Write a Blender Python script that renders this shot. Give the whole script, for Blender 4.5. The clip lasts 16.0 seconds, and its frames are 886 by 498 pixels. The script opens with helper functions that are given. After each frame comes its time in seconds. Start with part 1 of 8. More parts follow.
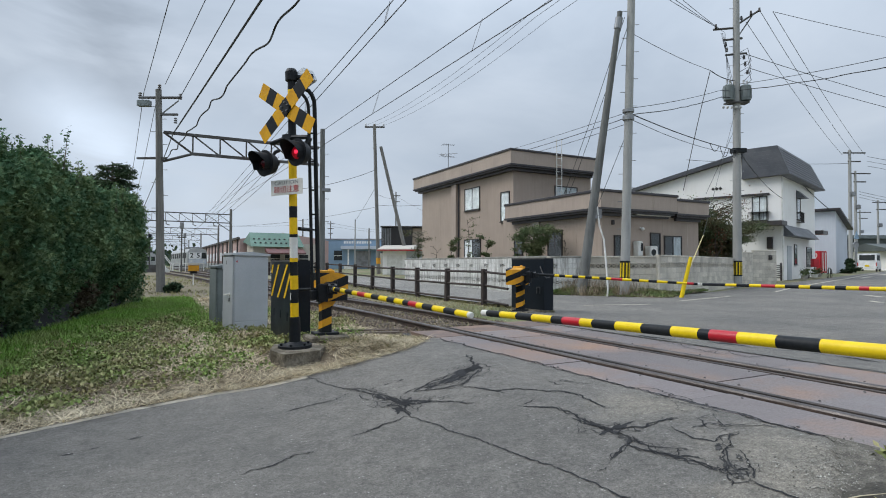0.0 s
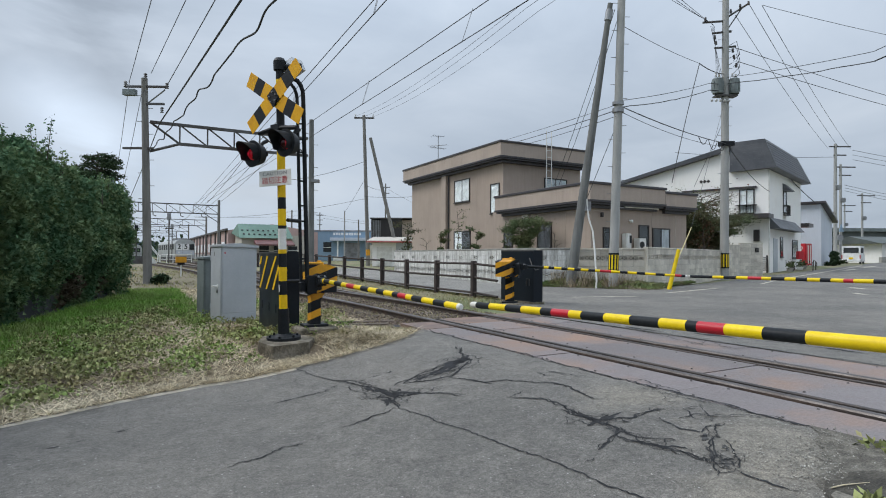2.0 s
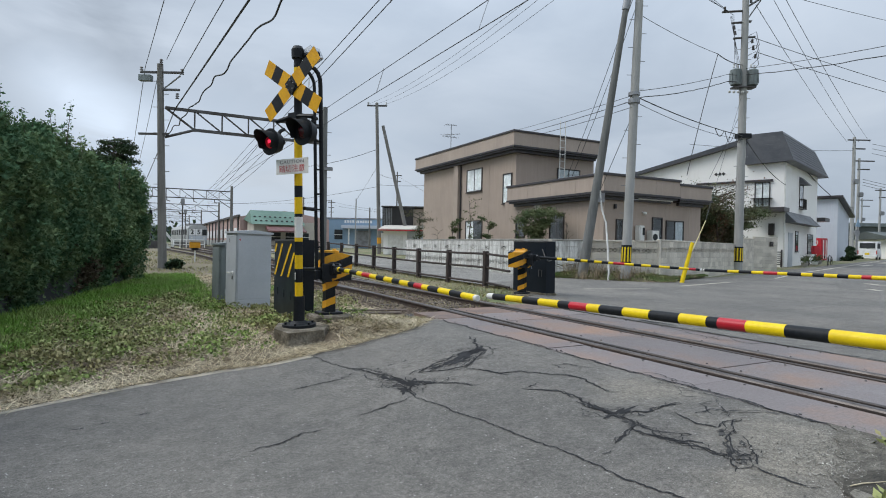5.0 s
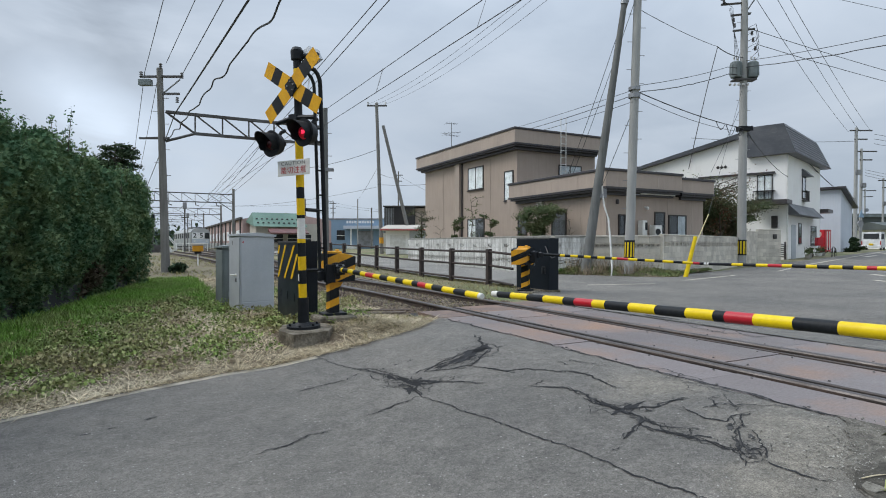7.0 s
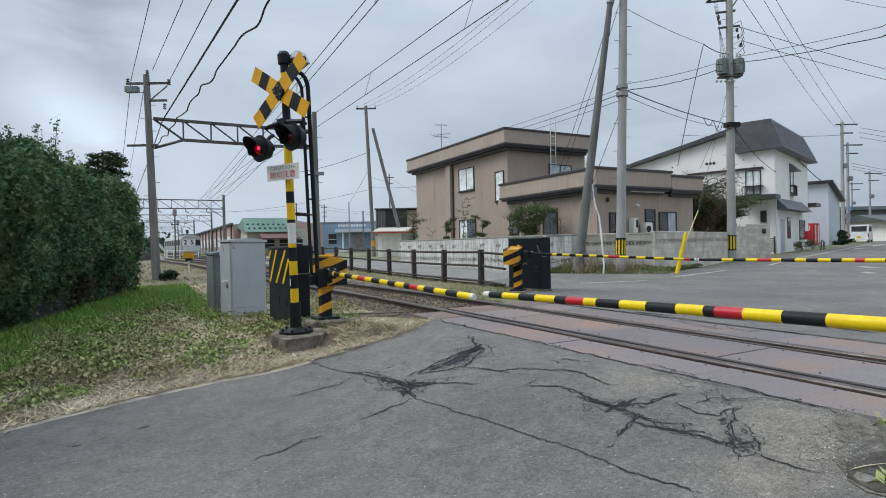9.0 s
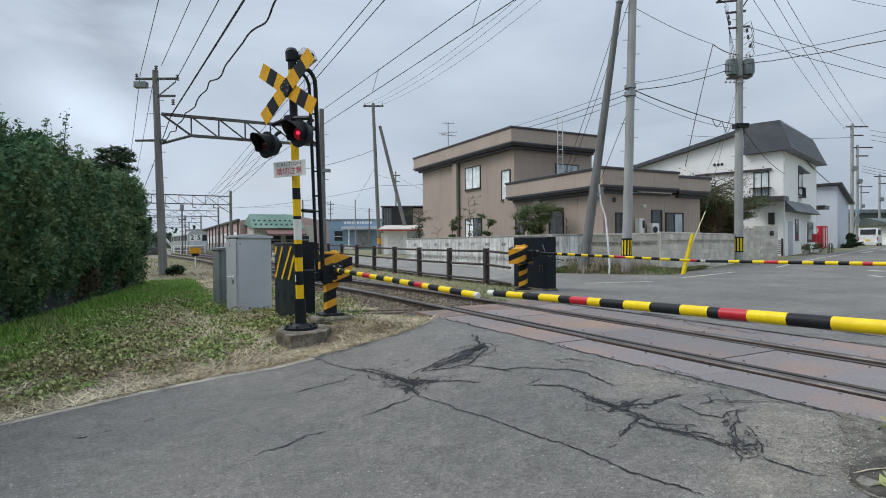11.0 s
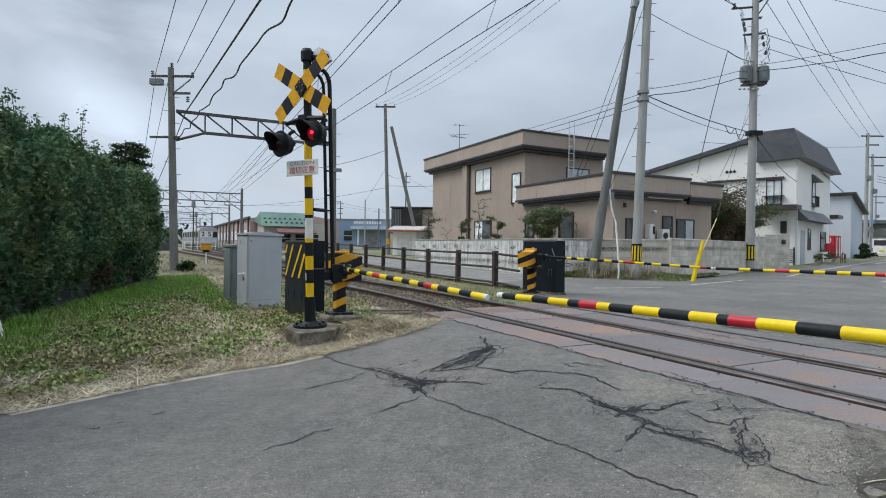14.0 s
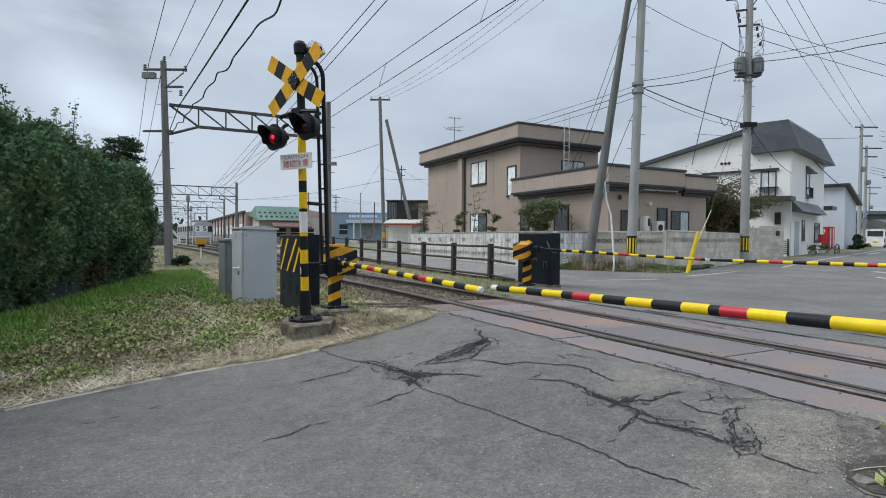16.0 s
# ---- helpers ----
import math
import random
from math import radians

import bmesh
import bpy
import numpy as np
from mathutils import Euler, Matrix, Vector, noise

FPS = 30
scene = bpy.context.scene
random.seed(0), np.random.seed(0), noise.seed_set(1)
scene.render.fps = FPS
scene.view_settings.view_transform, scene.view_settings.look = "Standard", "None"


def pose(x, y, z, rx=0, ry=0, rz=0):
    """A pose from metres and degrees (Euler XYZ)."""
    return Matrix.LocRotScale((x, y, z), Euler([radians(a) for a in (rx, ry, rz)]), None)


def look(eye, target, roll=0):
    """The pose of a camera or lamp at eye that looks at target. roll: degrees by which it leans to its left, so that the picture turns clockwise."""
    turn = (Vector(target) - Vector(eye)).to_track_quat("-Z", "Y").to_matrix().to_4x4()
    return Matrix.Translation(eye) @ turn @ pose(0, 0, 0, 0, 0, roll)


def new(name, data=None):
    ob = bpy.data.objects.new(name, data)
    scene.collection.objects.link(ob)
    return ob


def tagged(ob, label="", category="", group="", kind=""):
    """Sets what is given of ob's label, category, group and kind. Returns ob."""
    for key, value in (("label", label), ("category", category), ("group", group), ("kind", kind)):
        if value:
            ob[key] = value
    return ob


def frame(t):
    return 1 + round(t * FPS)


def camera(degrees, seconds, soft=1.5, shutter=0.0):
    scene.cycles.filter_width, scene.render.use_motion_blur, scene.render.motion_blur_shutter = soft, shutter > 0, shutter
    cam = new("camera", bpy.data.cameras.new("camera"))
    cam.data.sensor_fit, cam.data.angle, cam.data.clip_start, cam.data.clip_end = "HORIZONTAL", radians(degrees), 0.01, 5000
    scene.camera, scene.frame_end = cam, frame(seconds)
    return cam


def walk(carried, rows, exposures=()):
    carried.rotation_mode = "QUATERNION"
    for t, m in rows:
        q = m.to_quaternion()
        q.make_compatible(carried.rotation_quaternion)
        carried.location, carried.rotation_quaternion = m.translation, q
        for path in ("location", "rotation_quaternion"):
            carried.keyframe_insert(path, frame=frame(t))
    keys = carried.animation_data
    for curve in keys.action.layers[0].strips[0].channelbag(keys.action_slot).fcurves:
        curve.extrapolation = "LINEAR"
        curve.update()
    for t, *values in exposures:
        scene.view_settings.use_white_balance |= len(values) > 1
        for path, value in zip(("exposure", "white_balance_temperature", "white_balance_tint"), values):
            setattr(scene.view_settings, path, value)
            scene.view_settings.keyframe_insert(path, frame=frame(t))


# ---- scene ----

cam = camera(76.5, 16.0, 1.0)
# seconds, eye, heading (degrees to the right of the track), pitch, roll
PATH = [
    (0, 0.051, -0.035, 1.136, 28.03, 1.60, 0.17),
    (0.5, 0.058, -0.041, 1.138, 28.04, 1.46, 0.07),
    (1, 0.064, -0.037, 1.135, 28.31, 1.18, 0.01),
    (1.5, 0.067, -0.037, 1.139, 28.71, 0.95, 0.10),
    (2, 0.057, -0.026, 1.136, 29.08, 0.77, 0.27),
    (2.5, 0.027, -0.011, 1.151, 29.24, 0.54, 0.51),
    (3, 0.011, -0.014, 1.154, 29.06, 0.23, 0.77),
    (3.5, 0.004, -0.012, 1.154, 28.74, -0.06, 1.13),
    (4, 0.004, -0.014, 1.150, 28.45, -0.23, 1.50),
    (6.5, -0.003, -0.008, 1.152, 27.33, -0.47, 0.44),
    (7, 0.000, 0.000, 1.150, 27.80, -0.50, 0.05),
    (7.5, 0.001, 0.002, 1.148, 28.35, -0.59, -0.29),
    (8, 0.004, 0.000, 1.146, 28.62, -0.61, -0.61),
    (8.5, 0.006, 0.000, 1.148, 28.60, -0.46, -0.93),
    (9, 0.010, -0.004, 1.149, 28.57, -0.35, -1.18),
    (11.5, 0.013, -0.013, 1.147, 27.88, -0.51, -0.31),
    (12, 0.008, -0.016, 1.147, 27.95, -0.43, -0.05),
    (12.5, -0.004, -0.019, 1.148, 27.85, -0.40, 0.27),
    (13, -0.011, -0.024, 1.147, 27.51, -0.41, 0.54),
    (13.5, -0.011, -0.028, 1.146, 27.17, -0.41, 0.70),
    (14, -0.012, -0.030, 1.146, 27.11, -0.35, 0.73),
    (14.5, -0.014, -0.040, 1.149, 27.25, -0.34, 0.62),
    (15, -0.006, -0.041, 1.146, 27.38, -0.54, 0.50),
    (15.5, -0.005, -0.042, 1.144, 27.46, -0.82, 0.43),
    (16, -0.002, -0.040, 1.144, 27.53, -1.04, 0.41),
]


def aim(x, y, z, heading, pitch, roll):
    a, p = radians(heading), radians(pitch)
    way = Vector((math.sin(a) * math.cos(p), math.cos(a) * math.cos(p), math.sin(p)))
    return look((x, y, z), Vector((x, y, z)) + way, roll)


walk(cam, [(t, aim(*row)) for t, *row in PATH])
scene.view_settings.exposure = 0.0

# ---- overcast sky and a weak, wide sun ----
SUN_UP, SUN_AZ = radians(48), radians(300)
world = bpy.data.worlds.new("overcast_sky")
scene.world = world
world.use_nodes = True
wn, wl = world.node_tree.nodes, world.node_tree.links
wn.clear()


def wnode(kind, **values):
    n = wn.new(kind)
    for k, v in values.items():
        n.inputs[k].default_value = v
    return n


w_co = wn.new("ShaderNodeTexCoord")
w_sep = wn.new("ShaderNodeSeparateXYZ")
wl.new(w_co.outputs["Generated"], w_sep.inputs[0])


def wmath(op, a, b=None, clamp=False):
    n = wn.new("ShaderNodeMath")
    n.operation, n.use_clamp = op, clamp
    for i, v in enumerate((a, b)):
        if v is None:
            continue
        if isinstance(v, (int, float)):
            n.inputs[i].default_value = v
        else:
            wl.new(v, n.inputs[i])
    return n.outputs[0]


# the cloud deck is a flat sheet seen in perspective
w_h = wmath("ADD", wmath("MAXIMUM", w_sep.outputs["Z"], 0.0), 0.22)
w_flat = wn.new("ShaderNodeCombineXYZ")
wl.new(wmath("DIVIDE", w_sep.outputs["X"], w_h), w_flat.inputs[0])
wl.new(wmath("DIVIDE", w_sep.outputs["Y"], w_h), w_flat.inputs[1])
w_flat.inputs[2].default_value = 14.6
w_big = wnode("ShaderNodeTexNoise", Scale=1.2, Detail=6.0, Roughness=0.55, Distortion=0.5)
wl.new(w_flat.outputs[0], w_big.inputs["Vector"])
w_soft = wnode("ShaderNodeTexNoise", Scale=0.55, Detail=2.0, Roughness=0.5)
wl.new(w_flat.outputs[0], w_soft.inputs["Vector"])
w_mix = wmath("ADD", wmath("MULTIPLY", w_big.outputs["Fac"], 0.6), wmath("MULTIPLY", w_soft.outputs["Fac"], 0.4))
w_ramp = wn.new("ShaderNodeValToRGB")
for e, (p, c) in zip((w_ramp.color_ramp.elements[0], w_ramp.color_ramp.elements[1]), ((0.33, (0.39, 0.46, 0.56, 1)), (0.67, (0.62, 0.69, 0.78, 1)))):
    e.position, e.color = p, c
for p, c in ((0.46, (0.47, 0.545, 0.645, 1)), (0.54, (0.525, 0.60, 0.70, 1))):
    w_ramp.color_ramp.elements.new(p).color = c
wl.new(w_mix, w_ramp.inputs[0])
# the deck is brighter overhead
w_zen = wmath("ADD", 0.97, wmath("MULTIPLY", wmath("POWER", wmath("MAXIMUM", w_sep.outputs["Z"], 0.0), 2.0), 2.3))


def cloud_spot(heading, up, wide, gain):
    """A ragged brighter or darker place in the deck: its direction, its radius in degrees and its gain."""
    a, e = radians(heading), radians(up)
    near = wn.new("ShaderNodeVectorMath")
    near.operation = "DISTANCE"
    wl.new(w_co.outputs["Generated"], near.inputs[0])
    near.inputs[1].default_value = (math.sin(a) * math.cos(e), math.cos(a) * math.cos(e), math.sin(e))
    ragged = wmath("ADD", near.outputs["Value"], wmath("MULTIPLY", wmath("SUBTRACT", w_big.outputs["Fac"], 0.5), radians(wide) * 2.4))
    core = wmath("SUBTRACT", 1.0, wmath("DIVIDE", ragged, radians(wide)), True)
    return wmath("MULTIPLY", core, gain)


for spot in ((-5.6, 12.4, 5.0, 0.46), (-2.2, 9.6, 5.0, 0.38), (4.0, 6.5, 10.0, 0.28), (18.0, 5.5, 12.0, 0.16), (-2.6, 17.0, 6.0, -0.28), (-11.0, 21.0, 10.0, -0.26), (3.0, 21.0, 10.0, -0.14)):
    w_zen = wmath("ADD", w_zen, cloud_spot(*spot))
w_deck = wn.new("ShaderNodeVectorMath")
w_deck.operation = "SCALE"
wl.new(w_ramp.outputs[0], w_deck.inputs[0])
wl.new(w_zen, w_deck.inputs["Scale"])
w_sky = wn.new("ShaderNodeTexSky")
w_sky.sky_type, w_sky.sun_disc, w_sky.sun_elevation, w_sky.sun_rotation = "NISHITA", False, SUN_UP, SUN_AZ
w_air = wn.new("ShaderNodeVectorMath")
w_air.operation = "SCALE"
wl.new(w_sky.outputs[0], w_air.inputs[0])
w_air.inputs["Scale"].default_value = 0.06
w_both = wn.new("ShaderNodeMix")
w_both.data_type = "RGBA"
w_both.inputs[0].default_value = 0.9
wl.new(w_air.outputs[0], w_both.inputs[6])
wl.new(w_deck.outputs[0], w_both.inputs[7])
w_bg = wn.new("ShaderNodeBackground")
wl.new(w_both.outputs[2], w_bg.inputs[0])
w_bg.inputs[1].default_value = 1.0
wl.new(w_bg.outputs[0], wn.new("ShaderNodeOutputWorld").inputs[0])

sun_data = bpy.data.lights.new("sun", "SUN")
sun_data.energy, sun_data.angle, sun_data.color = 1.75, radians(25), (1.0, 0.97, 0.93)
sun = new("sun", sun_data)
sun.matrix_world = look((0, 0, 60), Vector((0, 0, 60)) - Vector((math.sin(SUN_AZ) * math.cos(SUN_UP), math.cos(SUN_AZ) * math.cos(SUN_UP), math.sin(SUN_UP))))


# ---- materials ----
def mat(name, col, rough=0.7, metal=0.0, var=0.18, scale=1.2, fine=45.0, bump=0.15, other=None, spread=0.0, island=0.0, streak=0.0, stripes=None, emit=0.0, band=(0.4, 0.62), spec=0.5, placed=False):
    """col mixes with `other` by a coarse noise; var: strength of the fine grain; spread: change from object to object;
    island: change from piece to piece; streak: vertical rain streaks; stripes: (axis, per metre, depth) of relief lines."""
    m = bpy.data.materials.new(name)
    m.use_nodes = True
    nt = m.node_tree
    n, l = nt.nodes, nt.links
    p = n["Principled BSDF"]
    p.inputs["Roughness"].default_value, p.inputs["Metallic"].default_value = rough, metal
    p.inputs["Specular IOR Level"].default_value = spec
    co = n.new("ShaderNodeNewGeometry").outputs["Position"] if placed else n.new("ShaderNodeTexCoord").outputs["Object"]

    def noise_of(sc, detail=4.0, vec=co, rgh=0.6):
        t = n.new("ShaderNodeTexNoise")
        t.inputs["Scale"].default_value, t.inputs["Detail"].default_value, t.inputs["Roughness"].default_value = sc, detail, rgh
        l.new(vec, t.inputs["Vector"])
        return t.outputs["Fac"]

    def mth(op, a, b):
        q = n.new("ShaderNodeMath")
        q.operation = op
        for i, v in enumerate((a, b)):
            if isinstance(v, (int, float)):
                q.inputs[i].default_value = v
            else:
                l.new(v, q.inputs[i])
        return q.outputs[0]

    def ranged(v, lo, hi, a, b):
        q = n.new("ShaderNodeMapRange")
        for i, x in enumerate((v, lo, hi, a, b)):
            if i == 0:
                l.new(x, q.inputs[0])
            else:
                q.inputs[i].default_value = x
        return q.outputs[0]

    other = other or tuple(c * 0.72 for c in col)
    mixer = n.new("ShaderNodeMix")
    mixer.data_type = "RGBA"
    mixer.inputs[6].default_value, mixer.inputs[7].default_value = (*col, 1), (*other, 1)
    coarse = noise_of(scale, 5.0)
    if streak:
        mp = n.new("ShaderNodeMapping")
        mp.inputs["Scale"].default_value = (6, 6, 0.5)
        l.new(co, mp.inputs["Vector"])
        coarse = mth("ADD", mth("MULTIPLY", coarse, 1 - streak), mth("MULTIPLY", noise_of(1.5, 5.0, mp.outputs[0], 0.7), streak))
    l.new(ranged(coarse, band[0], band[1], 0.0, 1.0), mixer.inputs[0])
    grain = noise_of(fine, 3.0)
    gain = ranged(grain, 0.25, 0.75, 1 - var, 1 + var)
    if spread:
        info = n.new("ShaderNodeObjectInfo").outputs["Random"]
        gain = mth("MULTIPLY", gain, ranged(info, 0.0, 1.0, 1 - spread, 1 + spread))
    if island:
        geo = n.new("ShaderNodeNewGeometry").outputs["Random Per Island"]
        gain = mth("MULTIPLY", gain, ranged(geo, 0.0, 1.0, 1 - island, 1 + island))
    sc = n.new("ShaderNodeVectorMath")
    sc.operation = "SCALE"
    l.new(mixer.outputs[2], sc.inputs[0])
    l.new(gain, sc.inputs["Scale"])
    l.new(sc.outputs[0], p.inputs["Base Color"])
    l.new(ranged(coarse, 0.3, 0.7, max(0.0, rough - 0.08), min(1.0, rough + 0.1)), p.inputs["Roughness"])
    if bump:
        b = n.new("ShaderNodeBump")
        b.inputs["Strength"].default_value, b.inputs["Distance"].default_value = bump, 0.01
        height = grain
        if stripes:
            axis, per, depth = stripes
            sp = n.new("ShaderNodeSeparateXYZ")
            l.new(co, sp.inputs[0])
            saw = mth("FRACT", mth("MULTIPLY", sp.outputs[axis], per), 0.0)
            groove = mth("LESS_THAN", saw, 0.1)
            height = mth("SUBTRACT", mth("MULTIPLY", grain, 0.4), mth("MULTIPLY", groove, depth))
        l.new(height, b.inputs["Height"])
        l.new(b.outputs[0], p.inputs["Normal"])
    if emit:
        p.inputs["Emission Color"].default_value, p.inputs["Emission Strength"].default_value = (*col, 1), emit
    return m




def asphalt(name, dark, light, fleck, worn=()):
    """Road surface: broad wear, mottling, aggregate grain and a few pale flecks of stone."""
    m = bpy.data.materials.new(name)
    m.use_nodes = True
    n, l = m.node_tree.nodes, m.node_tree.links
    p = n["Principled BSDF"]
    co = n.new("ShaderNodeTexCoord").outputs["Object"]

    def tex(sc, detail, rgh=0.6):
        t = n.new("ShaderNodeTexNoise")
        t.inputs["Scale"].default_value, t.inputs["Detail"].default_value, t.inputs["Roughness"].default_value = sc, detail, rgh
        l.new(co, t.inputs["Vector"])
        return t.outputs["Fac"]

    def rng_(v, lo, hi, a, b):
        q = n.new("ShaderNodeMapRange")
        l.new(v, q.inputs[0])
        for i, x in enumerate((lo, hi, a, b)):
            q.inputs[i + 1].default_value = x
        return q.outputs[0]

    def mul(a, b):
        q = n.new("ShaderNodeMath")
        q.operation = "MULTIPLY"
        l.new(a, q.inputs[0])
        l.new(b, q.inputs[1])
        return q.outputs[0]

    def blend(f, a, b):
        q = n.new("ShaderNodeMix")
        q.data_type = "RGBA"
        l.new(f, q.inputs[0])
        for i, v in ((6, a), (7, b)):
            if isinstance(v, tuple):
                q.inputs[i].default_value = (*v, 1)
            else:
                l.new(v, q.inputs[i])
        return q.outputs[2]

    base = blend(rng_(tex(0.55, 4, 0.55), 0.36, 0.66, 0.0, 1.0), dark, light)
    grit = tex(135, 3, 0.8)
    gain = mul(mul(rng_(tex(7, 5, 0.7), 0.3, 0.7, 0.77, 1.23), rng_(tex(38, 4, 0.75), 0.3, 0.7, 0.62, 1.38)), rng_(grit, 0.3, 0.7, 0.38, 1.62))
    sc = n.new("ShaderNodeVectorMath")
    sc.operation = "SCALE"
    l.new(base, sc.inputs[0])
    l.new(gain, sc.inputs["Scale"])
    vor = n.new("ShaderNodeTexVoronoi")
    vor.inputs["Scale"].default_value = 24
    l.new(co, vor.inputs["Vector"])
    spot = rng_(vor.outputs["Distance"], 0.05, 0.15, 1.0, 0.0)
    few = rng_(tex(9, 4), 0.40, 0.54, 0.0, 1.0)
    top = sc.outputs[0]
    for x, y, r in worn:  # pale ground-off places
        far = n.new("ShaderNodeVectorMath")
        far.operation = "DISTANCE"
        l.new(co, far.inputs[0])
        far.inputs[1].default_value = (x, y, 0.15)
        rough_edge = n.new("ShaderNodeMath")
        rough_edge.operation = "MULTIPLY_ADD"
        l.new(tex(5, 5, 0.65), rough_edge.inputs[0])
        rough_edge.inputs[1].default_value = -r * 1.6
        l.new(far.outputs["Value"], rough_edge.inputs[2])
        pale = n.new("ShaderNodeVectorMath")
        pale.operation = "SCALE"
        pale.inputs[0].default_value = (0.225, 0.205, 0.168)
        l.new(gain, pale.inputs["Scale"])
        top = blend(rng_(rough_edge.outputs[0], -r * 0.45, r * 0.35, 0.8, 0.0), top, pale.outputs[0])
    vor2 = n.new("ShaderNodeTexVoronoi")
    vor2.inputs["Scale"].default_value = 62
    l.new(co, vor2.inputs["Vector"])
    small = mul(rng_(vor2.outputs["Distance"], 0.08, 0.22, 1.0, 0.0), rng_(tex(17, 3), 0.47, 0.58, 0.0, 0.6))
    l.new(blend(mul(spot, few), blend(small, top, fleck), fleck), p.inputs["Base Color"])
    p.inputs["Roughness"].default_value = 0.85
    bp = n.new("ShaderNodeBump")
    bp.inputs["Strength"].default_value, bp.inputs["Distance"].default_value = 0.7, 0.012
    l.new(grit, bp.inputs["Height"])
    l.new(bp.outputs[0], p.inputs["Normal"])
    return m


ASPHALT = asphalt("asphalt", (0.122, 0.116, 0.105), (0.179, 0.167, 0.147), (0.46, 0.45, 0.42), ((3.05, 2.74, 0.36), (3.0, 1.75, 0.42), (2.75, 1.46, 0.32), (2.35, 1.47, 0.26)))
ASPHALT_OLD = asphalt("old_asphalt", (0.165, 0.158, 0.145), (0.24, 0.23, 0.205), (0.45, 0.44, 0.4))
POLE_YEL = mat("pole_yellow", (0.79, 0.50, 0.01), 0.5, var=0.08, scale=5, other=(0.70, 0.43, 0.01), bump=0.05, spec=0.25)
GUARD_YEL = mat("pale_guard_yellow", (0.74, 0.62, 0.28), 0.55, var=0.08, scale=4, other=(0.62, 0.52, 0.25))
JOINT = mat("pale_joint_trim", (0.47, 0.39, 0.325), 0.6, var=0.06)
SLAB_OLD = mat("weathered_slab", (0.205, 0.192, 0.16), 0.93, var=0.4, scale=16, fine=90, bump=0.8, other=(0.09, 0.083, 0.066), band=(0.45, 0.6))
CRUMBLE = mat("crumbled_asphalt", (0.082, 0.074, 0.06), 0.95, var=0.55, scale=14, fine=110, bump=0.9, other=(0.175, 0.162, 0.135))
PEBBLE = mat("pale_pebbles", (0.34, 0.325, 0.29), 0.9, var=0.3, scale=9, island=0.55, bump=0.2, other=(0.17, 0.16, 0.14))
PIT = mat("broken_road_soil", (0.035, 0.031, 0.024), 0.95, var=0.5, scale=9, fine=90, bump=0.7, other=(0.085, 0.078, 0.062))
POLE_GREY = mat("strut_concrete", (0.175, 0.18, 0.173), 0.87, var=0.14, scale=0.8, fine=70, bump=0.2, other=(0.108, 0.111, 0.105), streak=0.6)
EDGE_STEEL = mat("dark_edge_steel", (0.045, 0.041, 0.04), 0.55, 0.4, var=0.3, scale=3, other=(0.075, 0.06, 0.052), bump=0.2)
TAR_WORN = mat("worn_tar", (0.062, 0.060, 0.056), 0.85, var=0.4, scale=25, fine=90, bump=0.4, other=(0.028, 0.027, 0.026))
# tar of the cracks; also the painted shade in the deck gaps
TAR_AND_GAPS = mat("tar", (0.012, 0.012, 0.013), 0.8, var=0.3, bump=0.3)
LINE = mat("worn_edge_paint", (0.56, 0.51, 0.42), 0.88, var=0.4, scale=5, fine=80, other=(0.34, 0.315, 0.265))
SOIL = mat("soil", (0.095, 0.070, 0.046), 0.95, var=0.55, scale=2.2, fine=60, bump=0.9, other=(0.175, 0.132, 0.084))
FIELD = mat("rough_grass_ground", (0.11, 0.13, 0.05), 0.95, var=0.5, scale=0.35, fine=18, bump=0.8, other=(0.22, 0.19, 0.115))
BALLAST = mat("ballast", (0.115, 0.085, 0.062), 0.95, var=0.3, scale=1.5, island=0.5, bump=0.5, other=(0.18, 0.15, 0.115))
SLEEPER = mat("weathered_sleeper", (0.085, 0.065, 0.05), 0.92, var=0.35, scale=3, fine=60, bump=0.5, spread=0.25)
RUST = mat("rusty_steel", (0.046, 0.036, 0.031), 0.75, 0.1, var=0.35, scale=4, bump=0.4, other=(0.078, 0.054, 0.041))
RAIL_TOP = mat("worn_rail_head", (0.098, 0.086, 0.081), 0.42, 0.4, var=0.25, scale=3, other=(0.065, 0.054, 0.049), bump=0.1)
PLATE = mat("crossing_plate", (0.19, 0.162, 0.157), 0.42, 0.15, var=0.3, scale=1.1, fine=50, bump=0.3, other=(0.29, 0.18, 0.125), spread=0.16, band=(0.46, 0.70), placed=True)
PLATE_RUST = mat("rusty_crossing_plate", (0.24, 0.152, 0.108), 0.7, 0.1, var=0.35, scale=1.6, bump=0.3, other=(0.155, 0.12, 0.108), spread=0.18)
BOLT = mat("bolt_heads", (0.17, 0.155, 0.15), 0.35, 0.6)
CONCRETE = mat("concrete", (0.34, 0.33, 0.30), 0.88, var=0.22, scale=1.5, fine=60, bump=0.35, other=(0.22, 0.215, 0.19))
CONCRETE_MOSSY = mat("stained_concrete", (0.185, 0.162, 0.125), 0.94, var=0.4, scale=7, bump=0.8, other=(0.085, 0.072, 0.05), band=(0.42, 0.58))
POLE_CON = mat("pole_concrete", (0.36, 0.36, 0.345), 0.85, var=0.12, scale=0.8, fine=70, bump=0.2, other=(0.27, 0.275, 0.265), streak=0.5)
POLE_DARK = mat("weathered_pole", (0.205, 0.198, 0.183), 0.88, var=0.18, scale=0.8, bump=0.25, other=(0.125, 0.12, 0.111), streak=0.6)
STEEL = mat("galvanised_steel", (0.30, 0.31, 0.32), 0.5, 0.6, var=0.12, other=(0.2, 0.2, 0.205))
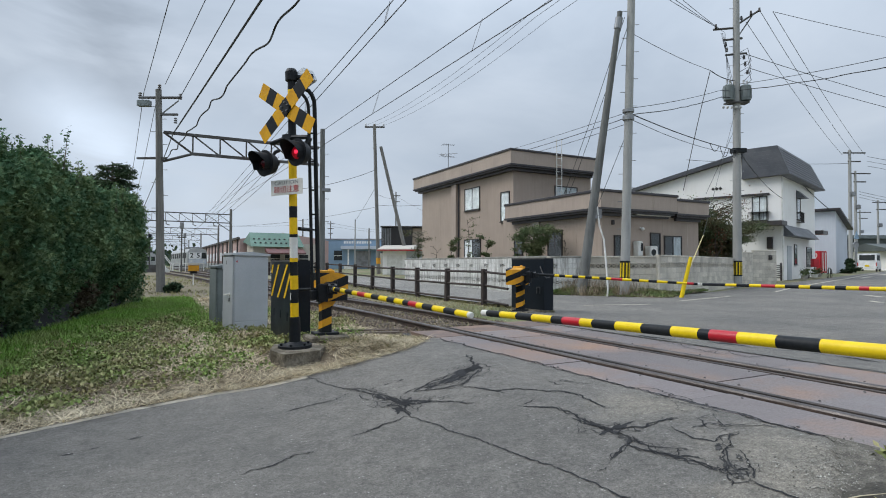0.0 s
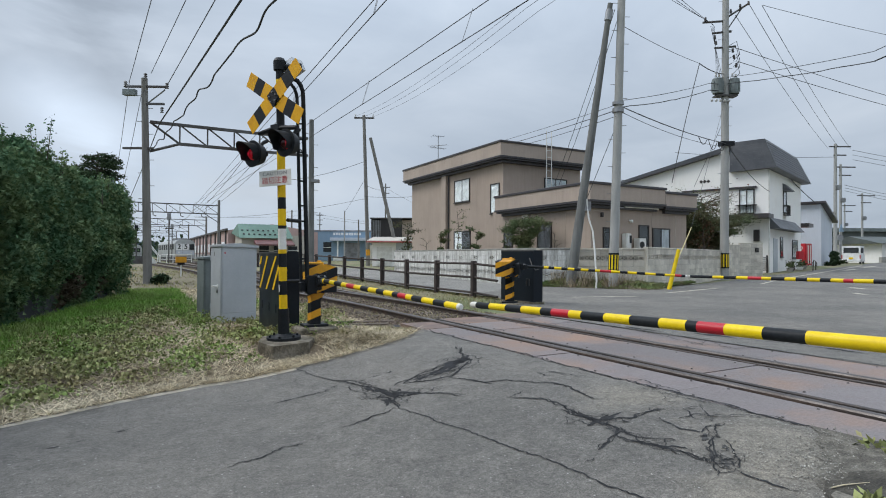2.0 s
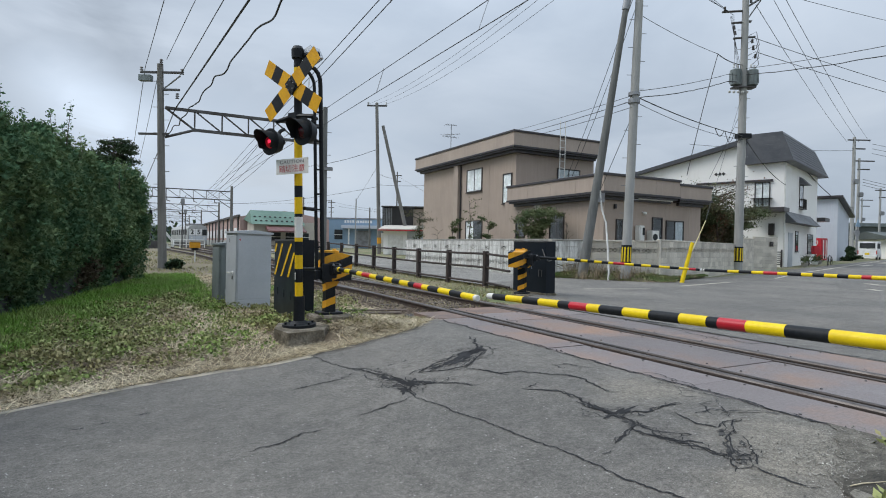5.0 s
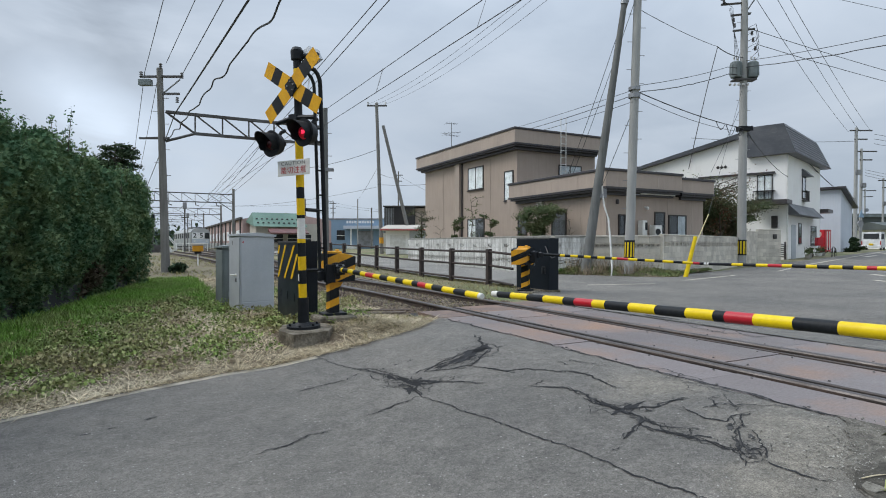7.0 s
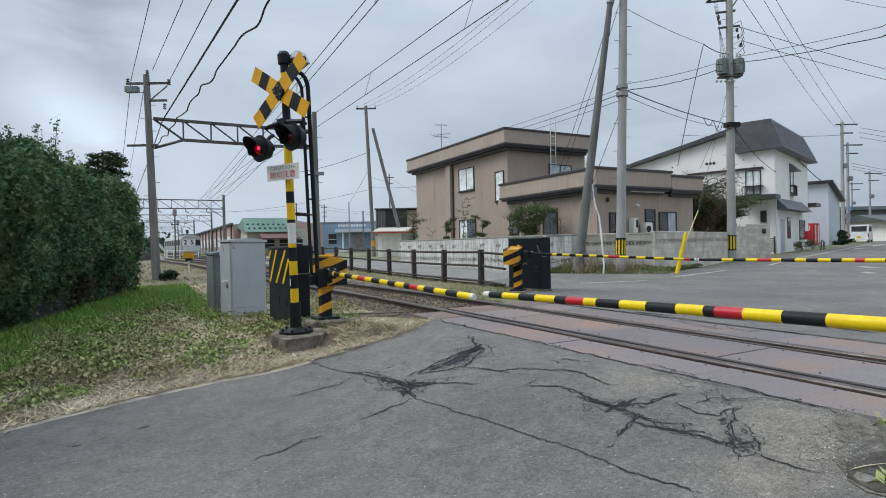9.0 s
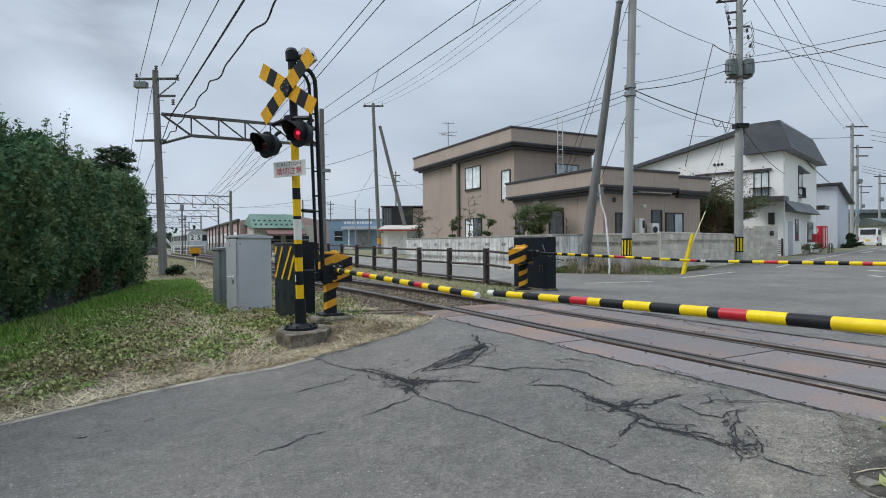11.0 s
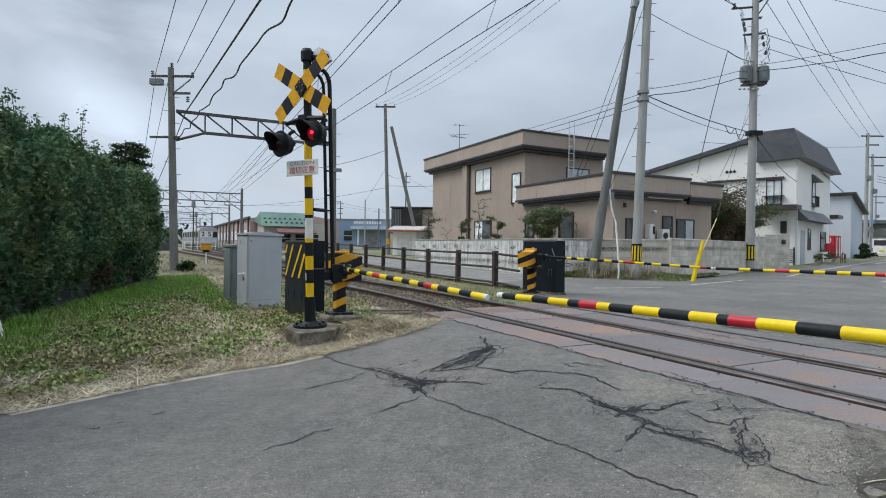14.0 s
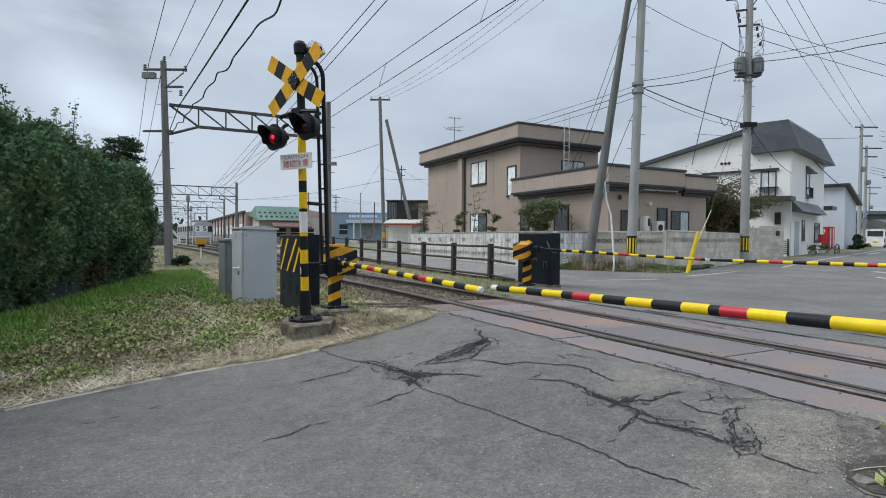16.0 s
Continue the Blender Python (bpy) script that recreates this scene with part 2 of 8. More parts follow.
STEEL_DK = mat("dark_weathered_steel", (0.10, 0.10, 0.10), 0.6, 0.4, var=0.2, other=(0.07, 0.06, 0.055))
BLACK = mat("black_paint", (0.009, 0.011, 0.014), 0.5, var=0.3, scale=3, other=(0.016, 0.018, 0.020), bump=0.08, spec=0.2)
NAVY = mat("black_plastic_panel", (0.006, 0.010, 0.016), 0.4, var=0.2, scale=1.4, other=(0.010, 0.014, 0.019), bump=0.05, spec=0.22)
YELLOW = mat("signal_yellow", (0.76, 0.39, 0.008), 0.5, var=0.08, scale=5, other=(0.66, 0.32, 0.008), bump=0.05, spec=0.25)
ORANGE = mat("faded_machine_yellow", (0.70, 0.34, 0.02), 0.55, var=0.1, scale=5, other=(0.55, 0.26, 0.03), bump=0.06, spec=0.25)
ARM_YEL = mat("arm_yellow", (0.80, 0.58, 0.006), 0.45, var=0.06, scale=6, other=(0.70, 0.49, 0.006), bump=0.03, spec=0.3)
ARM_RED = mat("arm_red", (0.47, 0.010, 0.022), 0.4, var=0.06, scale=6, other=(0.40, 0.009, 0.02), bump=0.03)
WHITE = mat("white_paint", (0.74, 0.74, 0.71), 0.6, var=0.05, scale=3, other=(0.62, 0.61, 0.57))
RED = mat("red_lettering", (0.50, 0.03, 0.03), 0.6, var=0.05)
GREY_TXT = mat("grey_lettering", (0.16, 0.16, 0.16), 0.6, var=0.05)
CAB = mat("grey_cabinet_paint", (0.45, 0.475, 0.50), 0.5, var=0.05, scale=1.2, other=(0.39, 0.415, 0.44), bump=0.04)
CAB_DK = mat("dull_green_grey_paint", (0.19, 0.22, 0.22), 0.6, var=0.08, scale=2, other=(0.14, 0.165, 0.165))
WOOD_DK = mat("brown_fence_paint", (0.026, 0.017, 0.015), 0.7, var=0.2, scale=3, other=(0.05, 0.035, 0.029), spread=0.2)
SIDING = mat("taupe_siding", (0.39, 0.315, 0.26), 0.72, var=0.08, scale=0.5, fine=30, other=(0.325, 0.265, 0.22), stripes=(2, 9.0, 0.5), bump=0.3, streak=0.4)
FASCIA = mat("fascia_panel", (0.40, 0.325, 0.27), 0.65, var=0.08, scale=0.7, other=(0.335, 0.275, 0.23), bump=0.1, streak=0.4)
TRIM_DK = mat("dark_brown_trim", (0.036, 0.033, 0.038), 0.4, var=0.12, scale=2, other=(0.05, 0.043, 0.043), bump=0.05)
STUCCO = mat("white_stucco", (0.82, 0.81, 0.785), 0.9, var=0.06, scale=0.3, fine=60, other=(0.68, 0.66, 0.625), bump=0.3, streak=0.25, band=(0.5, 0.76))
STUCCO_BLUE = mat("pale_blue_siding", (0.52, 0.56, 0.62), 0.75, var=0.05, scale=0.4, other=(0.46, 0.50, 0.56), bump=0.1, streak=0.4, stripes=(2, 5.0, 0.3))
ROOF_DK = mat("dark_slate_roof", (0.050, 0.054, 0.062), 0.36, var=0.15, scale=1.5, other=(0.07, 0.074, 0.082), stripes=(2, 4.5, 1.2), bump=0.5)
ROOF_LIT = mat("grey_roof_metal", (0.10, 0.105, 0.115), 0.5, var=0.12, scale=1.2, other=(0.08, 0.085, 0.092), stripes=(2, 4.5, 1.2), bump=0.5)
ROOF_RED = mat("red_brown_roof", (0.15, 0.055, 0.05), 0.6, var=0.15, scale=1.5, other=(0.10, 0.045, 0.042))
GREEN_ROOF = mat("green_metal_roof", (0.105, 0.19, 0.145), 0.6, var=0.1, scale=0.3, other=(0.08, 0.15, 0.115), bump=0.1)
PINK = mat("pink_wall", (0.47, 0.33, 0.30), 0.85, var=0.08, scale=0.3, other=(0.38, 0.27, 0.25), streak=0.5)
BLUE_WALL = mat("blue_wall", (0.23, 0.335, 0.44), 0.75, var=0.06, scale=0.3, other=(0.2, 0.29, 0.38), streak=0.3)
CREAM = mat("cream_wall", (0.50, 0.46, 0.40), 0.85, var=0.08, scale=0.4, other=(0.42, 0.39, 0.34), streak=0.4)
CLADDING = mat("dark_cladding", (0.022, 0.019, 0.019), 0.55, var=0.15, scale=0.5)
BLOCK_WHITE = mat("whitewashed_block", (0.66, 0.66, 0.63), 0.9, var=0.22, scale=1.1, fine=40, other=(0.27, 0.262, 0.235), bump=0.4, spread=0.10, streak=0.8, band=(0.43, 0.62), placed=True)
BLOCK_GREY = mat("grey_concrete_block", (0.58, 0.54, 0.465), 0.92, var=0.18, scale=1.4, fine=45, other=(0.37, 0.34, 0.29), bump=0.45, spread=0.15, band=(0.46, 0.7), placed=True, streak=0.3)
# joint mortar; also the darker backing that imitates shade in pierced blocks
MORTAR_HOLE_SHADE = mat("mortar", (0.31, 0.295, 0.255), 0.95, var=0.2)
CURTAIN = mat("white_curtain", (0.76, 0.78, 0.79), 0.9, var=0.06, scale=2, fine=12, bump=0.2)
# near-black for unlit depth in rooms, grilles and the hedge core; also dark glass
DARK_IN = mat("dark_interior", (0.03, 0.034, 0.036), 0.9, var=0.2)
ALU = mat("dark_window_frame", (0.045, 0.040, 0.038), 0.45, 0.3, var=0.1)
TRAIN = mat("train_steel", (0.42, 0.43, 0.43), 0.45, 0.4, var=0.06, other=(0.36, 0.37, 0.37))
VEND_RED = mat("vending_red", (0.50, 0.018, 0.03), 0.35, var=0.06)
VAN_WHITE = mat("van_white", (0.84, 0.85, 0.85), 0.3, var=0.03, bump=0.0)
RUBBER = mat("rubber", (0.02, 0.02, 0.02), 0.8)
LAMP_RED = mat("tail_lamp_red", (0.42, 0.02, 0.02), 0.3)
LEAF_HEDGE = mat("conifer_hedge_leaf", (0.085, 0.162, 0.088), 1.0, var=0.15, scale=2.6, island=0.2, other=(0.19, 0.25, 0.118), bump=0.0, band=(0.42, 0.66), spec=0.05)
LEAF_BROWN = mat("withered_hedge_leaf", (0.12, 0.10, 0.07), 0.8, var=0.2, scale=1.3, island=0.5, other=(0.08, 0.08, 0.045), bump=0.0, spec=0.2)
LEAF_DARK = mat("dark_evergreen_leaf", (0.026, 0.05, 0.026), 0.7, var=0.2, island=0.5, other=(0.045, 0.07, 0.03), bump=0.0, spec=0.2)
LEAF_BUSH = mat("garden_leaf", (0.085, 0.125, 0.055), 0.8, var=0.2, island=0.5, other=(0.13, 0.135, 0.065), bump=0.0, spec=0.2)
LEAF_RED = mat("autumn_leaf", (0.13, 0.05, 0.03), 0.7, var=0.2, island=0.5, other=(0.10, 0.07, 0.035), bump=0.0, spec=0.2)
GRASS = mat("green_grass", (0.155, 0.31, 0.05), 0.9, var=0.2, scale=1.4, island=0.5, other=(0.225, 0.285, 0.095), bump=0.0, spec=0.2)
WEED = mat("olive_weed", (0.18, 0.235, 0.08), 0.85, var=0.2, scale=1.2, island=0.5, other=(0.27, 0.235, 0.12), bump=0.0, spec=0.2)
GRASS_DRY = mat("yellowing_grass", (0.21, 0.22, 0.085), 0.85, var=0.2, scale=1.0, island=0.5, other=(0.33, 0.28, 0.14), bump=0.0, spec=0.2)
CREEPER = mat("creeper_leaf", (0.20, 0.295, 0.082), 0.9, var=0.2, scale=1.6, island=0.6, other=(0.30, 0.27, 0.14), bump=0.0, spec=0.2)
STRAW = mat("dry_straw", (0.56, 0.485, 0.345), 0.9, var=0.2, scale=1.6, island=0.7, other=(0.30, 0.245, 0.155), bump=0.0, spec=0.2)
BANK_WEED = mat("bank_weed", (0.165, 0.24, 0.085), 0.9, var=0.2, scale=1.4, island=0.5, other=(0.185, 0.17, 0.085), bump=0.0, spec=0.2)
DRY_STEM = mat("withered_stem", (0.235, 0.18, 0.125), 0.95, var=0.2, scale=1.6, island=0.7, other=(0.38, 0.32, 0.23), bump=0.0, spec=0.2)
LEAF_TREE = mat("dark_garden_needle", (0.075, 0.102, 0.050), 0.85, var=0.2, scale=1.2, island=0.5, other=(0.10, 0.088, 0.048), bump=0.0, spec=0.15)
BARK = mat("bark", (0.10, 0.082, 0.065), 0.92, var=0.3, scale=6, other=(0.06, 0.05, 0.04), bump=0.5)
WIRE = mat("cable", (0.035, 0.036, 0.038), 0.6, var=0.1, bump=0.0)
INSUL = mat("porcelain", (0.55, 0.55, 0.53), 0.3, var=0.05)
LAMP_ON = mat("lit_red_lamp", (0.42, 0.006, 0.022), 0.3, emit=0.16, bump=0.0, var=0.02, other=(0.60, 0.006, 0.022))
LAMP_CORE = mat("lit_red_lamp_core", (1.0, 0.025, 0.08), 0.3, emit=1.3, bump=0.0, var=0.02, other=(1.0, 0.025, 0.08))
LAMP_OFF = mat("dark_red_lens", (0.07, 0.006, 0.012), 0.25, var=0.05, bump=0.0)
DRY_GROUND = mat("dry_yard_ground", (0.165, 0.135, 0.088), 0.95, var=0.4, scale=0.5, fine=16, bump=0.7, other=(0.135, 0.13, 0.065), band=(0.45, 0.65))
SHED_GREEN = mat("dark_grey_green_sheet", (0.085, 0.10, 0.095), 0.7, var=0.1, scale=0.4, other=(0.06, 0.07, 0.068))
HILL = mat("far_hill", (0.10, 0.135, 0.17), 0.95, var=0.1, scale=0.01, fine=0.2, bump=0.0)

GLASS = bpy.data.materials.new("window_glass")
GLASS.use_nodes = True
g_p = GLASS.node_tree.nodes["Principled BSDF"]
g_p.inputs["Base Color"].default_value = (0.9, 0.95, 0.96, 1)
g_p.inputs["Roughness"].default_value, g_p.inputs["Transmission Weight"].default_value, g_p.inputs["IOR"].default_value = 0.03, 1.0, 1.45


# ---- mesh tools ----
def faces_of(res, mi):
    for f in {f for v in res["verts"] for f in v.link_faces}:
        f.material_index = mi


def box(bm, c, s, rz=0.0, mi=0, rx=0.0, ry=0.0):
    m = pose(c[0], c[1], c[2], rx, ry, rz) @ Matrix.Diagonal((s[0], s[1], s[2], 1))
    faces_of(bmesh.ops.create_cube(bm, size=1, matrix=m), mi)
    return bm


def box2(bm, lo, hi, mi=0):
    return box(bm, [(a + b) / 2 for a, b in zip(lo, hi)], [abs(b - a) for a, b in zip(lo, hi)], mi=mi)


def cyl(bm, a, b, r0, r1=None, n=12, mi=0, caps=True):
    a, b = Vector(a), Vector(b)
    r1 = r0 if r1 is None else r1
    m = Matrix.Translation((a + b) / 2) @ (b - a).to_track_quat("Z", "Y").to_matrix().to_4x4()
    faces_of(bmesh.ops.create_cone(bm, cap_ends=caps, segments=n, radius1=r0, radius2=r1, depth=(b - a).length, matrix=m), mi)
    return bm


def ball(bm, c, r, sub=2, mi=0, s=(1, 1, 1)):
    m = Matrix.Translation(c) @ Matrix.Diagonal((*s, 1))
    faces_of(bmesh.ops.create_icosphere(bm, subdivisions=sub, radius=r, matrix=m), mi)
    return bm


def tube(bm, pts, r, n=6, mi=0):
    """A tube along points; r: one radius or one for each point."""
    pts = [Vector(p) for p in pts]
    rs = r if isinstance(r, (list, tuple)) else [r] * len(pts)
    rings = []
    for i, p in enumerate(pts):
        d = (pts[min(i + 1, len(pts) - 1)] - pts[max(i - 1, 0)]).normalized()
        side = d.cross(Vector((0, 0, 1)) if abs(d.z) < 0.95 else Vector((1, 0, 0))).normalized()
        up = side.cross(d)
        rings.append([bm.verts.new(p + rs[i] * (math.cos(t) * side + math.sin(t) * up)) for t in (2 * math.pi * k / n for k in range(n))])
    for a, b in zip(rings, rings[1:]):
        for k in range(n):
            bm.faces.new((a[k], a[(k + 1) % n], b[(k + 1) % n], b[k])).material_index = mi
    for ring in (rings[0], rings[-1]):
        if n > 2:
            bm.faces.new(ring).material_index = mi
    return bm


def prism(bm, poly, axis, a, b, mi=0):
    """A polygon, given in the two other axes in order, drawn out along axis from a to b."""
    def at(p, v):
        q = list(p)
        q.insert(axis, v)
        return bm.verts.new(q)
    lo, hi = [at(p, a) for p in poly], [at(p, b) for p in poly]
    bm.faces.new(lo).material_index = mi
    bm.faces.new(hi).material_index = mi
    for i in range(len(poly)):
        j = (i + 1) % len(poly)
        bm.faces.new((lo[i], lo[j], hi[j], hi[i])).material_index = mi
    return bm


def bevel(bm, w, seg=1):
    bmesh.ops.bevel(bm, geom=[e for e in bm.edges if e.calc_face_angle(0) > 0.6], offset=w, segments=seg, affect="EDGES", clamp_overlap=True)
    return bm


def mesh_of(name, bm, mats, smooth=False):
    bmesh.ops.recalc_face_normals(bm, faces=bm.faces)
    me = bpy.data.meshes.new(name)
    bm.to_mesh(me)
    bm.free()
    for m in mats if isinstance(mats, (list, tuple)) else [mats]:
        me.materials.append(m)
    if smooth:
        me.shade_smooth()
        me.set_sharp_from_angle(angle=radians(40))
    return me


def part(name, bm, mats, parent=None, label="", smooth=False, at=None):
    """Links a bmesh as one mesh object under a thing or under a part."""
    ob = new(name, mesh_of(name, bm, mats, smooth) if isinstance(bm, bmesh.types.BMesh) else bm)
    if parent is not None:
        ob.parent = parent
    if at is not None:
        ob.matrix_basis = at
    if label:
        ob["label"] = label
    return ob


def thing(name, label, category, m=None, group="", kind=""):
    ob = new(name)
    ob.empty_display_size = 0.2
    if m is not None:
        ob.matrix_basis = m
    return tagged(ob, label, category, group, kind)


def B():
    return bmesh.new()


def raw(name, verts, faces, m, smooth=False):
    me = bpy.data.meshes.new(name)
    me.from_pydata(verts, [], faces)
    me.materials.append(m)
    if smooth:
        me.shade_smooth()
    return me


# ---- lie of the land ----
def ease(v, a, b):
    t = min(1.0, max(0.0, (v - a) / (b - a)))
    return t * t * (3 - 2 * t)


def ramp(v, xs, ys):
    return float(np.interp(v, xs, ys))


def lift(x, y):
    return 0.27 * ease(y, 13, 33) + 0.32 * ease(x, 15, 60) * (1 - 0.5 * ease(y, 40, 80))


def road_z(x, y):
    """The road climbs to the rails and falls again behind them."""
    return ramp(x, (1.0, 3.2, 5.8, 8.0), (0.0, 0.2, 0.2, 0.12)) + lift(x, y)


def land_z(x, y):
    """The ground beside the road; it lies under the road's sheet."""
    verge = ramp(x, (-6, 1.0, 3.0, 3.3, 5.7, 6.2, 7.6, 9.0), (0.0, 0.02, 0.07, 0.05, 0.05, 0.1, 0.12, 0.08)) + lift(x, y)
    under = road_z(x, y) - 0.07
    k = max(ease(y, 5.2 + 0.35 * max(0, min(x, 3.5)), 6.3 + 0.35 * max(0, min(x, 3.5))), ease(-y, 1.5, 3.5)) if x < 8 else 0.0
    mound = 0.09 * ease(x, 1.7, 2.1) * (1 - ease(x, 2.3, 3.0)) * ease(y, 5.7, 6.5) * (1 - ease(y, 7.2, 8.0)) - 0.09 * ease(x, 0.2, 1.2) * (1 - ease(x, 2.3, 3.1)) * ease(y, 7.3, 8.3) * (1 - ease(y, 11.5, 14))
    return under * (1 - k) + verge * k + mound


def sheet(name, poly, z_of, m, step=0.5, up=0.0, parent=None, label=""):
    """A flat-lying sheet over a convex-enough polygon, cut into a grid so that it follows the ground."""
    bm = B()
    bm.faces.new([bm.verts.new((x, y, 0)) for x, y in poly])
    for k in (0, 1):
        vals = [p[k] for p in poly]
        v = math.ceil(min(vals) / step) * step
        while v < max(vals):
            co, no = [0, 0, 0], [0, 0, 0]
            co[k], no[k] = v, 1
            bmesh.ops.bisect_plane(bm, geom=bm.verts[:] + bm.edges[:] + bm.faces[:], plane_co=co, plane_no=no)
            v += step if abs(v) < 14 else step * 6
    for vert in bm.verts:
        vert.co.z = z_of(vert.co.x, vert.co.y) + up
    bmesh.ops.recalc_face_normals(bm, faces=bm.faces)
    if sum(f.normal.z for f in bm.faces) < 0:
        bmesh.ops.reverse_faces(bm, faces=bm.faces)
    return part(name, bm, m, parent, label)

# ---- ground, roads, track ----
gx = [-2500, -900, -300, -120, -60, -30, -18, -13] + [v * 0.5 for v in range(-20, 27)] + [15, 17, 20, 24, 30, 36, 42, 48, 54, 60, 75, 100, 150, 300, 900, 2500]
gy = [-2500, -900, -300, -100, -40, -20, -12] + [v * 0.5 for v in range(-16, 40)] + [21, 23, 25, 28, 31, 34, 40, 50, 60, 70, 80, 100, 150, 300, 900, 2500]
verts = [(x, y, land_z(x, y)) for y in gy for x in gx]
faces = [(j * len(gx) + i, j * len(gx) + i + 1, (j + 1) * len(gx) + i + 1, (j + 1) * len(gx) + i) for j in range(len(gy) - 1) for i in range(len(gx) - 1)]
ground = tagged(new("ground", raw("ground", verts, faces, FIELD, True)), "rough grass and bare earth ground", "ground", kind="structure")

near_road = sheet("road_near", [(-40, -14), (0, -0.15), (2.7, 1.0), (3.36, 1.2), (3.36, 6.45), (2.83, 6.0), (2.0, 5.64), (1.46, 5.5), (0.62, 5.34), (-0.1, 5.02), (-0.85, 4.6), (-4, 3.2), (-40, -7)], road_z, ASPHALT)
tagged(near_road, "cracked grey asphalt road leading to the crossing", "road", kind="structure")
far_road = sheet("road_far", [(5.78, -4), (5.78, 7.7), (6.2, 8.3), (6.9, 9.2), (8.1, 11.5), (8.1, 13), (12.0, 15.4), (12.9, 14.65), (13.45, 13.7), (14.2, 12.55), (15.0, 12.4), (16.6, 13.2), (29.1, 17.3), (54.6, 24.6), (90, 37), (90, 27), (54, 16), (20, 3.5), (12, 0), (9, -4)], road_z, ASPHALT)
tagged(far_road, "smooth grey asphalt road beyond the crossing", "road", kind="structure")
side_road = sheet("road_side", [(8.1, 13.004), (8.1, 70), (12.15, 70), (12.0, 15.41)], road_z, ASPHALT_OLD)
tagged(side_road, "narrow worn asphalt lane along the railway", "road", kind="structure")
shoulder = sheet("road_shoulder", [(3.36, 6.46), (3.36, 1.2), (3.4, -6), (3.30, -6), (2.7, 0.99)], road_z, ASPHALT_OLD, up=-0.02)
tagged(shoulder, "broken asphalt shoulder beside the rails", "road", kind="structure")


def strip(name, pts, w, m, up, parent=None):
    """A thin painted line on the road."""
    bm = B()
    rows = []
    for i, p in enumerate(pts):
        a, b = Vector(pts[max(i - 1, 0)]), Vector(pts[min(i + 1, len(pts) - 1)])
        d = (b - a).normalized()
        s = Vector((-d.y, d.x)) * (w[i] if isinstance(w, list) else w) / 2
        rows.append([bm.verts.new((p[0] + k * s.x, p[1] + k * s.y, road_z(p[0] + k * s.x, p[1] + k * s.y) + up)) for k in (1, -1)])
    for (a, b), (c, d) in zip(rows, rows[1:]):
        bm.faces.new((a, b, d, c))
    return part(name, bm, m, parent)


def finer(pts, n=6):
    out = []
    for a, b in zip(pts, pts[1:]):
        out += [(a[0] + (b[0] - a[0]) * k / n, a[1] + (b[1] - a[1]) * k / n) for k in range(n)]
    return out + [pts[-1]]


edge_line = strip("edge_line", finer([(1.47, 5.43), (0.62, 5.265), (-0.1, 4.945), (-0.85, 4.525)]), [0.11 - 0.0030 * k for k in range(19)], LINE, 0.0015)
tagged(edge_line, "worn pale line along the asphalt edge", "road line", kind="structure")
for pts, w in (([(9.82, 10.81), (11.67, 10.32)], 0.12), ([(13.48, 10.92), (17.14, 11.9)], 0.12), ([(21.32, 12.94), (26.75, 15.19), (52, 23.3)], 0.12), ([(21.6, 10.0), (21.0, 9.3)], 0.25), ([(18.5, 8.5), (18.0, 7.95)], 0.2), ([(40, 18.9), (43, 19.7)], 0.3), ([(47, 21.0), (51, 22.0)], 0.3)):
    tagged(strip("road_marking", finer(pts, 8), w, LINE, 0.007), "worn white road marking", "road line", kind="structure")

crack_rng = random.Random(4)
crack_bm = B()


def crack(pts, w, sway=0.06):
    """A tar-dark crack: wide ones are a braid of strands."""
    if w > 0.01:
        for k, f in enumerate((0.75, 0.4)):
            strand(pts, w * f, 1.5 + 3.1 * k, 0.05 + 0.022 * k)
    else:
        strand(pts, w, 1.5, sway)


def strand(pts, w, seed, sway):
    """One crack that wanders between points."""
    path = []
    for a, b in zip(pts, pts[1:]):
        n = max(3, int(math.dist(a, b) / 0.02))
        for k in range(n):
            x, y = a[0] + (b[0] - a[0]) * k / n, a[1] + (b[1] - a[1]) * k / n
            env = 0.25 + 0.75 * math.sin(math.pi * k / n)
            path.append((x + env * (sway * noise.noise((x * 7, y * 7, seed)) + 0.4 * sway * noise.noise((x * 21, y * 21, seed)) + crack_rng.uniform(-0.009, 0.009)), y + env * (sway * noise.noise((x * 7, y * 7, seed + 7)) + 0.4 * sway * noise.noise((x * 21, y * 21, seed + 7)) + crack_rng.uniform(-0.009, 0.009))))
    path.append(pts[-1])
    last = None
    for i, p in enumerate(path):
        a, b = Vector(path[max(i - 1, 0)]), Vector(path[min(i + 1, len(path) - 1)])
        d = (b - a).normalized()
        s = Vector((-d.y, d.x)) * w * crack_rng.uniform(0.35, 1.15) * min(1.0, 0.25 + 0.2 * min(i, len(path) - 1 - i))
        row = [crack_bm.verts.new((p[0] + k * s.x, p[1] + k * s.y, road_z(p[0] + k * s.x, p[1] + k * s.y) + 0.004)) for k in (1, -1)]
        if last:
            crack_bm.faces.new((last[0], last[1], row[1], row[0]))
        last = row


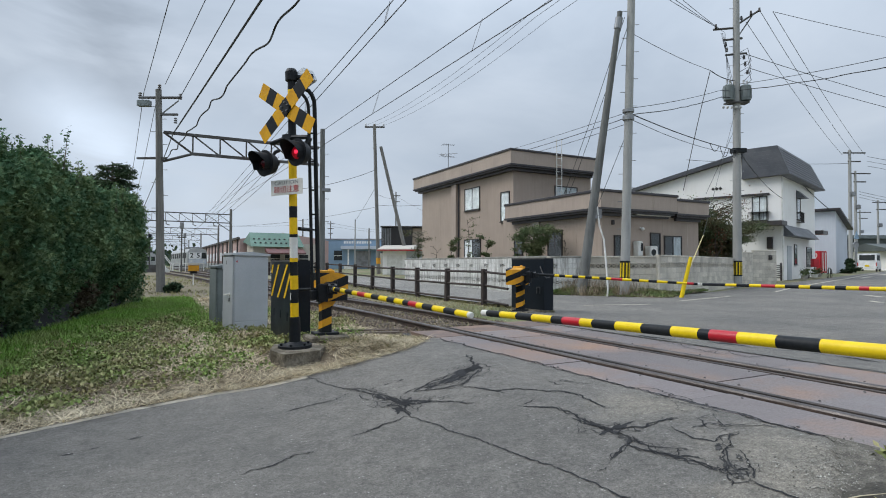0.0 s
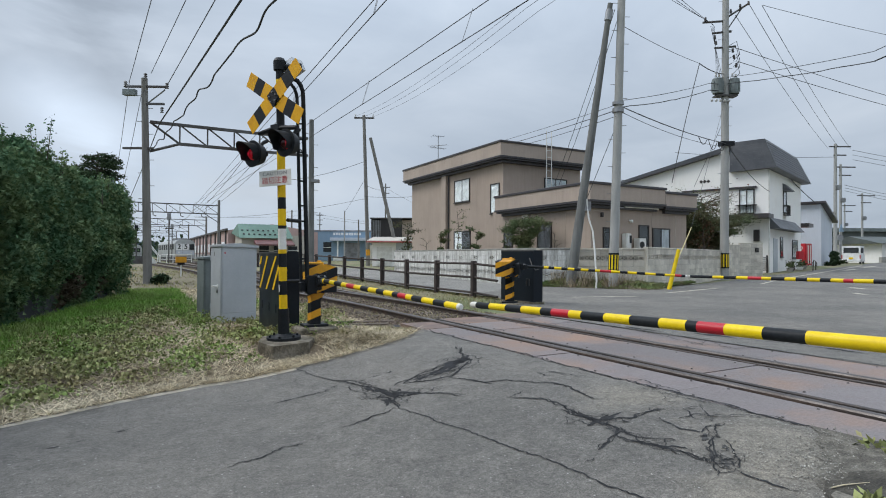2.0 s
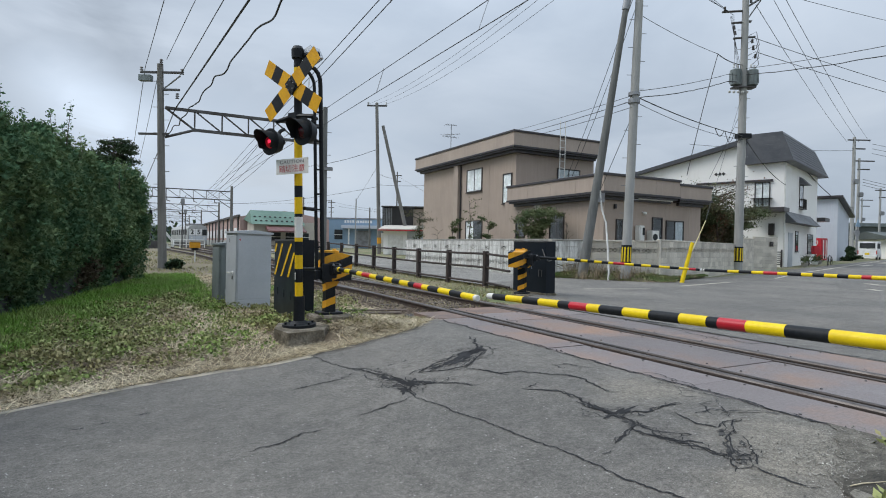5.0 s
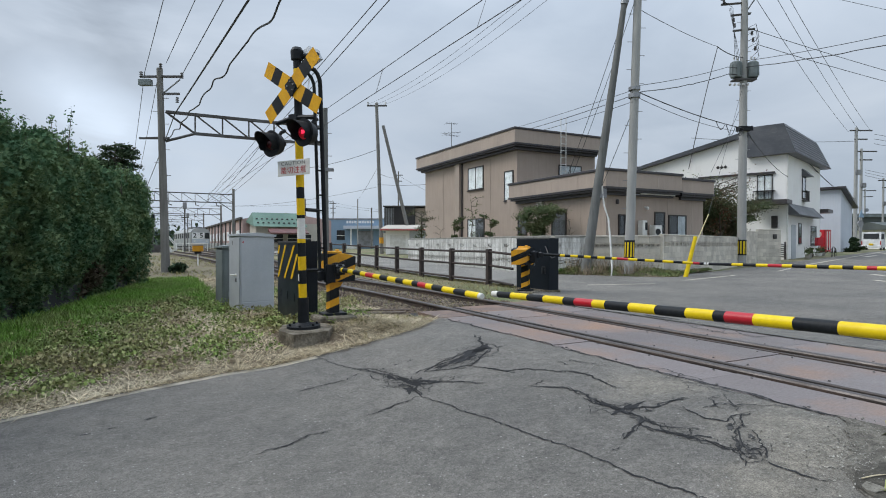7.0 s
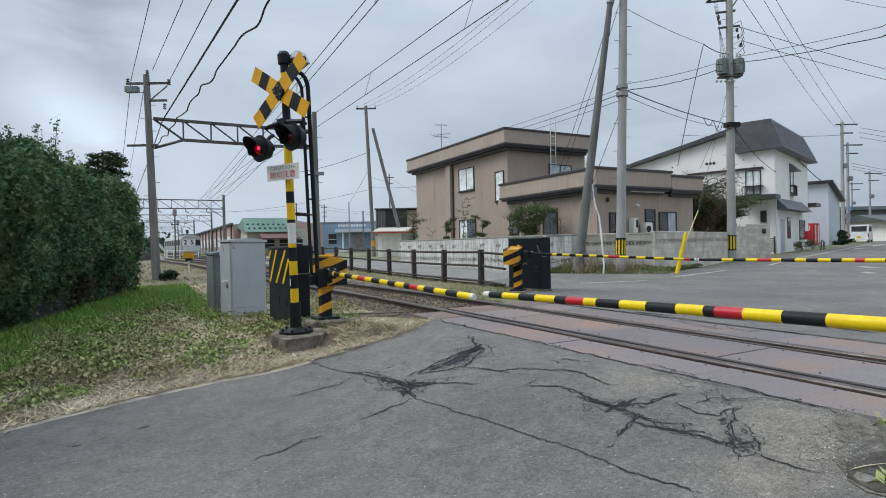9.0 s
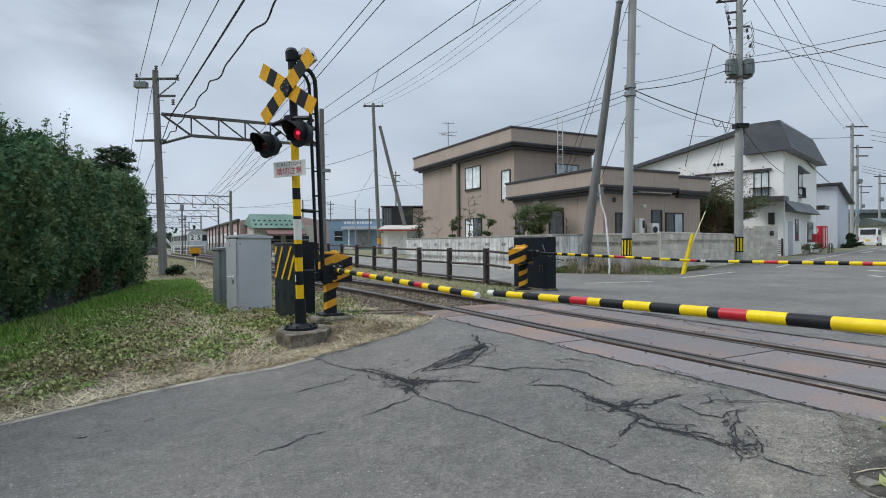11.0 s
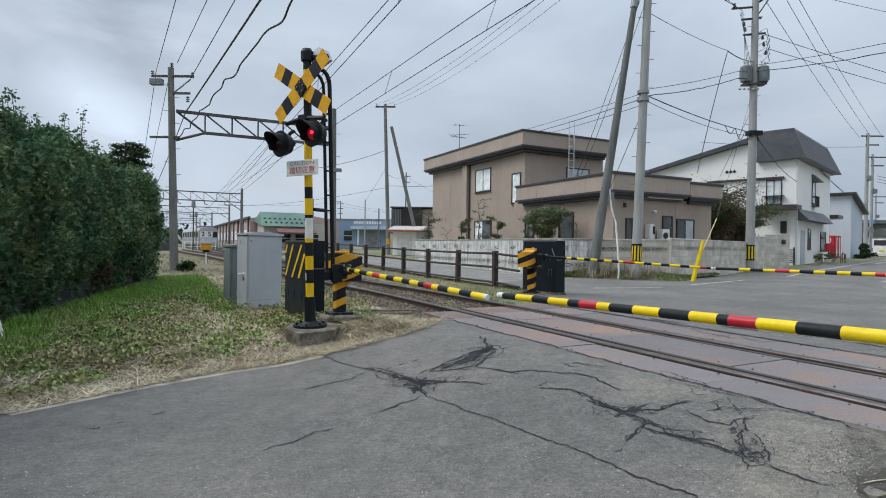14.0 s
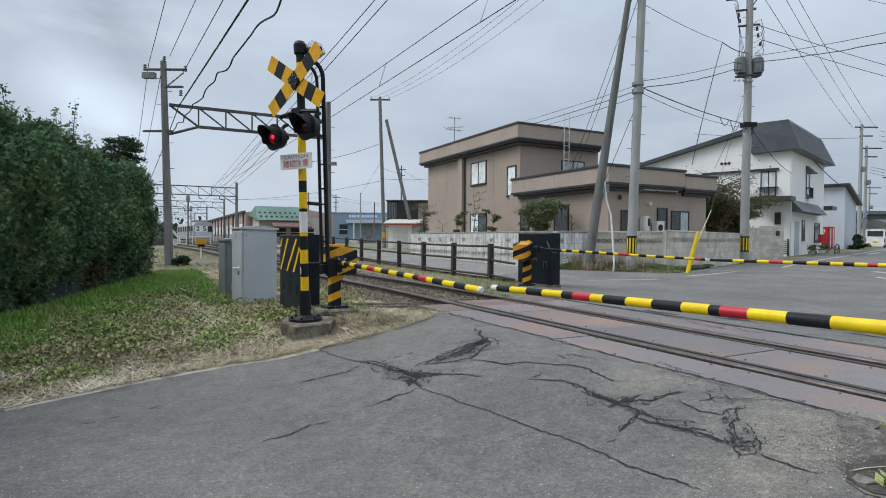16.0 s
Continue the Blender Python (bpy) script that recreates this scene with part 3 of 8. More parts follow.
def blot(cx, cy, long, short, turn, worn=0):
    """A knot where cracks have run together and filled with tar: a ragged flat patch."""
    n, c, d = 30, math.cos(turn), math.sin(turn)
    ring = []
    for k in range(n):
        a = 2 * math.pi * k / n
        g = 0.75 + 0.9 * noise.noise((cx * 9 + math.cos(a) * 1.6, cy * 9 + math.sin(a) * 1.6, 1.0)) + crack_rng.uniform(-0.22, 0.22)
        u, v = long * g * math.cos(a), short * g * math.sin(a)
        x, y = cx + u * c - v * d, cy + u * d + v * c
        ring.append(crack_bm.verts.new((x, y, road_z(x, y) + 0.003)))
    mid = crack_bm.verts.new((cx, cy, road_z(cx, cy) + 0.003))
    for k in range(n):
        crack_bm.faces.new((ring[k], ring[(k + 1) % n], mid)).material_index = worn


def web(cx, cy, rx, ry, n, w=0.0075):
    """A patch of net-like cracking."""
    pts = [(cx + crack_rng.gauss(0, rx / 2), cy + crack_rng.gauss(0, ry / 2)) for _ in range(n)]
    for i, p in enumerate(pts):
        for q in pts[i + 1:]:
            mid, r = ((p[0] + q[0]) / 2, (p[1] + q[1]) / 2), math.dist(p, q) / 2
            if r < 0.13 and all(math.dist(o, mid) >= r * 0.999 for o in pts):
                strand([p, q], w * crack_rng.uniform(0.4, 1.3), 1.5, 0.03)


# long crack, webs of cracks and short dashes in the near road
crack([(1.71, 3.59), (1.77, 3.37), (1.84, 2.98), (1.91, 2.50), (1.96, 2.23), (1.98, 2.03), (1.97, 1.89), (1.99, 1.76), (2.04, 1.65), (2.05, 1.53)], 0.0065, 0.025)
crack([(1.71, 3.59), (1.64, 3.57), (1.53, 3.56), (1.42, 3.52), (1.35, 3.54)], 0.007)
crack([(1.59, 4.72), (1.71, 4.42), (1.80, 4.18), (1.85, 3.88), (1.96, 3.81), (2.12, 3.71), (2.24, 3.54)], 0.012)
crack([(1.72, 4.00), (1.75, 3.79), (1.72, 3.58)], 0.012)
crack([(1.81, 4.08), (1.80, 3.84), (1.75, 3.67)], 0.012)
crack([(2.02, 4.15), (2.21, 4.30), (2.48, 4.45), (2.80, 4.56), (2.93, 4.71), (3.07, 5.12)], 0.014)
crack([(2.93, 4.71), (2.93, 4.42), (3.04, 4.43)], 0.007)
crack([(2.04, 4.16), (2.24, 4.09), (2.41, 4.06), (2.70, 4.31), (2.85, 4.44)], 0.014)
crack([(2.13, 4.20), (2.36, 4.31), (2.51, 4.33), (2.69, 4.47)], 0.012)
crack([(2.39, 4.04), (2.52, 3.73), (2.70, 3.65), (2.79, 3.45), (2.89, 3.32), (2.92, 3.16), (2.86, 3.00), (2.84, 2.83)], 0.011)
crack([(2.99, 3.66), (3.08, 3.62), (3.15, 3.42), (3.18, 3.28)], 0.007)
crack([(2.99, 3.66), (2.98, 3.55), (3.04, 3.49)], 0.007)
crack([(2.41, 3.27), (2.60, 3.31)], 0.007)
crack([(2.42, 3.26), (2.59, 3.05), (2.59, 2.90), (2.55, 2.70), (2.54, 2.53), (2.55, 2.40)], 0.013)
crack([(2.53, 2.83), (2.52, 2.68), (2.59, 2.51), (2.73, 2.42), (2.91, 2.42), (3.00, 2.38)], 0.013)
crack([(2.91, 2.42), (2.96, 2.48)], 0.007)
crack([(2.59, 2.51), (2.55, 2.40), (2.47, 2.29), (2.33, 2.23), (2.23, 2.18)], 0.012)
crack([(2.08, 2.13), (2.16, 2.13)], 0.007)
crack([(2.53, 2.34), (2.53, 2.19), (2.58, 2.12)], 0.009)
crack([(2.45, 2.30), (2.47, 2.14), (2.50, 2.02), (2.53, 1.90), (2.52, 1.80), (2.57, 1.76)], 0.012)
crack([(2.53, 2.19), (2.46, 2.09), (2.56, 1.97), (2.57, 1.87)], 0.010)
crack([(3.08, 2.01), (2.99, 2.03), (2.90, 1.96), (2.82, 1.93), (2.75, 1.90), (2.66, 1.83), (2.57, 1.76), (2.50, 1.70)], 0.005, 0.03)
crack([(2.84, 1.97), (2.74, 1.87), (2.65, 1.80), (2.58, 1.73)], 0.005, 0.04)
crack([(2.83, 1.86), (2.76, 1.78), (2.71, 1.74), (2.64, 1.66), (2.55, 1.62)], 0.006, 0.02)
crack([(2.66, 1.78), (2.62, 1.74), (2.62, 1.69), (2.55, 1.62)], 0.0042, 0.03)
crack([(2.57, 1.76), (2.60, 1.72), (2.66, 1.70), (2.71, 1.74)], 0.0042, 0.03)
crack([(2.57, 1.76), (2.52, 1.68), (2.55, 1.62)], 0.0042, 0.02)
crack([(2.45, 1.66), (2.49, 1.63), (2.55, 1.62)], 0.006, 0.02)
crack([(2.55, 1.62), (2.53, 1.54), (2.54, 1.47), (2.54, 1.40), (2.56, 1.34)], 0.008, 0.02)
crack([(2.52, 1.81), (2.54, 1.77), (2.57, 1.76)], 0.006, 0.02)
crack([(3.43, 1.66), (3.26, 1.54), (3.05, 1.46), (2.88, 1.35), (2.76, 1.34)], 0.010, 0.05)
crack([(3.34, 1.62), (3.2, 1.5), (3.1, 1.46)], 0.006, 0.05)
crack([(2.76, 1.34), (2.70, 1.40), (2.67, 1.44)], 0.004, 0.03)
crack([(2.86, 2.33), (2.82, 2.17), (2.82, 2.01), (3.04, 2.01)], 0.007)
crack([(2.93, 2.23), (3.06, 2.23), (3.12, 2.14), (3.25, 2.04), (3.37, 1.91)], 0.007)
crack([(3.26, 2.56), (3.30, 2.43), (3.32, 2.27)], 0.007)
crack([(3.34, 3.10), (3.49, 2.97), (3.46, 2.81), (3.41, 2.60)], 0.007)
crack([(-0.36, 3.99), (-0.30, 3.98)], 0.007)
crack([(-0.22, 4.04), (-0.19, 4.05)], 0.007)
crack([(-0.02, 4.14), (0.06, 4.17)], 0.007)
crack([(0.52, 3.17), (0.65, 3.23), (0.83, 3.30), (0.99, 3.39)], 0.007)
crack([(1.04, 4.37), (1.18, 4.39), (1.36, 4.41), (1.55, 4.44)], 0.007)
crack([(1.44, 5.48), (1.52, 5.03), (1.59, 4.70), (1.70, 4.59), (1.83, 4.24)], 0.007)
crack([(1.27, 3.48), (1.38, 3.51), (1.53, 3.55)], 0.007)
crack([(0.86, 4.55), (0.90, 4.55)], 0.007)
crack([(5.72, 5.06), (5.54, 4.33), (5.44, 3.84)], 0.007)
crack([(5.64, 3.91), (5.50, 3.57), (5.73, 3.56)], 0.007)
for spot in ((1.72, 4.1, 0.16, 0.4, 30), (1.78, 3.9, 0.16, 0.25, 40), (2.0, 3.85, 0.2, 0.15, 16), (2.3, 4.2, 0.3, 0.12, 30), (2.55, 4.35, 0.3, 0.2, 34), (2.78, 4.6, 0.2, 0.2, 12), (2.58, 2.5, 0.16, 0.2, 26), (2.52, 2.05, 0.10, 0.25, 24), (2.62, 1.75, 0.14, 0.11, 16), (2.85, 1.95, 0.12, 0.12, 8), (3.3, 2.7, 0.12, 0.4, 14), (3.1, 2.2, 0.2, 0.15, 8), (5.6, 3.9, 0.2, 0.5, 14)):
    web(*spot)
for spot in ((2.67, 4.44, 0.2, 0.10, 0.55), (2.45, 4.27, 0.17, 0.06, 0.5), (2.59, 2.51, 0.13, 0.045, 0.1), (2.55, 2.62, 0.10, 0.035, 1.5), (2.64, 1.80, 0.10, 0.03, 0.85, 1), (2.58, 1.70, 0.07, 0.03, 0.7, 1), (2.74, 1.80, 0.05, 0.02, 0.9, 1), (1.82, 3.95, 0.14, 0.05, 1.7), (1.73, 3.80, 0.10, 0.05, 1.2), (1.75, 4.2, 0.13, 0.035, 1.75), (2.80, 4.52, 0.15, 0.09, 0.5), (2.38, 4.29, 0.16, 0.035, 0.6), (2.20, 4.20, 0.10, 0.03, 0.5), (1.86, 3.97, 0.12, 0.06, 0.9), (1.79, 4.10, 0.10, 0.04, 1.6), (1.94, 3.88, 0.09, 0.035, 2.4), (2.50, 3.78, 0.19, 0.018, 1.9), (2.52, 2.35, 0.07, 0.035, 1.3, 1), (2.78, 1.95, 0.06, 0.02, 0.7, 1)):
    blot(*spot)
for spot in ((1.80, 4.52, 0.05, 0.010, 0.45), (1.95, 4.57, 0.06, 0.010, 0.45), (2.10, 4.61, 0.05, 0.010, 0.45), (1.55, 4.51, 0.04, 0.010, 0.45), (-0.33, 3.985, 0.05, 0.009, 0.05), (-0.205, 4.045, 0.035, 0.007, 0.3), (0.02, 4.155, 0.06, 0.009, 0.35), (0.88, 4.55, 0.025, 0.009, 0.1), (1.12, 4.38, 0.06, 0.007, 0.1), (1.32, 4.405, 0.07, 0.008, 0.1), (6.35, 4.4, 0.25, 0.1, 1.7), (6.6, 3.1, 0.2, 0.07, 1.4), (5.95, 5.2, 0.3, 0.06, 1.6), (6.9, 2.2, 0.15, 0.06, 1.2)):
    blot(*spot)
crack([(3.37, 0.4), (3.34, 1.4), (3.38, 2.4), (3.35, 3.4), (3.38, 4.6), (3.35, 5.6), (3.37, 6.3)], 0.016)
crack([(5.80, 1.0), (5.83, 2.4), (5.78, 3.6), (5.83, 4.8), (5.79, 6.2), (5.8, 7.4)], 0.014)
crack([(6.3, 4.2), (6.6, 3.6), (6.55, 2.9)], 0.012)
crack([(6.2, 5.6), (6.7, 5.2), (6.9, 4.7)], 0.008)
cracks = tagged(part("road_cracks", crack_bm, [TAR_AND_GAPS, TAR_WORN]), "net of tar-dark cracks in the asphalt", "crack", kind="stuff")


# broken road corner: crumbled edge, a flat dark patch for a small hole with a slab in it, loose stones and a dry stalk
pit = sheet("road_crumble", [(3.38, 1.74), (3.30, 1.64), (3.16, 1.58), (3.06, 1.50), (2.98, 1.49), (2.92, 1.42), (2.83, 1.41), (2.76, 1.36), (2.70, 1.35), (2.64, 1.29), (2.57, 1.24), (2.52, 1.15), (2.56, 0.98), (3.3, 0.9), (3.4, 1.4)], road_z, CRUMBLE, step=0.1, up=0.005)
tagged(pit, "crumbled grey asphalt at a broken road corner", "road damage", kind="structure")
# soil sheet flush with the road; the hole's depth is only its dark colour
hole = sheet("road_hole", [(2.73, 1.32), (2.76, 1.285), (2.83, 1.28), (2.88, 1.30), (2.98, 1.24), (3.0, 1.0), (2.6, 1.0), (2.54, 1.13), (2.56, 1.20), (2.59, 1.25), (2.65, 1.285)], road_z, PIT, step=0.05, up=0.009)
tagged(hole, "flat patch of dark soil, darkened to stand in for a road hole", "road damage", kind="structure")
slab = B()
prism(slab, [(2.66, 1.245), (2.70, 1.25), (2.74, 1.236), (2.80, 1.205), (2.81, 1.17), (2.74, 1.165), (2.67, 1.155), (2.63, 1.162), (2.575, 1.175), (2.565, 1.20), (2.60, 1.235)], 2, 0.11, 0.160)
tagged(part("broken_slab", bevel(slab, 0.012), SLAB_OLD), "piece of pale broken concrete in a road hole", "concrete slab")
rub_v, rub_f = [], []
rub = np.random.RandomState(31)
for k in range(900):
    u = rub.rand()
    if k < 640:
        x, y = 2.55 + 0.85 * u + rub.normal() * 0.07, 1.27 + 0.36 * u + rub.normal() * 0.07
    else:
        x, y = 2.72 + rub.normal() * 0.2, 1.62 + rub.normal() * 0.12
    sz = 0.0022 + 0.005 * rub.rand() ** 3
    o = len(rub_v)
    q = rub.uniform(0.6, 1.3, 6) * sz
    for d, r in zip(((1, 0, 0), (-1, 0, 0), (0, 1, 0), (0, -1, 0), (0, 0, 0.8), (0, 0, -0.8)), q):
        rub_v.append((x + d[0] * r, y + d[1] * r, road_z(x, y) + 0.007 + d[2] * r))
    rub_f += [(o + a, o + b, o + e) for a, b, e in ((0, 2, 4), (2, 1, 4), (1, 3, 4), (3, 0, 4), (2, 0, 5), (1, 2, 5), (3, 1, 5), (0, 3, 5))]
tagged(new("road_rubble", raw("rubble", rub_v, rub_f, PEBBLE)), "loose pale pebbles at the broken road edge", "rubble", kind="stuff")
fallen = part("dry_stalk", tube(B(), [(2.66, 1.262, 0.166), (2.72, 1.245, 0.172), (2.84, 1.20, 0.176)], [0.003, 0.003, 0.0015], 6), STRAW, smooth=True)
tagged(fallen, "dry pale stalk lying over a road hole", "twig")

# track
RAIL_X = (3.93, 5.06)


def rail_z(y):
    return 0.22 + lift(4.5, y)


def rail(name, xs_of, ys, parent, label=""):
    """A flat-bottomed rail swept along y, with a worn bright head."""
    prof = [(-0.06, -0.14), (0.06, -0.14), (0.06, -0.125), (0.012, -0.11), (0.012, -0.04), (0.033, -0.032), (0.033, -0.016), (0.026, -0.005), (0.012, 0.0), (-0.012, 0.0), (-0.026, -0.005), (-0.033, -0.016), (-0.033, -0.032), (-0.012, -0.04), (-0.012, -0.11), (-0.06, -0.125)]
    bm = B()
    rings = [[bm.verts.new((xs_of(y) + px, y, rail_z(y) + pz)) for px, pz in prof] for y in ys]
    for a, b in zip(rings, rings[1:]):
        for k in range(len(prof)):
            f = bm.faces.new((a[k], a[(k + 1) % len(prof)], b[(k + 1) % len(prof)], b[k]))
            f.material_index = 1 if 6 <= k <= 10 else 0
    return part(name, bm, [RUST, RAIL_TOP], parent, label)


track = thing("railway_track", "single rusty railway track with wooden sleepers", "railway track", kind="structure")
track_ys = [-40, -20] + [v * 1.0 for v in range(-10, 40)] + [45, 50, 60, 80, 120]
for x in RAIL_X:
    rail("rail", lambda y, x=x: x, track_ys, track)
sleeper_me = mesh_of("sleeper", bevel(box(B(), (0, 0, 0), (2.0, 0.2, 0.12)), 0.012), SLEEPER)
tilt = random.Random(9)
for k in range(70):
    y = 7.75 + 0.62 * k
    part("sleeper", sleeper_me, None, track, at=pose(4.5 + tilt.uniform(-0.03, 0.03), y, 0.055 + lift(4.5, y), 0, 0, tilt.uniform(-1.5, 1.5)))


def siding_x(y):
    """The middle of the track that branches off to the left behind the cabinets."""
    return ramp(y, (10, 14, 18, 24, 30, 38, 52, 95, 120), (4.5, 4.3, 3.95, 3.4, 3.0, 2.6, 2.0, 1.0, 0.6))


siding = thing("siding_track", "rusty siding track curving away to the yard", "railway track", kind="structure")
for off in (-0.565, 0.565):
    rail("rail", lambda y, o=off: 4.5 + o + 2.0 * ease(y, 26, 62), [26 + 2 * k for k in range(19)] + [70, 120], siding)
    rail("rail", lambda y, o=off: o + siding_x(y), [10 + 2 * k for k in range(26)] + [66, 72, 80, 92, 120], siding)

# loose stones in the track bed
st_v, st_f, rng = [], [], np.random.RandomState(5)
for k in range(9000):
    y = 7.4 + 30 * rng.rand() ** 1.8
    x = 4.5 + rng.uniform(-1.25, 1.25)
    s = rng.uniform(0.012, 0.035)
    c = np.array((x, y, 0.105 + lift(x, y) + rng.uniform(0, 0.02)))
    o = len(st_v)
    r = rng.uniform(0.6, 1.3, 6) * s
    for d, q in zip(((1, 0, 0), (-1, 0, 0), (0, 1, 0), (0, -1, 0), (0, 0, 0.8), (0, 0, -0.8)), r):
        st_v.append(tuple(c + np.array(d) * q + rng.uniform(-0.2, 0.2, 3) * s))
    st_f += [(o + a, o + b, o + e) for a, b, e in ((0, 2, 4), (2, 1, 4), (1, 3, 4), (3, 0, 4), (2, 0, 5), (1, 2, 5), (3, 1, 5), (0, 3, 5))]
tagged(new("ballast_stones", raw("ballast", st_v, st_f, BALLAST)), "rust-brown track ballast stones", "ballast", kind="stuff")
bed = sheet("track_bed", [(3.3, 7.2), (5.75, 7.8), (5.75, 60), (3.3, 60)], lambda x, y: 0.1 + lift(x, y), SOIL, step=1.0)
tagged(bed, "brown earth and gravel of the track bed", "track bed", kind="structure")

# crossing deck: steel-faced panels between and beside the rails
# near-black sheet below the panels paints the gaps between them dark
box2(under_bm := B(), (3.34, -5.2, 0.06), (5.79, 7.55, 0.13))
tagged(part("deck_bed", under_bm, TAR_AND_GAPS), "near-black sheet under the crossing panels, standing in for gap shade", "track bed", kind="structure")
deck = thing("crossing_deck", "worn brown crossing panels between the rails", "crossing deck", kind="structure")


def panel(x0, x1, y0, y1, m, skew=0.0):
    bm = B()
    z = 0.196
    prism(bm, [(x0 + 0.01, y0 + 0.006), (x1 - 0.01, y0 + 0.006 + skew), (x1 - 0.01, y1 - 0.006 + skew), (x0 + 0.01, y1 - 0.006)], 2, z - 0.05, z + tilt.uniform(-0.002, 0.004))
    bevel(bm, 0.007)
    ob = part("panel", bm, m, deck)
    return ob


bolt_me = mesh_of("bolt", cyl(B(), (0, 0, 0), (0, 0, 0.008), 0.011, 0.008, 6), BOLT)
for x0, x1, top in ((3.36, 3.86, 7.15), (4.11, 4.885, 7.45), (5.14, 5.77, 7.65)):
    y, k = top, 0
    while y > -5:
        length = (0.72, 0.75, 1.48, 1.55, 1.5, 1.55)[min(k, 5)]
        pan = panel(x0, x1, y - length, y, PLATE_RUST if k < 1 else PLATE)
        for u in (0.12, 0.88):
            for v in (0.1, 0.5, 0.9):
                part("bolt", bolt_me, None, pan, at=pose(x0 + (x1 - x0) * u, y - length * v, 0.198))
        y -= length
        k += 1
# dark strips along the rails, coloured as the shadow lines of the flangeways
for x in (3.93 + 0.1, 5.06 - 0.1):
    bm = B()
    box(bm, (x, 1.2, 0.135), (0.03, 12.6, 0.05))
    part("guard_rail", bm, TAR_AND_GAPS, deck, "near-black strip standing in for the shade in the flangeway")

for x in (4.088, 4.908):
    part("edge_angle", bevel(box(B(), (x, 1.2, 0.186), (0.034, 12.4, 0.04)), 0.006), EDGE_STEEL, deck, "dark steel edge angle")

fence = thing("lane_fence", "brown post-and-rail fence between track and lane", "fence")
post_me = mesh_of("post", bevel(box(B(), (0, 0, 0.46), (0.125, 0.125, 0.96)), 0.012), WOOD_DK)
fy = [11.95 + 1.95 * k for k in range(16)]
for y in fy:
    part("post", post_me, None, fence, at=pose(7.6, y, land_z(7.6, y) - 0.03, tilt.uniform(-1, 1), tilt.uniform(-1, 1)))
for a, b in zip([10.9] + fy, fy):
    for h in (0.84, 0.5, 0.12):
        bm = B()
        tube(bm, [(7.6, a, land_z(7.6, a) + h + (-0.05 if a < 11 else 0)), (7.6, b, land_z(7.6, b) + h)], 0.029, 8)
        part("fence_rail", bm, WOOD_DK, fence)


# ---- crossing equipment ----
def stripes(bm, a, b, r0, r1, cuts, mis, n=14):
    """A tapered round bar from a to b whose paint changes at the cuts (fractions)."""
    a, b = Vector(a), Vector(b)
    us = [0.0] + cuts + [1.0]
    q = (b - a).to_track_quat("Z", "Y")
    rings = [[bm.verts.new(a.lerp(b, u) + q @ Vector(((r0 + (r1 - r0) * u) * math.cos(2 * math.pi * k / n), (r0 + (r1 - r0) * u) * math.sin(2 * math.pi * k / n), 0))) for k in range(n)] for u in us]
    for lo, hi, mi in zip(rings, rings[1:], mis):
        for k in range(n):
            bm.faces.new((lo[k], lo[(k + 1) % n], hi[(k + 1) % n], hi[k])).material_index = mi
    for ring, mi in ((rings[0], mis[0]), (rings[-1], mis[-1])):
        bm.faces.new(ring).material_index = mi
    return bm


block_bm = bevel(prism(B(), [(1.31, 6.44), (1.38, 6.02), (1.80, 6.16), (1.95, 6.48), (1.90, 6.92), (1.44, 6.85)], 2, -0.1, 0.18), 0.02, 2)
bmesh.ops.subdivide_edges(block_bm, edges=[e for e in block_bm.edges if e.calc_length() > 0.2], cuts=7, use_grid_fill=True)
bmesh.ops.triangulate(block_bm, faces=block_bm.faces)
for v in block_bm.verts:  # crumbled faces
    n1 = noise.noise(v.co * 9) * 0.016 + noise.noise(v.co * 25) * 0.006
    if v.co.z < 0.175:
        v.co += Vector((v.co.x - 1.67, v.co.y - 6.45, 0)).normalized() * n1
foundation = part("concrete_foundation", block_bm, CONCRETE_MOSSY)
tagged(foundation, "weathered concrete block carrying the crossing signal", "foundation")

signal = thing("crossing_signal", "striped crossing signal with crossbuck and two red lamps", "crossing signal", pose(1.60, 6.49, 0.23, 1.6, -1.7, 0))
bm = B()
cyl(bm, (0, 0, 0), (0, 0, 0.035), 0.19, 0.19, 24)
cyl(bm, (0, 0, 0.035), (0, 0, 0.07), 0.12, 0.075, 20)
for k in range(6):
    a = k * math.pi / 3
    cyl(bm, (0.155 * math.cos(a), 0.155 * math.sin(a), 0.035), (0.155 * math.cos(a), 0.155 * math.sin(a), 0.06), 0.014, n=6)
part("base_plate", bm, BLACK, signal, at=pose(0, 0, -0.05))
POLE_H = 3.03
levels = [(0.30, 0), (0.464, 1), (0.62, 0), (0.778, 1), (0.934, 0), (0.98, 1), (1.215, 2), (1.252, 0), (1.44, 1), (1.57, 0), (1.73, 1), (1.87, 0), (2.26, 1), (2.57, 0), (2.9, 1), (POLE_H, 0)]
bm = stripes(B(), (0, 0, 0.03), (0, 0, POLE_H), 0.047, 0.045, [(z1 - 0.03) / (POLE_H - 0.03) for z1, mi in levels[:-1]], [mi for z1, mi in levels], 16)
part("label_plate", box2(B(), (-0.052, -0.045, 0.5), (-0.048, -0.02, 0.58)), WHITE, signal, "small white label")
part("pole_shoe", cyl(B(), (0, 0, -0.02), (0, 0, 0.305), 0.066, 0.062, 18), BLACK, signal, smooth=True)
part("pole", bm, [BLACK, POLE_YEL, WHITE], signal, "black and yellow striped pole", True)
bm = B()
cyl(bm, (0, 0, 3.0), (0, 0, 3.1), 0.068, 0.072, 18)
cyl(bm, (0, 0, 3.1), (0, 0, 3.14), 0.072, 0.05, 18)
cyl(bm, (0.02, 0.0, 3.04), (0.2, -0.16, 3.04), 0.032, n=10)
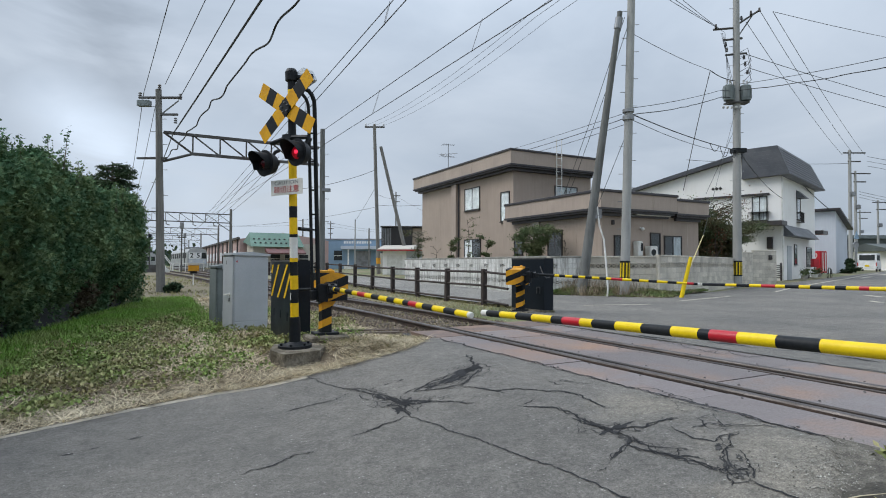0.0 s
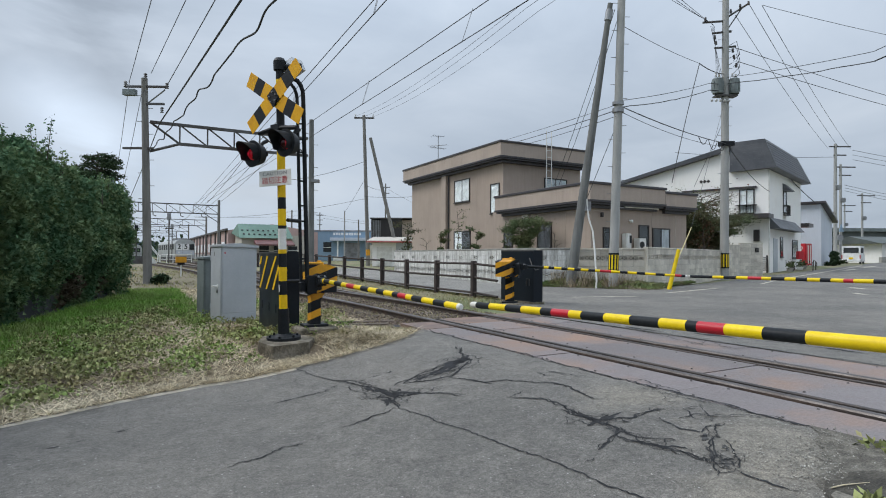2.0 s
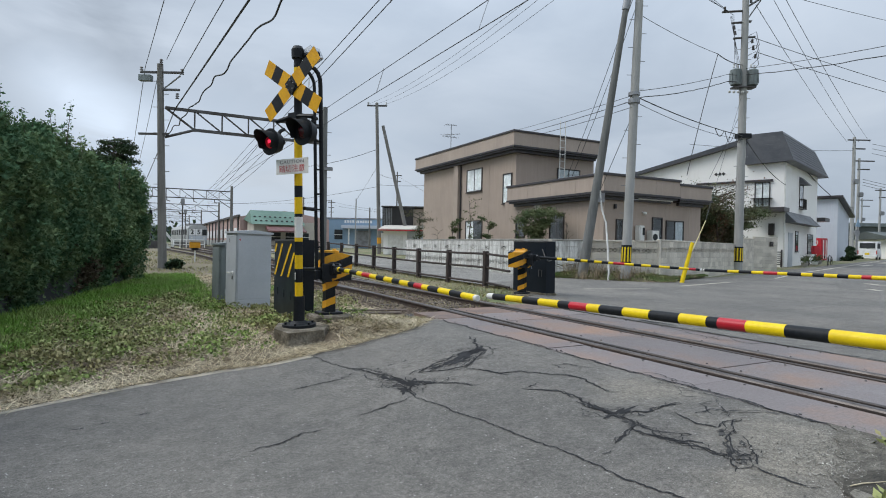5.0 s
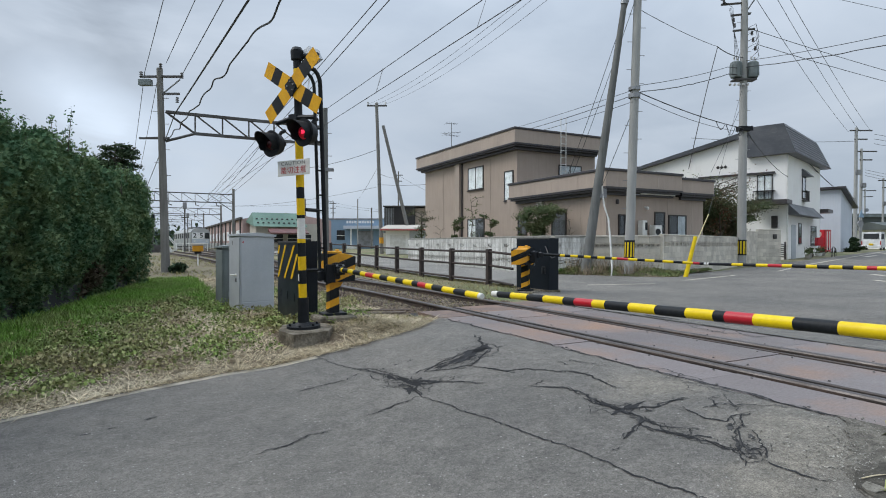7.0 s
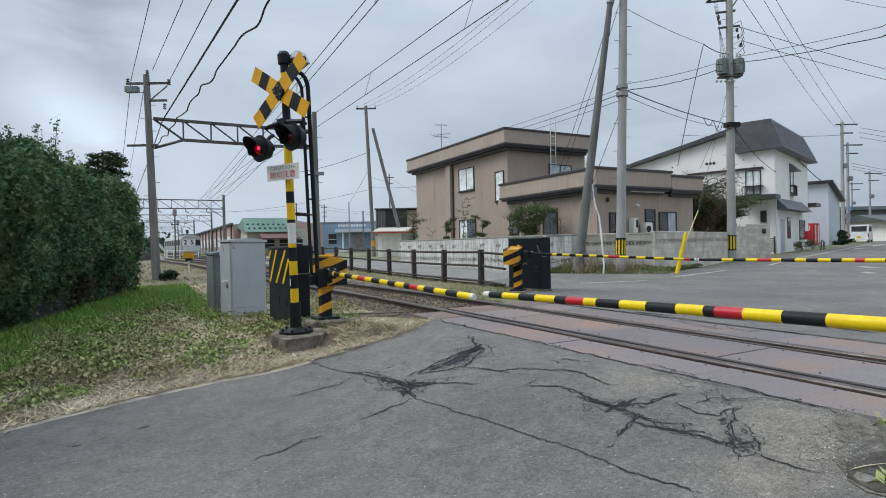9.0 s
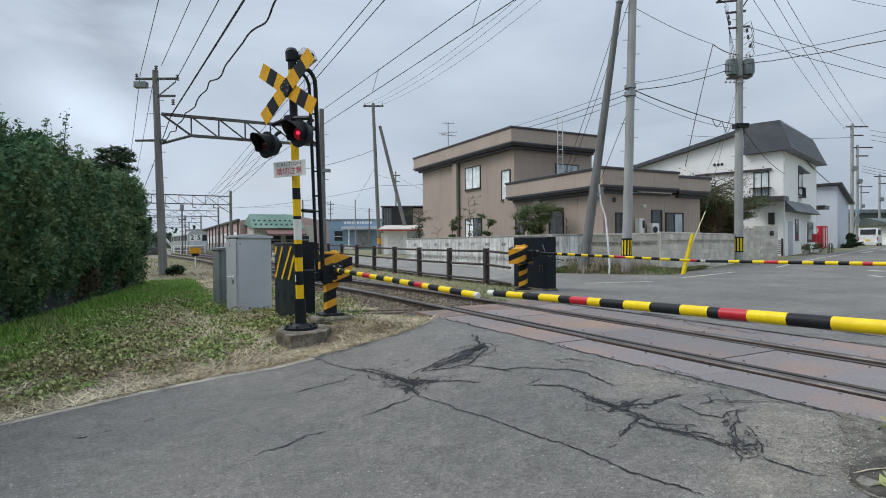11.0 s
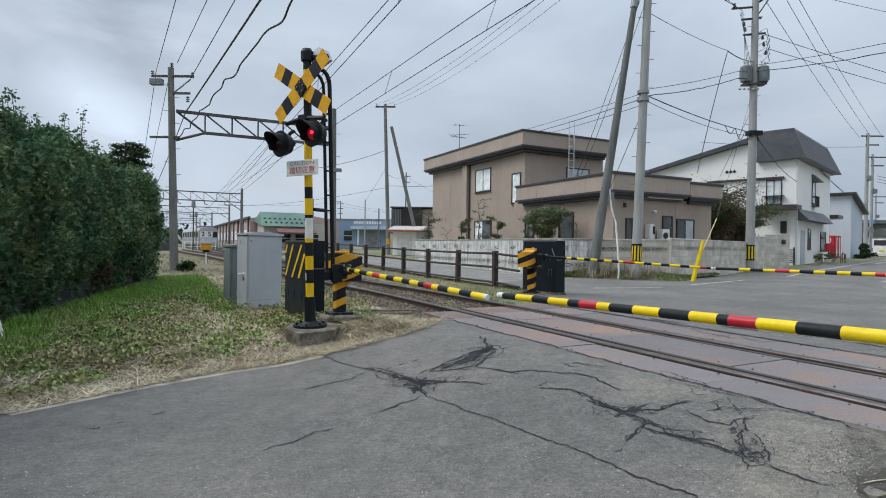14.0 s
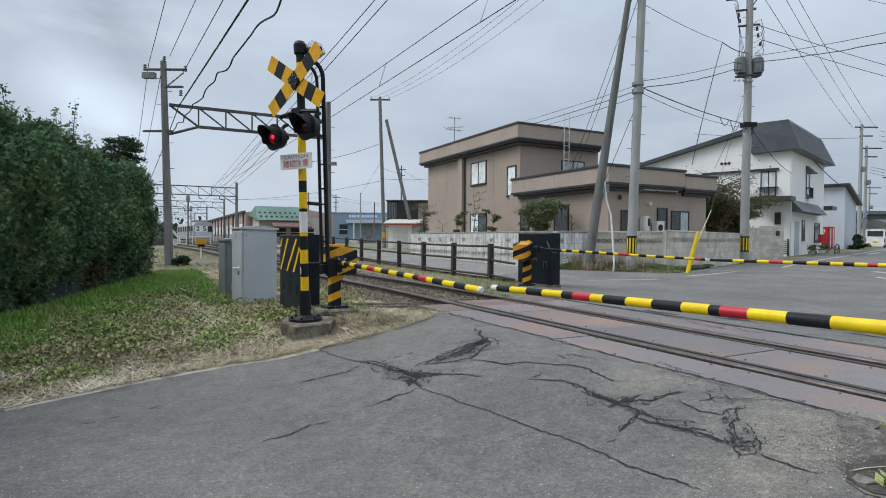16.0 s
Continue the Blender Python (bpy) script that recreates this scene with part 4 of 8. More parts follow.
part("bell_housing", bevel(bm, 0.004), BLACK, signal, "black bell housing on top", True)
# boards face down the road, towards the viewer
FACE = 63.8


def face(x, y, z, roll=0.0):
    """A frame whose x runs along the boards and whose y points to the back, square to the approaching road."""
    return pose(x, y, z, 0, 0, -FACE) @ pose(0, 0, 0, 0, roll, 0)


for roll, back in ((31.5, -0.088), (-35.0, -0.096)):
    bm = B()
    n = 7
    L, W = 1.04, 0.175
    bars = [bm.verts.new((-L / 2 + L * k / n, back + dy, z)) for k in range(n + 1) for dy in (0, 0.005) for z in (-W / 2, W / 2)]
    for k in range(n):
        a, b = bars[4 * k:4 * k + 4], bars[4 * k + 4:4 * k + 8]
        for q in ((a[0], a[1], b[1], b[0]), (a[2], a[3], b[3], b[2]), (a[0], a[2], b[2], b[0]), (a[1], a[3], b[3], b[1])):
            bm.faces.new(q).material_index = 0 if k % 2 else 1
    bm.faces.new((bars[0], bars[1], bars[3], bars[2])).material_index = 1
    bm.faces.new((bars[-4], bars[-3], bars[-1], bars[-2])).material_index = 1
    part("crossbuck_board", bm, [BLACK, YELLOW], signal, "yellow and black crossbuck board", at=face(0.0, 0.0, 2.685, roll))
bm = B()
box(bm, (0, -0.06, 0), (0.12, 0.05, 0.1))
clamp = part("crossbuck_clamp", bm, BLACK, signal, at=face(0.0, 0, 2.685))
part("clamp_plate", bevel(box(B(), (0, -0.101, 0), (0.15, 0.008, 0.12), ry=33), 0.003), BLACK, clamp)
for cx, cz in ((-0.05, 0.01), (0.05, 0.02), (-0.03, -0.05), (0.04, -0.04), (0.0, 0.055)):
    part("clamp_bolt", cyl(B(), (cx, -0.105, cz), (cx, -0.118, cz), 0.009, n=6), STEEL, clamp)
# a square speaker horn behind the upper board
bm = B()
prism(bm, [(-0.085, 0.03), (0.085, 0.03), (0.045, 0.17), (-0.045, 0.17)], 2, -0.075, 0.075)
part("speaker_horn", bevel(bm, 0.008), CAB, signal, "grey square speaker horn", at=face(0.14, -0.03, 3.03) @ pose(0, 0.1, 0, 15, 30, 200))

lamp_balls = []
for name, lx, ly, lz in (("left", -0.28, 0, 2.07), ("right", 0.28, 0, 2.14)):
    at = face(0, 0, lz) @ pose(lx, -0.15, 0) @ Matrix.Scale(0.9, 4)
    lamp = part("lamp_head", cyl(B(), (0, -0.02, 0), (0, 0.10, 0), 0.165, 0.12, 24), BLACK, signal, "black round lamp head", True, at)
    bm = B()
    ringn = 28
    for k in range(ringn):
        a0, a1 = 2 * math.pi * k / ringn, 2 * math.pi * (k + 1) / ringn
        quad = [(r * math.cos(a), y, r * math.sin(a)) for r, a, y in ((0.1, a0, -0.03), (0.1, a1, -0.03), (0.17, a1, -0.03), (0.17, a0, -0.03))]
        bm.faces.new([bm.verts.new(q) for q in quad])
    bmesh.ops.remove_doubles(bm, verts=bm.verts, dist=1e-4)
    part("background_plate", bm, BLACK, lamp)
    bm = B()
    # hood: a sleeve open below
    n, rows = 22, 4
    for r_in, flip in ((0.128, 0), (0.134, 1)):
        grid = []
        for j in range(rows + 1):
            f = j / rows
            row = []
            for k in range(n + 1):
                a = radians(-38 + (256) * k / n)
                reach = 0.05 + 0.18 * f * (0.34 + 0.66 * max(0.0, math.sin(a)) ** 0.8)
                if j == 0:
                    reach = 0.03
                row.append(bm.verts.new((r_in * math.cos(a), -reach, r_in * math.sin(a))))
            grid.append(row)
        for j in range(rows):
            for k in range(n):
                bm.faces.new((grid[j][k], grid[j][k + 1], grid[j + 1][k + 1], grid[j + 1][k]))
    part("hood", bm, BLACK, lamp, "black sun hood", True)
    bm = B()
    bmesh.ops.create_uvsphere(bm, u_segments=32, v_segments=24, radius=0.088)
    for f in bm.faces:
        c = f.calc_center_median()
        front = -c.y / 0.088
        core = c.normalized().dot(Vector((0.45, -0.89, 0.0)))
        f.material_index = 2 if core > 0.955 else (0 if front > -0.05 else 1)
    ballob = part("lamp_lens", bm, [LAMP_ON, LAMP_OFF, LAMP_CORE], lamp, "round red lamp lens", True, at=pose(0, 0.012, 0))
    lamp_balls.append(ballob)
    bm = B()
    tube(bm, [(0, 0.08, 0.08), (0.0, 0.14, 0.16), (0.0, 0.20, 0.19)], 0.024, 8)
    box(bm, (0.1 if lx < 0 else -0.1, 0.09, 0.0), (0.05, 0.05, 0.05))
    part("lamp_bracket", bm, BLACK, lamp)
bm = B()
tube(bm, [(-0.32, -0.04, 0.19), (-0.1, -0.06, 0.21), (0.1, -0.06, 0.21), (0.32, -0.04, 0.19)], 0.026, 8)
box(bm, (0, -0.02, 0.21), (0.13, 0.14, 0.09))
part("cross_arm", bm, BLACK, signal, at=face(0, 0, 2.13))

sign = part("caution_sign", bevel(box(B(), (0, -0.09, 0), (0.55, 0.006, 0.175)), 0.002), WHITE, signal, "small white caution sign", at=face(0, 0, 1.785))


def lettering(body, size, x, z, parent, m, depth, name="lettering", wide=1.0):
    cu = bpy.data.curves.new(name, "FONT")
    cu.body, cu.size, cu.align_x, cu.align_y, cu.extrude = body, size, "CENTER", "CENTER", 0.0006
    cu.materials.append(m)
    ob = new(name, cu)
    ob.parent = parent
    ob.matrix_basis = Matrix.Translation((x, depth, z)) @ pose(0, 0, 0, 90, 0, 0) @ Matrix.Diagonal((wide, 1, 1, 1))
    return ob


lettering("CAUTION", 0.056, 0.0, 0.05, sign, GREY_TXT, -0.0945, wide=1.5).data.space_character = 1.15
lettering("踏切注意", 0.086, 0.0, -0.03, sign, RED, -0.0945, wide=1.3)

# black pipe frame beside the signal that carries its cables
cable_stand = thing("cable_stand", "tall black cable stand of two pipes with rungs", "cable stand", pose(1.905, 6.83, 0.2, 0.6, -1.9, 0))
for k, (px, top, lean) in enumerate(((0.0, 3.03, -0.2), (0.075, 3.08, -0.19))):
    bm = B()
    pts = [(px, 0, 0.5), (px, 0, top - 0.22)] + [(px + lean * (1 - math.cos(a)) * 0.6, -0.02, top - 0.22 + 0.22 * math.sin(a)) for a in (0.4, 0.8, 1.2, 1.57)] + [(px + lean, -0.03, top + 0.01)]
    tube(bm, pts, 0.026 if k else 0.02, 10)
    part("pipe", bm, BLACK, cable_stand, smooth=True)
part("foot_bracket", bevel(box(B(), (0.12, 0.02, 0.56), (0.32, 0.06, 0.12), rz=20), 0.01), BLACK, cable_stand)
for z in (0.9, 1.36, 1.55, 1.85, 2.2, 2.36, 2.55):
    part("rung", tube(B(), [(-0.01, 0, z), (0.1, 0, z)], 0.012, 6), BLACK, cable_stand)
for z in (1.36, 2.27):
    part("stay", tube(B(), [(-0.22, -0.31, z), (0.0, 0, z)], 0.022, 8), BLACK, cable_stand)



def black_screen(m, label, plain, half=0.70):
    t = thing("equipment_screen", label, "equipment screen", m)
    bm = B()
    prism(bm, [(-0.13, -half), (0.13, -half), (0.13, half), (-0.13, half)], 2, 0.0, 1.21 if not plain else 1.12)
    part("shell", bevel(bm, 0.018, 2), NAVY, t, smooth=False)
    for k in range(3):
        part("latch", box(B(), (-0.132, (-0.45 + 0.45 * k) * half / 0.7, 0.42), (0.008, 0.03, 0.12)), BLACK, t)
    part("plinth", box(B(), (0, 0, -0.02), (0.3, half * 2 + 0.04, 0.08)), CONCRETE_MOSSY, t)
    # paler strip along the top front edge, imitating the light it catches
    part("rim", box2(B(), (-0.136, -half, 1.10 if plain else 1.19), (-0.128, half, 1.125 if plain else 1.215)), STEEL_DK, t)
    if plain:
        for y in (0.12, 0.22):
            part("white_mark", box2(B(), (-0.137, y - half, 0.36), (-0.1315, y - half + 0.012, 0.5)), STEEL_DK, t)
        part("white_mark", box2(B(), (-0.137, 0.12 - half, 0.5), (-0.1315, 0.232 - half, 0.51)), STEEL_DK, t)
        part("cable", tube(B(), [(-0.15, 0.1 - half, 0.95), (-0.17, 0.0 - half, 0.8), (-0.12, -0.06 - half, 0.7), (-0.02, -0.05 - half, 0.72)], 0.012, 6), STEEL_DK, t, "grey looping cable")
    if not plain:
        for u0, u1, z0, z1 in ((0.10, 0.0, 1.15, 1.02), (0.52, 0.01, 1.15, 0.66), (1.08, 0.46, 1.15, 0.66), (1.27, 0.90, 1.03, 0.67)):
            w = 0.105
            bm = prism(B(), [(0.70 - u0, z0), (0.70 - u0 - w, z0), (0.70 - u1 - w, z1), (0.70 - u1, z1)], 0, -0.134, -0.1315)
            part("stripe", bm, POLE_YEL, t, "slanted yellow stripe")
    return t


black_screen(pose(1.97, 8.42, -0.02, 0, 0, 0), "black plastic equipment screen with slanted yellow stripes", False)
black_screen(pose(7.60, 9.98, 0.16, 0, 0, 4), "plain black plastic equipment screen beside the gate machine", True, 0.54)


def banded(bm, first, step, m, share=0.5):
    """Cuts a form into slanting bands, painted in turn."""
    nrm = (m.to_3x3().inverted() @ Vector((-0.36, 0.19, 0.91))).normalized()
    for k in range(8):
        for off in (0.0, share * step):
            geom = bm.verts[:] + bm.edges[:] + bm.faces[:]
            bmesh.ops.bisect_plane(bm, geom=geom, plane_co=nrm * (first + step * k + off), plane_no=nrm, dist=1e-5)
    for f in bm.faces:
        u = (f.calc_center_median().dot(nrm) - first) / step
        f.material_index = 0 if u - math.floor(u) < share else 1
    return bm


def gate_machine(m, label, hub=0.66, side=1, dz=0.0, wide=1.0):
    t = thing("gate_machine", label, "gate machine", m)
    bm = B()
    prism(bm, [(-0.065, 0.0), (0.065, 0.0), (0.06, 0.34 + dz), (0.13, 0.46 + dz), (-0.08, 0.46 + dz), (-0.06, 0.34 + dz)], 1, -0.075, 0.075)
    bevel(bm, 0.012)
    part("pedestal", banded(bm, 0.10, 0.2, m, 0.42), [ORANGE, BLACK], t, "black pedestal with yellow bands")
    part("foot_plate", bevel(box(B(), (0, 0, 0.02), (0.3, 0.26, 0.04)), 0.006), BLACK, t)
    bm = B()
    prism(bm, [(side * x * wide, z + dz) for x, z in ((-0.13, 0.47), (-0.02, 0.43), (0.25, 0.44), (0.26, 0.75), (0.12, 0.79), (-0.13, 0.79))], 1, -0.13, 0.19)
    part("housing", banded(bevel(bm, 0.035, 3), -0.05, 0.21, m), [ORANGE, BLACK], t, "yellow gearbox housing with black stripes")
    bm = B()
    box(bm, (0.0, 0.03, 0.80 + dz), (0.2, 0.2, 0.04))
    cyl(bm, (0.06, 0.0, 0.81 + dz), (0.06, 0.0, 0.84 + dz), 0.03, n=10)
    part("lid", bevel(bm, 0.010), ORANGE, t)
    bm = B()
    cyl(bm, (0, -0.13, hub), (0, -0.22, hub), 0.085, n=18)
    box(bm, (0.0, -0.26, hub), (0.13, 0.09, 0.13))
    box(bm, (0, -0.33, hub), (0.085, 0.12, 0.085))
    box(bm, (-0.1, -0.2, hub - 0.05), (0.12, 0.12, 0.22))
    cyl(bm, (0.055, -0.3, hub + 0.05), (0.055, -0.3, hub + 0.10), 0.014, n=8)
    part("arm_hub", bevel(bm, 0.006), BLACK, t, "black steel arm clamp")
    for k in (-1, 1):
        part("hub_bolt", cyl(B(), (0.04 * k, -0.305, hub + 0.05), (0.04 * k, -0.32, hub + 0.05), 0.014, n=6), STEEL, t)
    part("link_rod", tube(B(), [(-0.12, -0.2, hub), (-0.3, -0.08, hub - 0.01), (-0.42, -0.02, hub - 0.01)], 0.018, 8), BLACK, t)
    part("maker_plate", box(B(), (0.2, -0.132, 0.56), (0.05, 0.004, 0.07)), STEEL, t)
    part("footing", bevel(box(B(), (0.0, -0.04, -0.03), (0.5, 0.4, 0.08)), 0.02), CONCRETE_MOSSY, t)
    return t


def arm_paint(length, first, white_tip):
    """Bands of about 0.3 m: black and yellow with a red one now and then, from the hub to the tip."""
    cuts, mis, u, k = [], [], 0.0, first
    pattern = (1, 0, 1, 2, 1, 0, 1, 0, 1, 2, 1, 0, 1, 0)
    while u < length:
        u += 0.29
        mis.append(pattern[k % len(pattern)])
        cuts.append(min(u / length, 1.0))
        k += 1
    cuts[-1] = 1.0
    cuts = cuts[:-1]
    return cuts, mis


def barrier_arm(a, b, r0, r1, cuts, mis, label):
    t = thing("barrier_arm", label, "barrier arm", group="barrier arms")
    bm = stripes(B(), a, b, r0, r1, cuts, mis, 18)
    part("bar", bm, [BLACK, ARM_YEL, ARM_RED, WHITE], t, smooth=True)
    a, b = Vector(a), Vector(b)
    d = (b - a).normalized()
    part("end_cap", bevel(cyl(B(), b - d * 0.01, b + d * 0.025, r1 * 1.04, r1 * 0.9, 16), 0.004), WHITE, t, "white rubber end cap", True)
    bm = B()
    cyl(bm, a - d * 0.12, a + d * 0.05, r0 * 1.15, n=14)
    part("sleeve", bm, STEEL_DK, t)
    return t


gate_machine(pose(2.1, 7.0, 0.24), "yellow and black gate machine holding a lowered arm", 0.595)
gate_machine(pose(6.98, 9.55, 0.17, 0, 0, 35), "yellow and black gate machine beside a black screen", 0.76, -1, 0.12, 1.35)
barrier_arm((2.09, 6.62, 0.837), (2.21, 3.59, 0.76), 0.028, 0.0255, [0.032, 0.095, 0.149, 0.221, 0.272, 0.34, 0.398, 0.461, 0.524, 0.579, 0.639, 0.676, 0.726, 0.763, 0.821, 0.883, 0.94], [1, 0, 1, 0, 1, 2, 1, 0, 1, 0, 1, 0, 2, 1, 0, 1, 0, 1], "lowered yellow and black barrier arm with red bands")
barrier_arm((2.505, -0.31, 0.8475), (2.35, 3.61, 0.77), 0.0315, 0.0235, [0.29, 0.395, 0.439, 0.483, 0.518, 0.533, 0.572, 0.619, 0.665, 0.71, 0.736, 0.775, 0.801, 0.851, 0.895, 0.944, 0.986], [0, 1, 0, 1, 2, 0, 1, 0, 1, 0, 1, 2, 0, 1, 0, 1, 0, 3], "lowered yellow and black barrier arm with red bands")
barrier_arm((7.15, 9.3, 0.945), (8.90, 6.77, 0.80), 0.029, 0.024, [0.141, 0.172, 0.21, 0.257, 0.298, 0.341, 0.383, 0.43, 0.472, 0.502, 0.57, 0.625, 0.67, 0.724, 0.772, 0.832, 0.883, 0.94, 0.975], [0, 1, 0, 1, 0, 1, 0, 1, 0, 1, 2, 1, 0, 1, 0, 1, 0, 1, 2, 0], "lowered yellow and black barrier arm across the far lane")
barrier_arm((8.625, 2.455, 0.845), (8.88, 6.66, 0.80), 0.032, 0.025, [0.3, 0.358, 0.388, 0.428, 0.463, 0.506, 0.546, 0.586, 0.637, 0.675, 0.731, 0.78, 0.836, 0.887, 0.942], [0, 1, 2, 1, 0, 1, 0, 1, 0, 1, 2, 1, 0, 1, 0, 0], "lowered yellow and black barrier arm across the far lane")
gate_machine(pose(2.52, -0.72, 0.19, 0, 0, 180), "yellow and black gate machine at the road edge")
gate_machine(pose(8.6, 2.02, 0.19, 0, 0, 184), "yellow and black gate machine across the road")


def cabinet(lo, hi, m, label, dark):
    t = thing("control_cabinet", label, "control cabinet", pose(lo[0], lo[1], lo[2], 0, 0, 10))
    w, d, h = (b - a for a, b in zip(lo, hi))
    part("body", bevel(box2(B(), (0, 0, 0.05), (w, d, h - 0.05)), 0.012, 2), m, t)
    bm = B()
    prism(bm, [(-0.025, h - 0.06), (w + 0.025, h - 0.075), (w + 0.025, h - 0.04), (w * 0.5, h), (-0.025, h - 0.025)], 1, -0.03, d + 0.02)
    part("roof", bevel(bm, 0.006), m, t)
    part("plinth", box2(B(), (0.02, 0.02, -0.06), (w - 0.02, d - 0.02, 0.05)), CONCRETE, t)
    bm = B()
    box2(bm, (-0.012, 0.02, 0.09), (0.0, d - 0.02, h - 0.09))
    door = part("door", bevel(bm, 0.006), m, t)
    part("front_panel", bevel(box2(B(), (0.02, -0.007, 0.2), (w - 0.02, 0.0, h - 0.09)), 0.004), m, t)
    part("base_panel", bevel(box2(B(), (0.02, -0.007, 0.06), (w - 0.02, 0.0, 0.19)), 0.004), m, t)
    if not dark:
        bm = B()
        cyl(bm, (-0.012, 0.29 * d, 0.66), (-0.022, 0.29 * d, 0.66), 0.028, n=14)
        tube(bm, [(-0.02, 0.29 * d, 0.66), (-0.055, 0.29 * d, 0.66), (-0.055, 0.6 * d, 0.65)], 0.013, 8)
        part("handle", bm, WHITE, door, "pale steel door handle", True)
        part("keyhole", cyl(B(), (-0.012, 0.29 * d, 0.6), (-0.018, 0.29 * d, 0.54), 0.018, n=10), GREY_TXT, door)
        part("mark", box2(B(), (-0.015, 0.6 * d, h - 0.22), (-0.012, 0.65 * d, h - 0.15)), GREY_TXT, door, "small dark mark")
        part("warning_mark", prism(B(), [(0.03, h - 0.17), (0.06, h - 0.15), (0.06, h - 0.19)], 1, -0.011, -0.007), RED, t, "small red triangle")
        for z in (0.25, h - 0.3):
            part("hinge", cyl(B(), (-0.014, d - 0.03, z), (-0.014, d - 0.03, z + 0.09), 0.011, n=8), m, t)
    return t


cabinet((1.415, 10.15, -0.05), (2.02, 10.73, 1.35), CAB, "light grey steel control cabinet on the verge", False)
cabinet((1.25, 11.1, -0.05), (1.68, 11.55, 1.13), CAB_DK, "dull grey-green control cabinet behind a larger one", True)

# ties, a drain cap and boards lying beside the track
tagged(part("loose_board", bevel(box(B(), (2.75, 7.75, 0.13), (1.3, 0.14, 0.05), rz=-12), 0.006), SLEEPER), "weathered loose board beside the rail", "board")
tagged(part("loose_board", bevel(box(B(), (3.1, 8.1, 0.12), (1.1, 0.1, 0.05), rz=-20), 0.006), SLEEPER), "weathered loose board beside the rail", "board")
ring_z = land_z(2.58, 7.25) + 0.05
hoop = [(2.58 + 0.085 * math.cos(a), 7.25 + 0.085 * math.sin(a), ring_z) for a in (2 * math.pi * k / 20 for k in range(21))]
tagged(part("rubber_ring", tube(B(), hoop, 0.03, 8), RUBBER, smooth=True), "dark rubber ring lying in the gravel", "ring")


# ---- houses and walls ----
def window(parent, m, w, h, panes=2, cloth=True, name="window", sill=True):
    """A window in its own frame: x along the wall, y into the wall, z up; the origin at its lower middle, on the wall's face."""
    fr = 0.05
    bm = B()
    for x in (-w / 2 + fr / 2, w / 2 - fr / 2):
        box2(bm, (x - fr / 2, -0.05, 0), (x + fr / 2, 0.04, h))
    for z in (0, h - fr):
        box2(bm, (-w / 2 + fr, -0.05, z), (w / 2 - fr, 0.04, z + fr))
    win = part(name, bm, ALU, parent, "dark aluminium window", at=m)
    step = (w - 2 * fr) / panes
    for k in range(panes):
        x = -w / 2 + fr + step * k
        if k:
            part("mullion", box2(B(), (x - 0.025, -0.03, fr), (x + 0.025, 0.03, h - fr)), ALU, win)
        pane = part("pane", box2(B(), (x + 0.002, -0.036, fr), (x + step - 0.002, -0.030, h - fr)), GLASS, win)
        pane.visible_shadow = False
        if cloth is True or (cloth == k):
            bm, n = B(), 14
            pts = [(x + step * i / n, -0.014 + 0.007 * math.sin(i * 2.2)) for i in range(n + 1)]
            a = [bm.verts.new((px, py, fr)) for px, py in pts]
            b = [bm.verts.new((px, py, h - fr)) for px, py in pts]
            for i in range(n):
                bm.faces.new((a[i], a[i + 1], b[i + 1], b[i]))
            part("curtain", bm, CURTAIN, win, "white drawn curtain")
    if cloth is not True:
        # near-black plate behind the panes imitates an unlit room
        part("reveal", box2(B(), (-w / 2 + fr, -0.006, fr), (w / 2 - fr, -0.003, h - fr)), DARK_IN, win)
    if sill:
        part("sill", box2(B(), (-w / 2 - 0.03, -0.09, -0.04), (w / 2 + 0.03, 0.0, 0.0)), ALU, win)
    return win




def on_west(x, y, z):
    """A pose on a wall that faces -x."""
    return pose(x, y, z, 0, 0, -90)


house = thing("taupe_house", "flat-roofed taupe house with dark brown trim", "house")
# tall block, low block: plan, floor level, wall top
for name, lo, hi in (("tall_wall", (16.0, 22.6, 0.1), (21.0, 32.8, 6.0)), ("low_wall", (15.4, 15.97, 0.1), (20.9, 22.596, 3.3))):
    part(name, box2(B(), lo, hi), SIDING, house, "taupe horizontal siding")


def parapet(name, lo, hi, z0, z1, parent):
    """A fascia band round a flat roof with dark trim above and below."""
    band = part(name, box2(B(), (lo[0], lo[1], z0 + 0.1), (hi[0], hi[1], z1 - 0.07)), FASCIA, parent, "taupe fascia band")
    bm = B()
    box2(bm, (lo[0] - 0.05, lo[1] - 0.05, z1 - 0.07), (hi[0] + 0.05, hi[1] + 0.05, z1 + 0.03))
    part("coping", bevel(bm, 0.012), TRIM_DK, band, "dark brown coping")
    bm = B()
    box2(bm, (lo[0] - 0.03, lo[1] - 0.03, z0 + 0.02), (hi[0] + 0.03, hi[1] + 0.03, z0 + 0.1))
    box2(bm, (lo[0] + 0.05, lo[1] + 0.05, z0 - 0.06), (hi[0] - 0.06, hi[1] - 0.06, z0 + 0.02))
    box2(bm, (lo[0] + 0.24, lo[1] + 0.24, z0 - 0.18), (hi[0] - 0.2, hi[1] - 0.2, z0 - 0.06))
    part("eave_trim", bm, TRIM_DK, band, "dark brown eave trim")
    n = int((hi[1] - lo[1]) / 1.9)
    for k in range(1, n + 1):
        y = lo[1] + (hi[1] - lo[1]) * k / (n + 1)
        part("joint", box2(B(), (lo[0] - 0.006, y - 0.012, z0 + 0.1), (lo[0], y + 0.012, z1 - 0.07)), FASCIA, band)
    return band


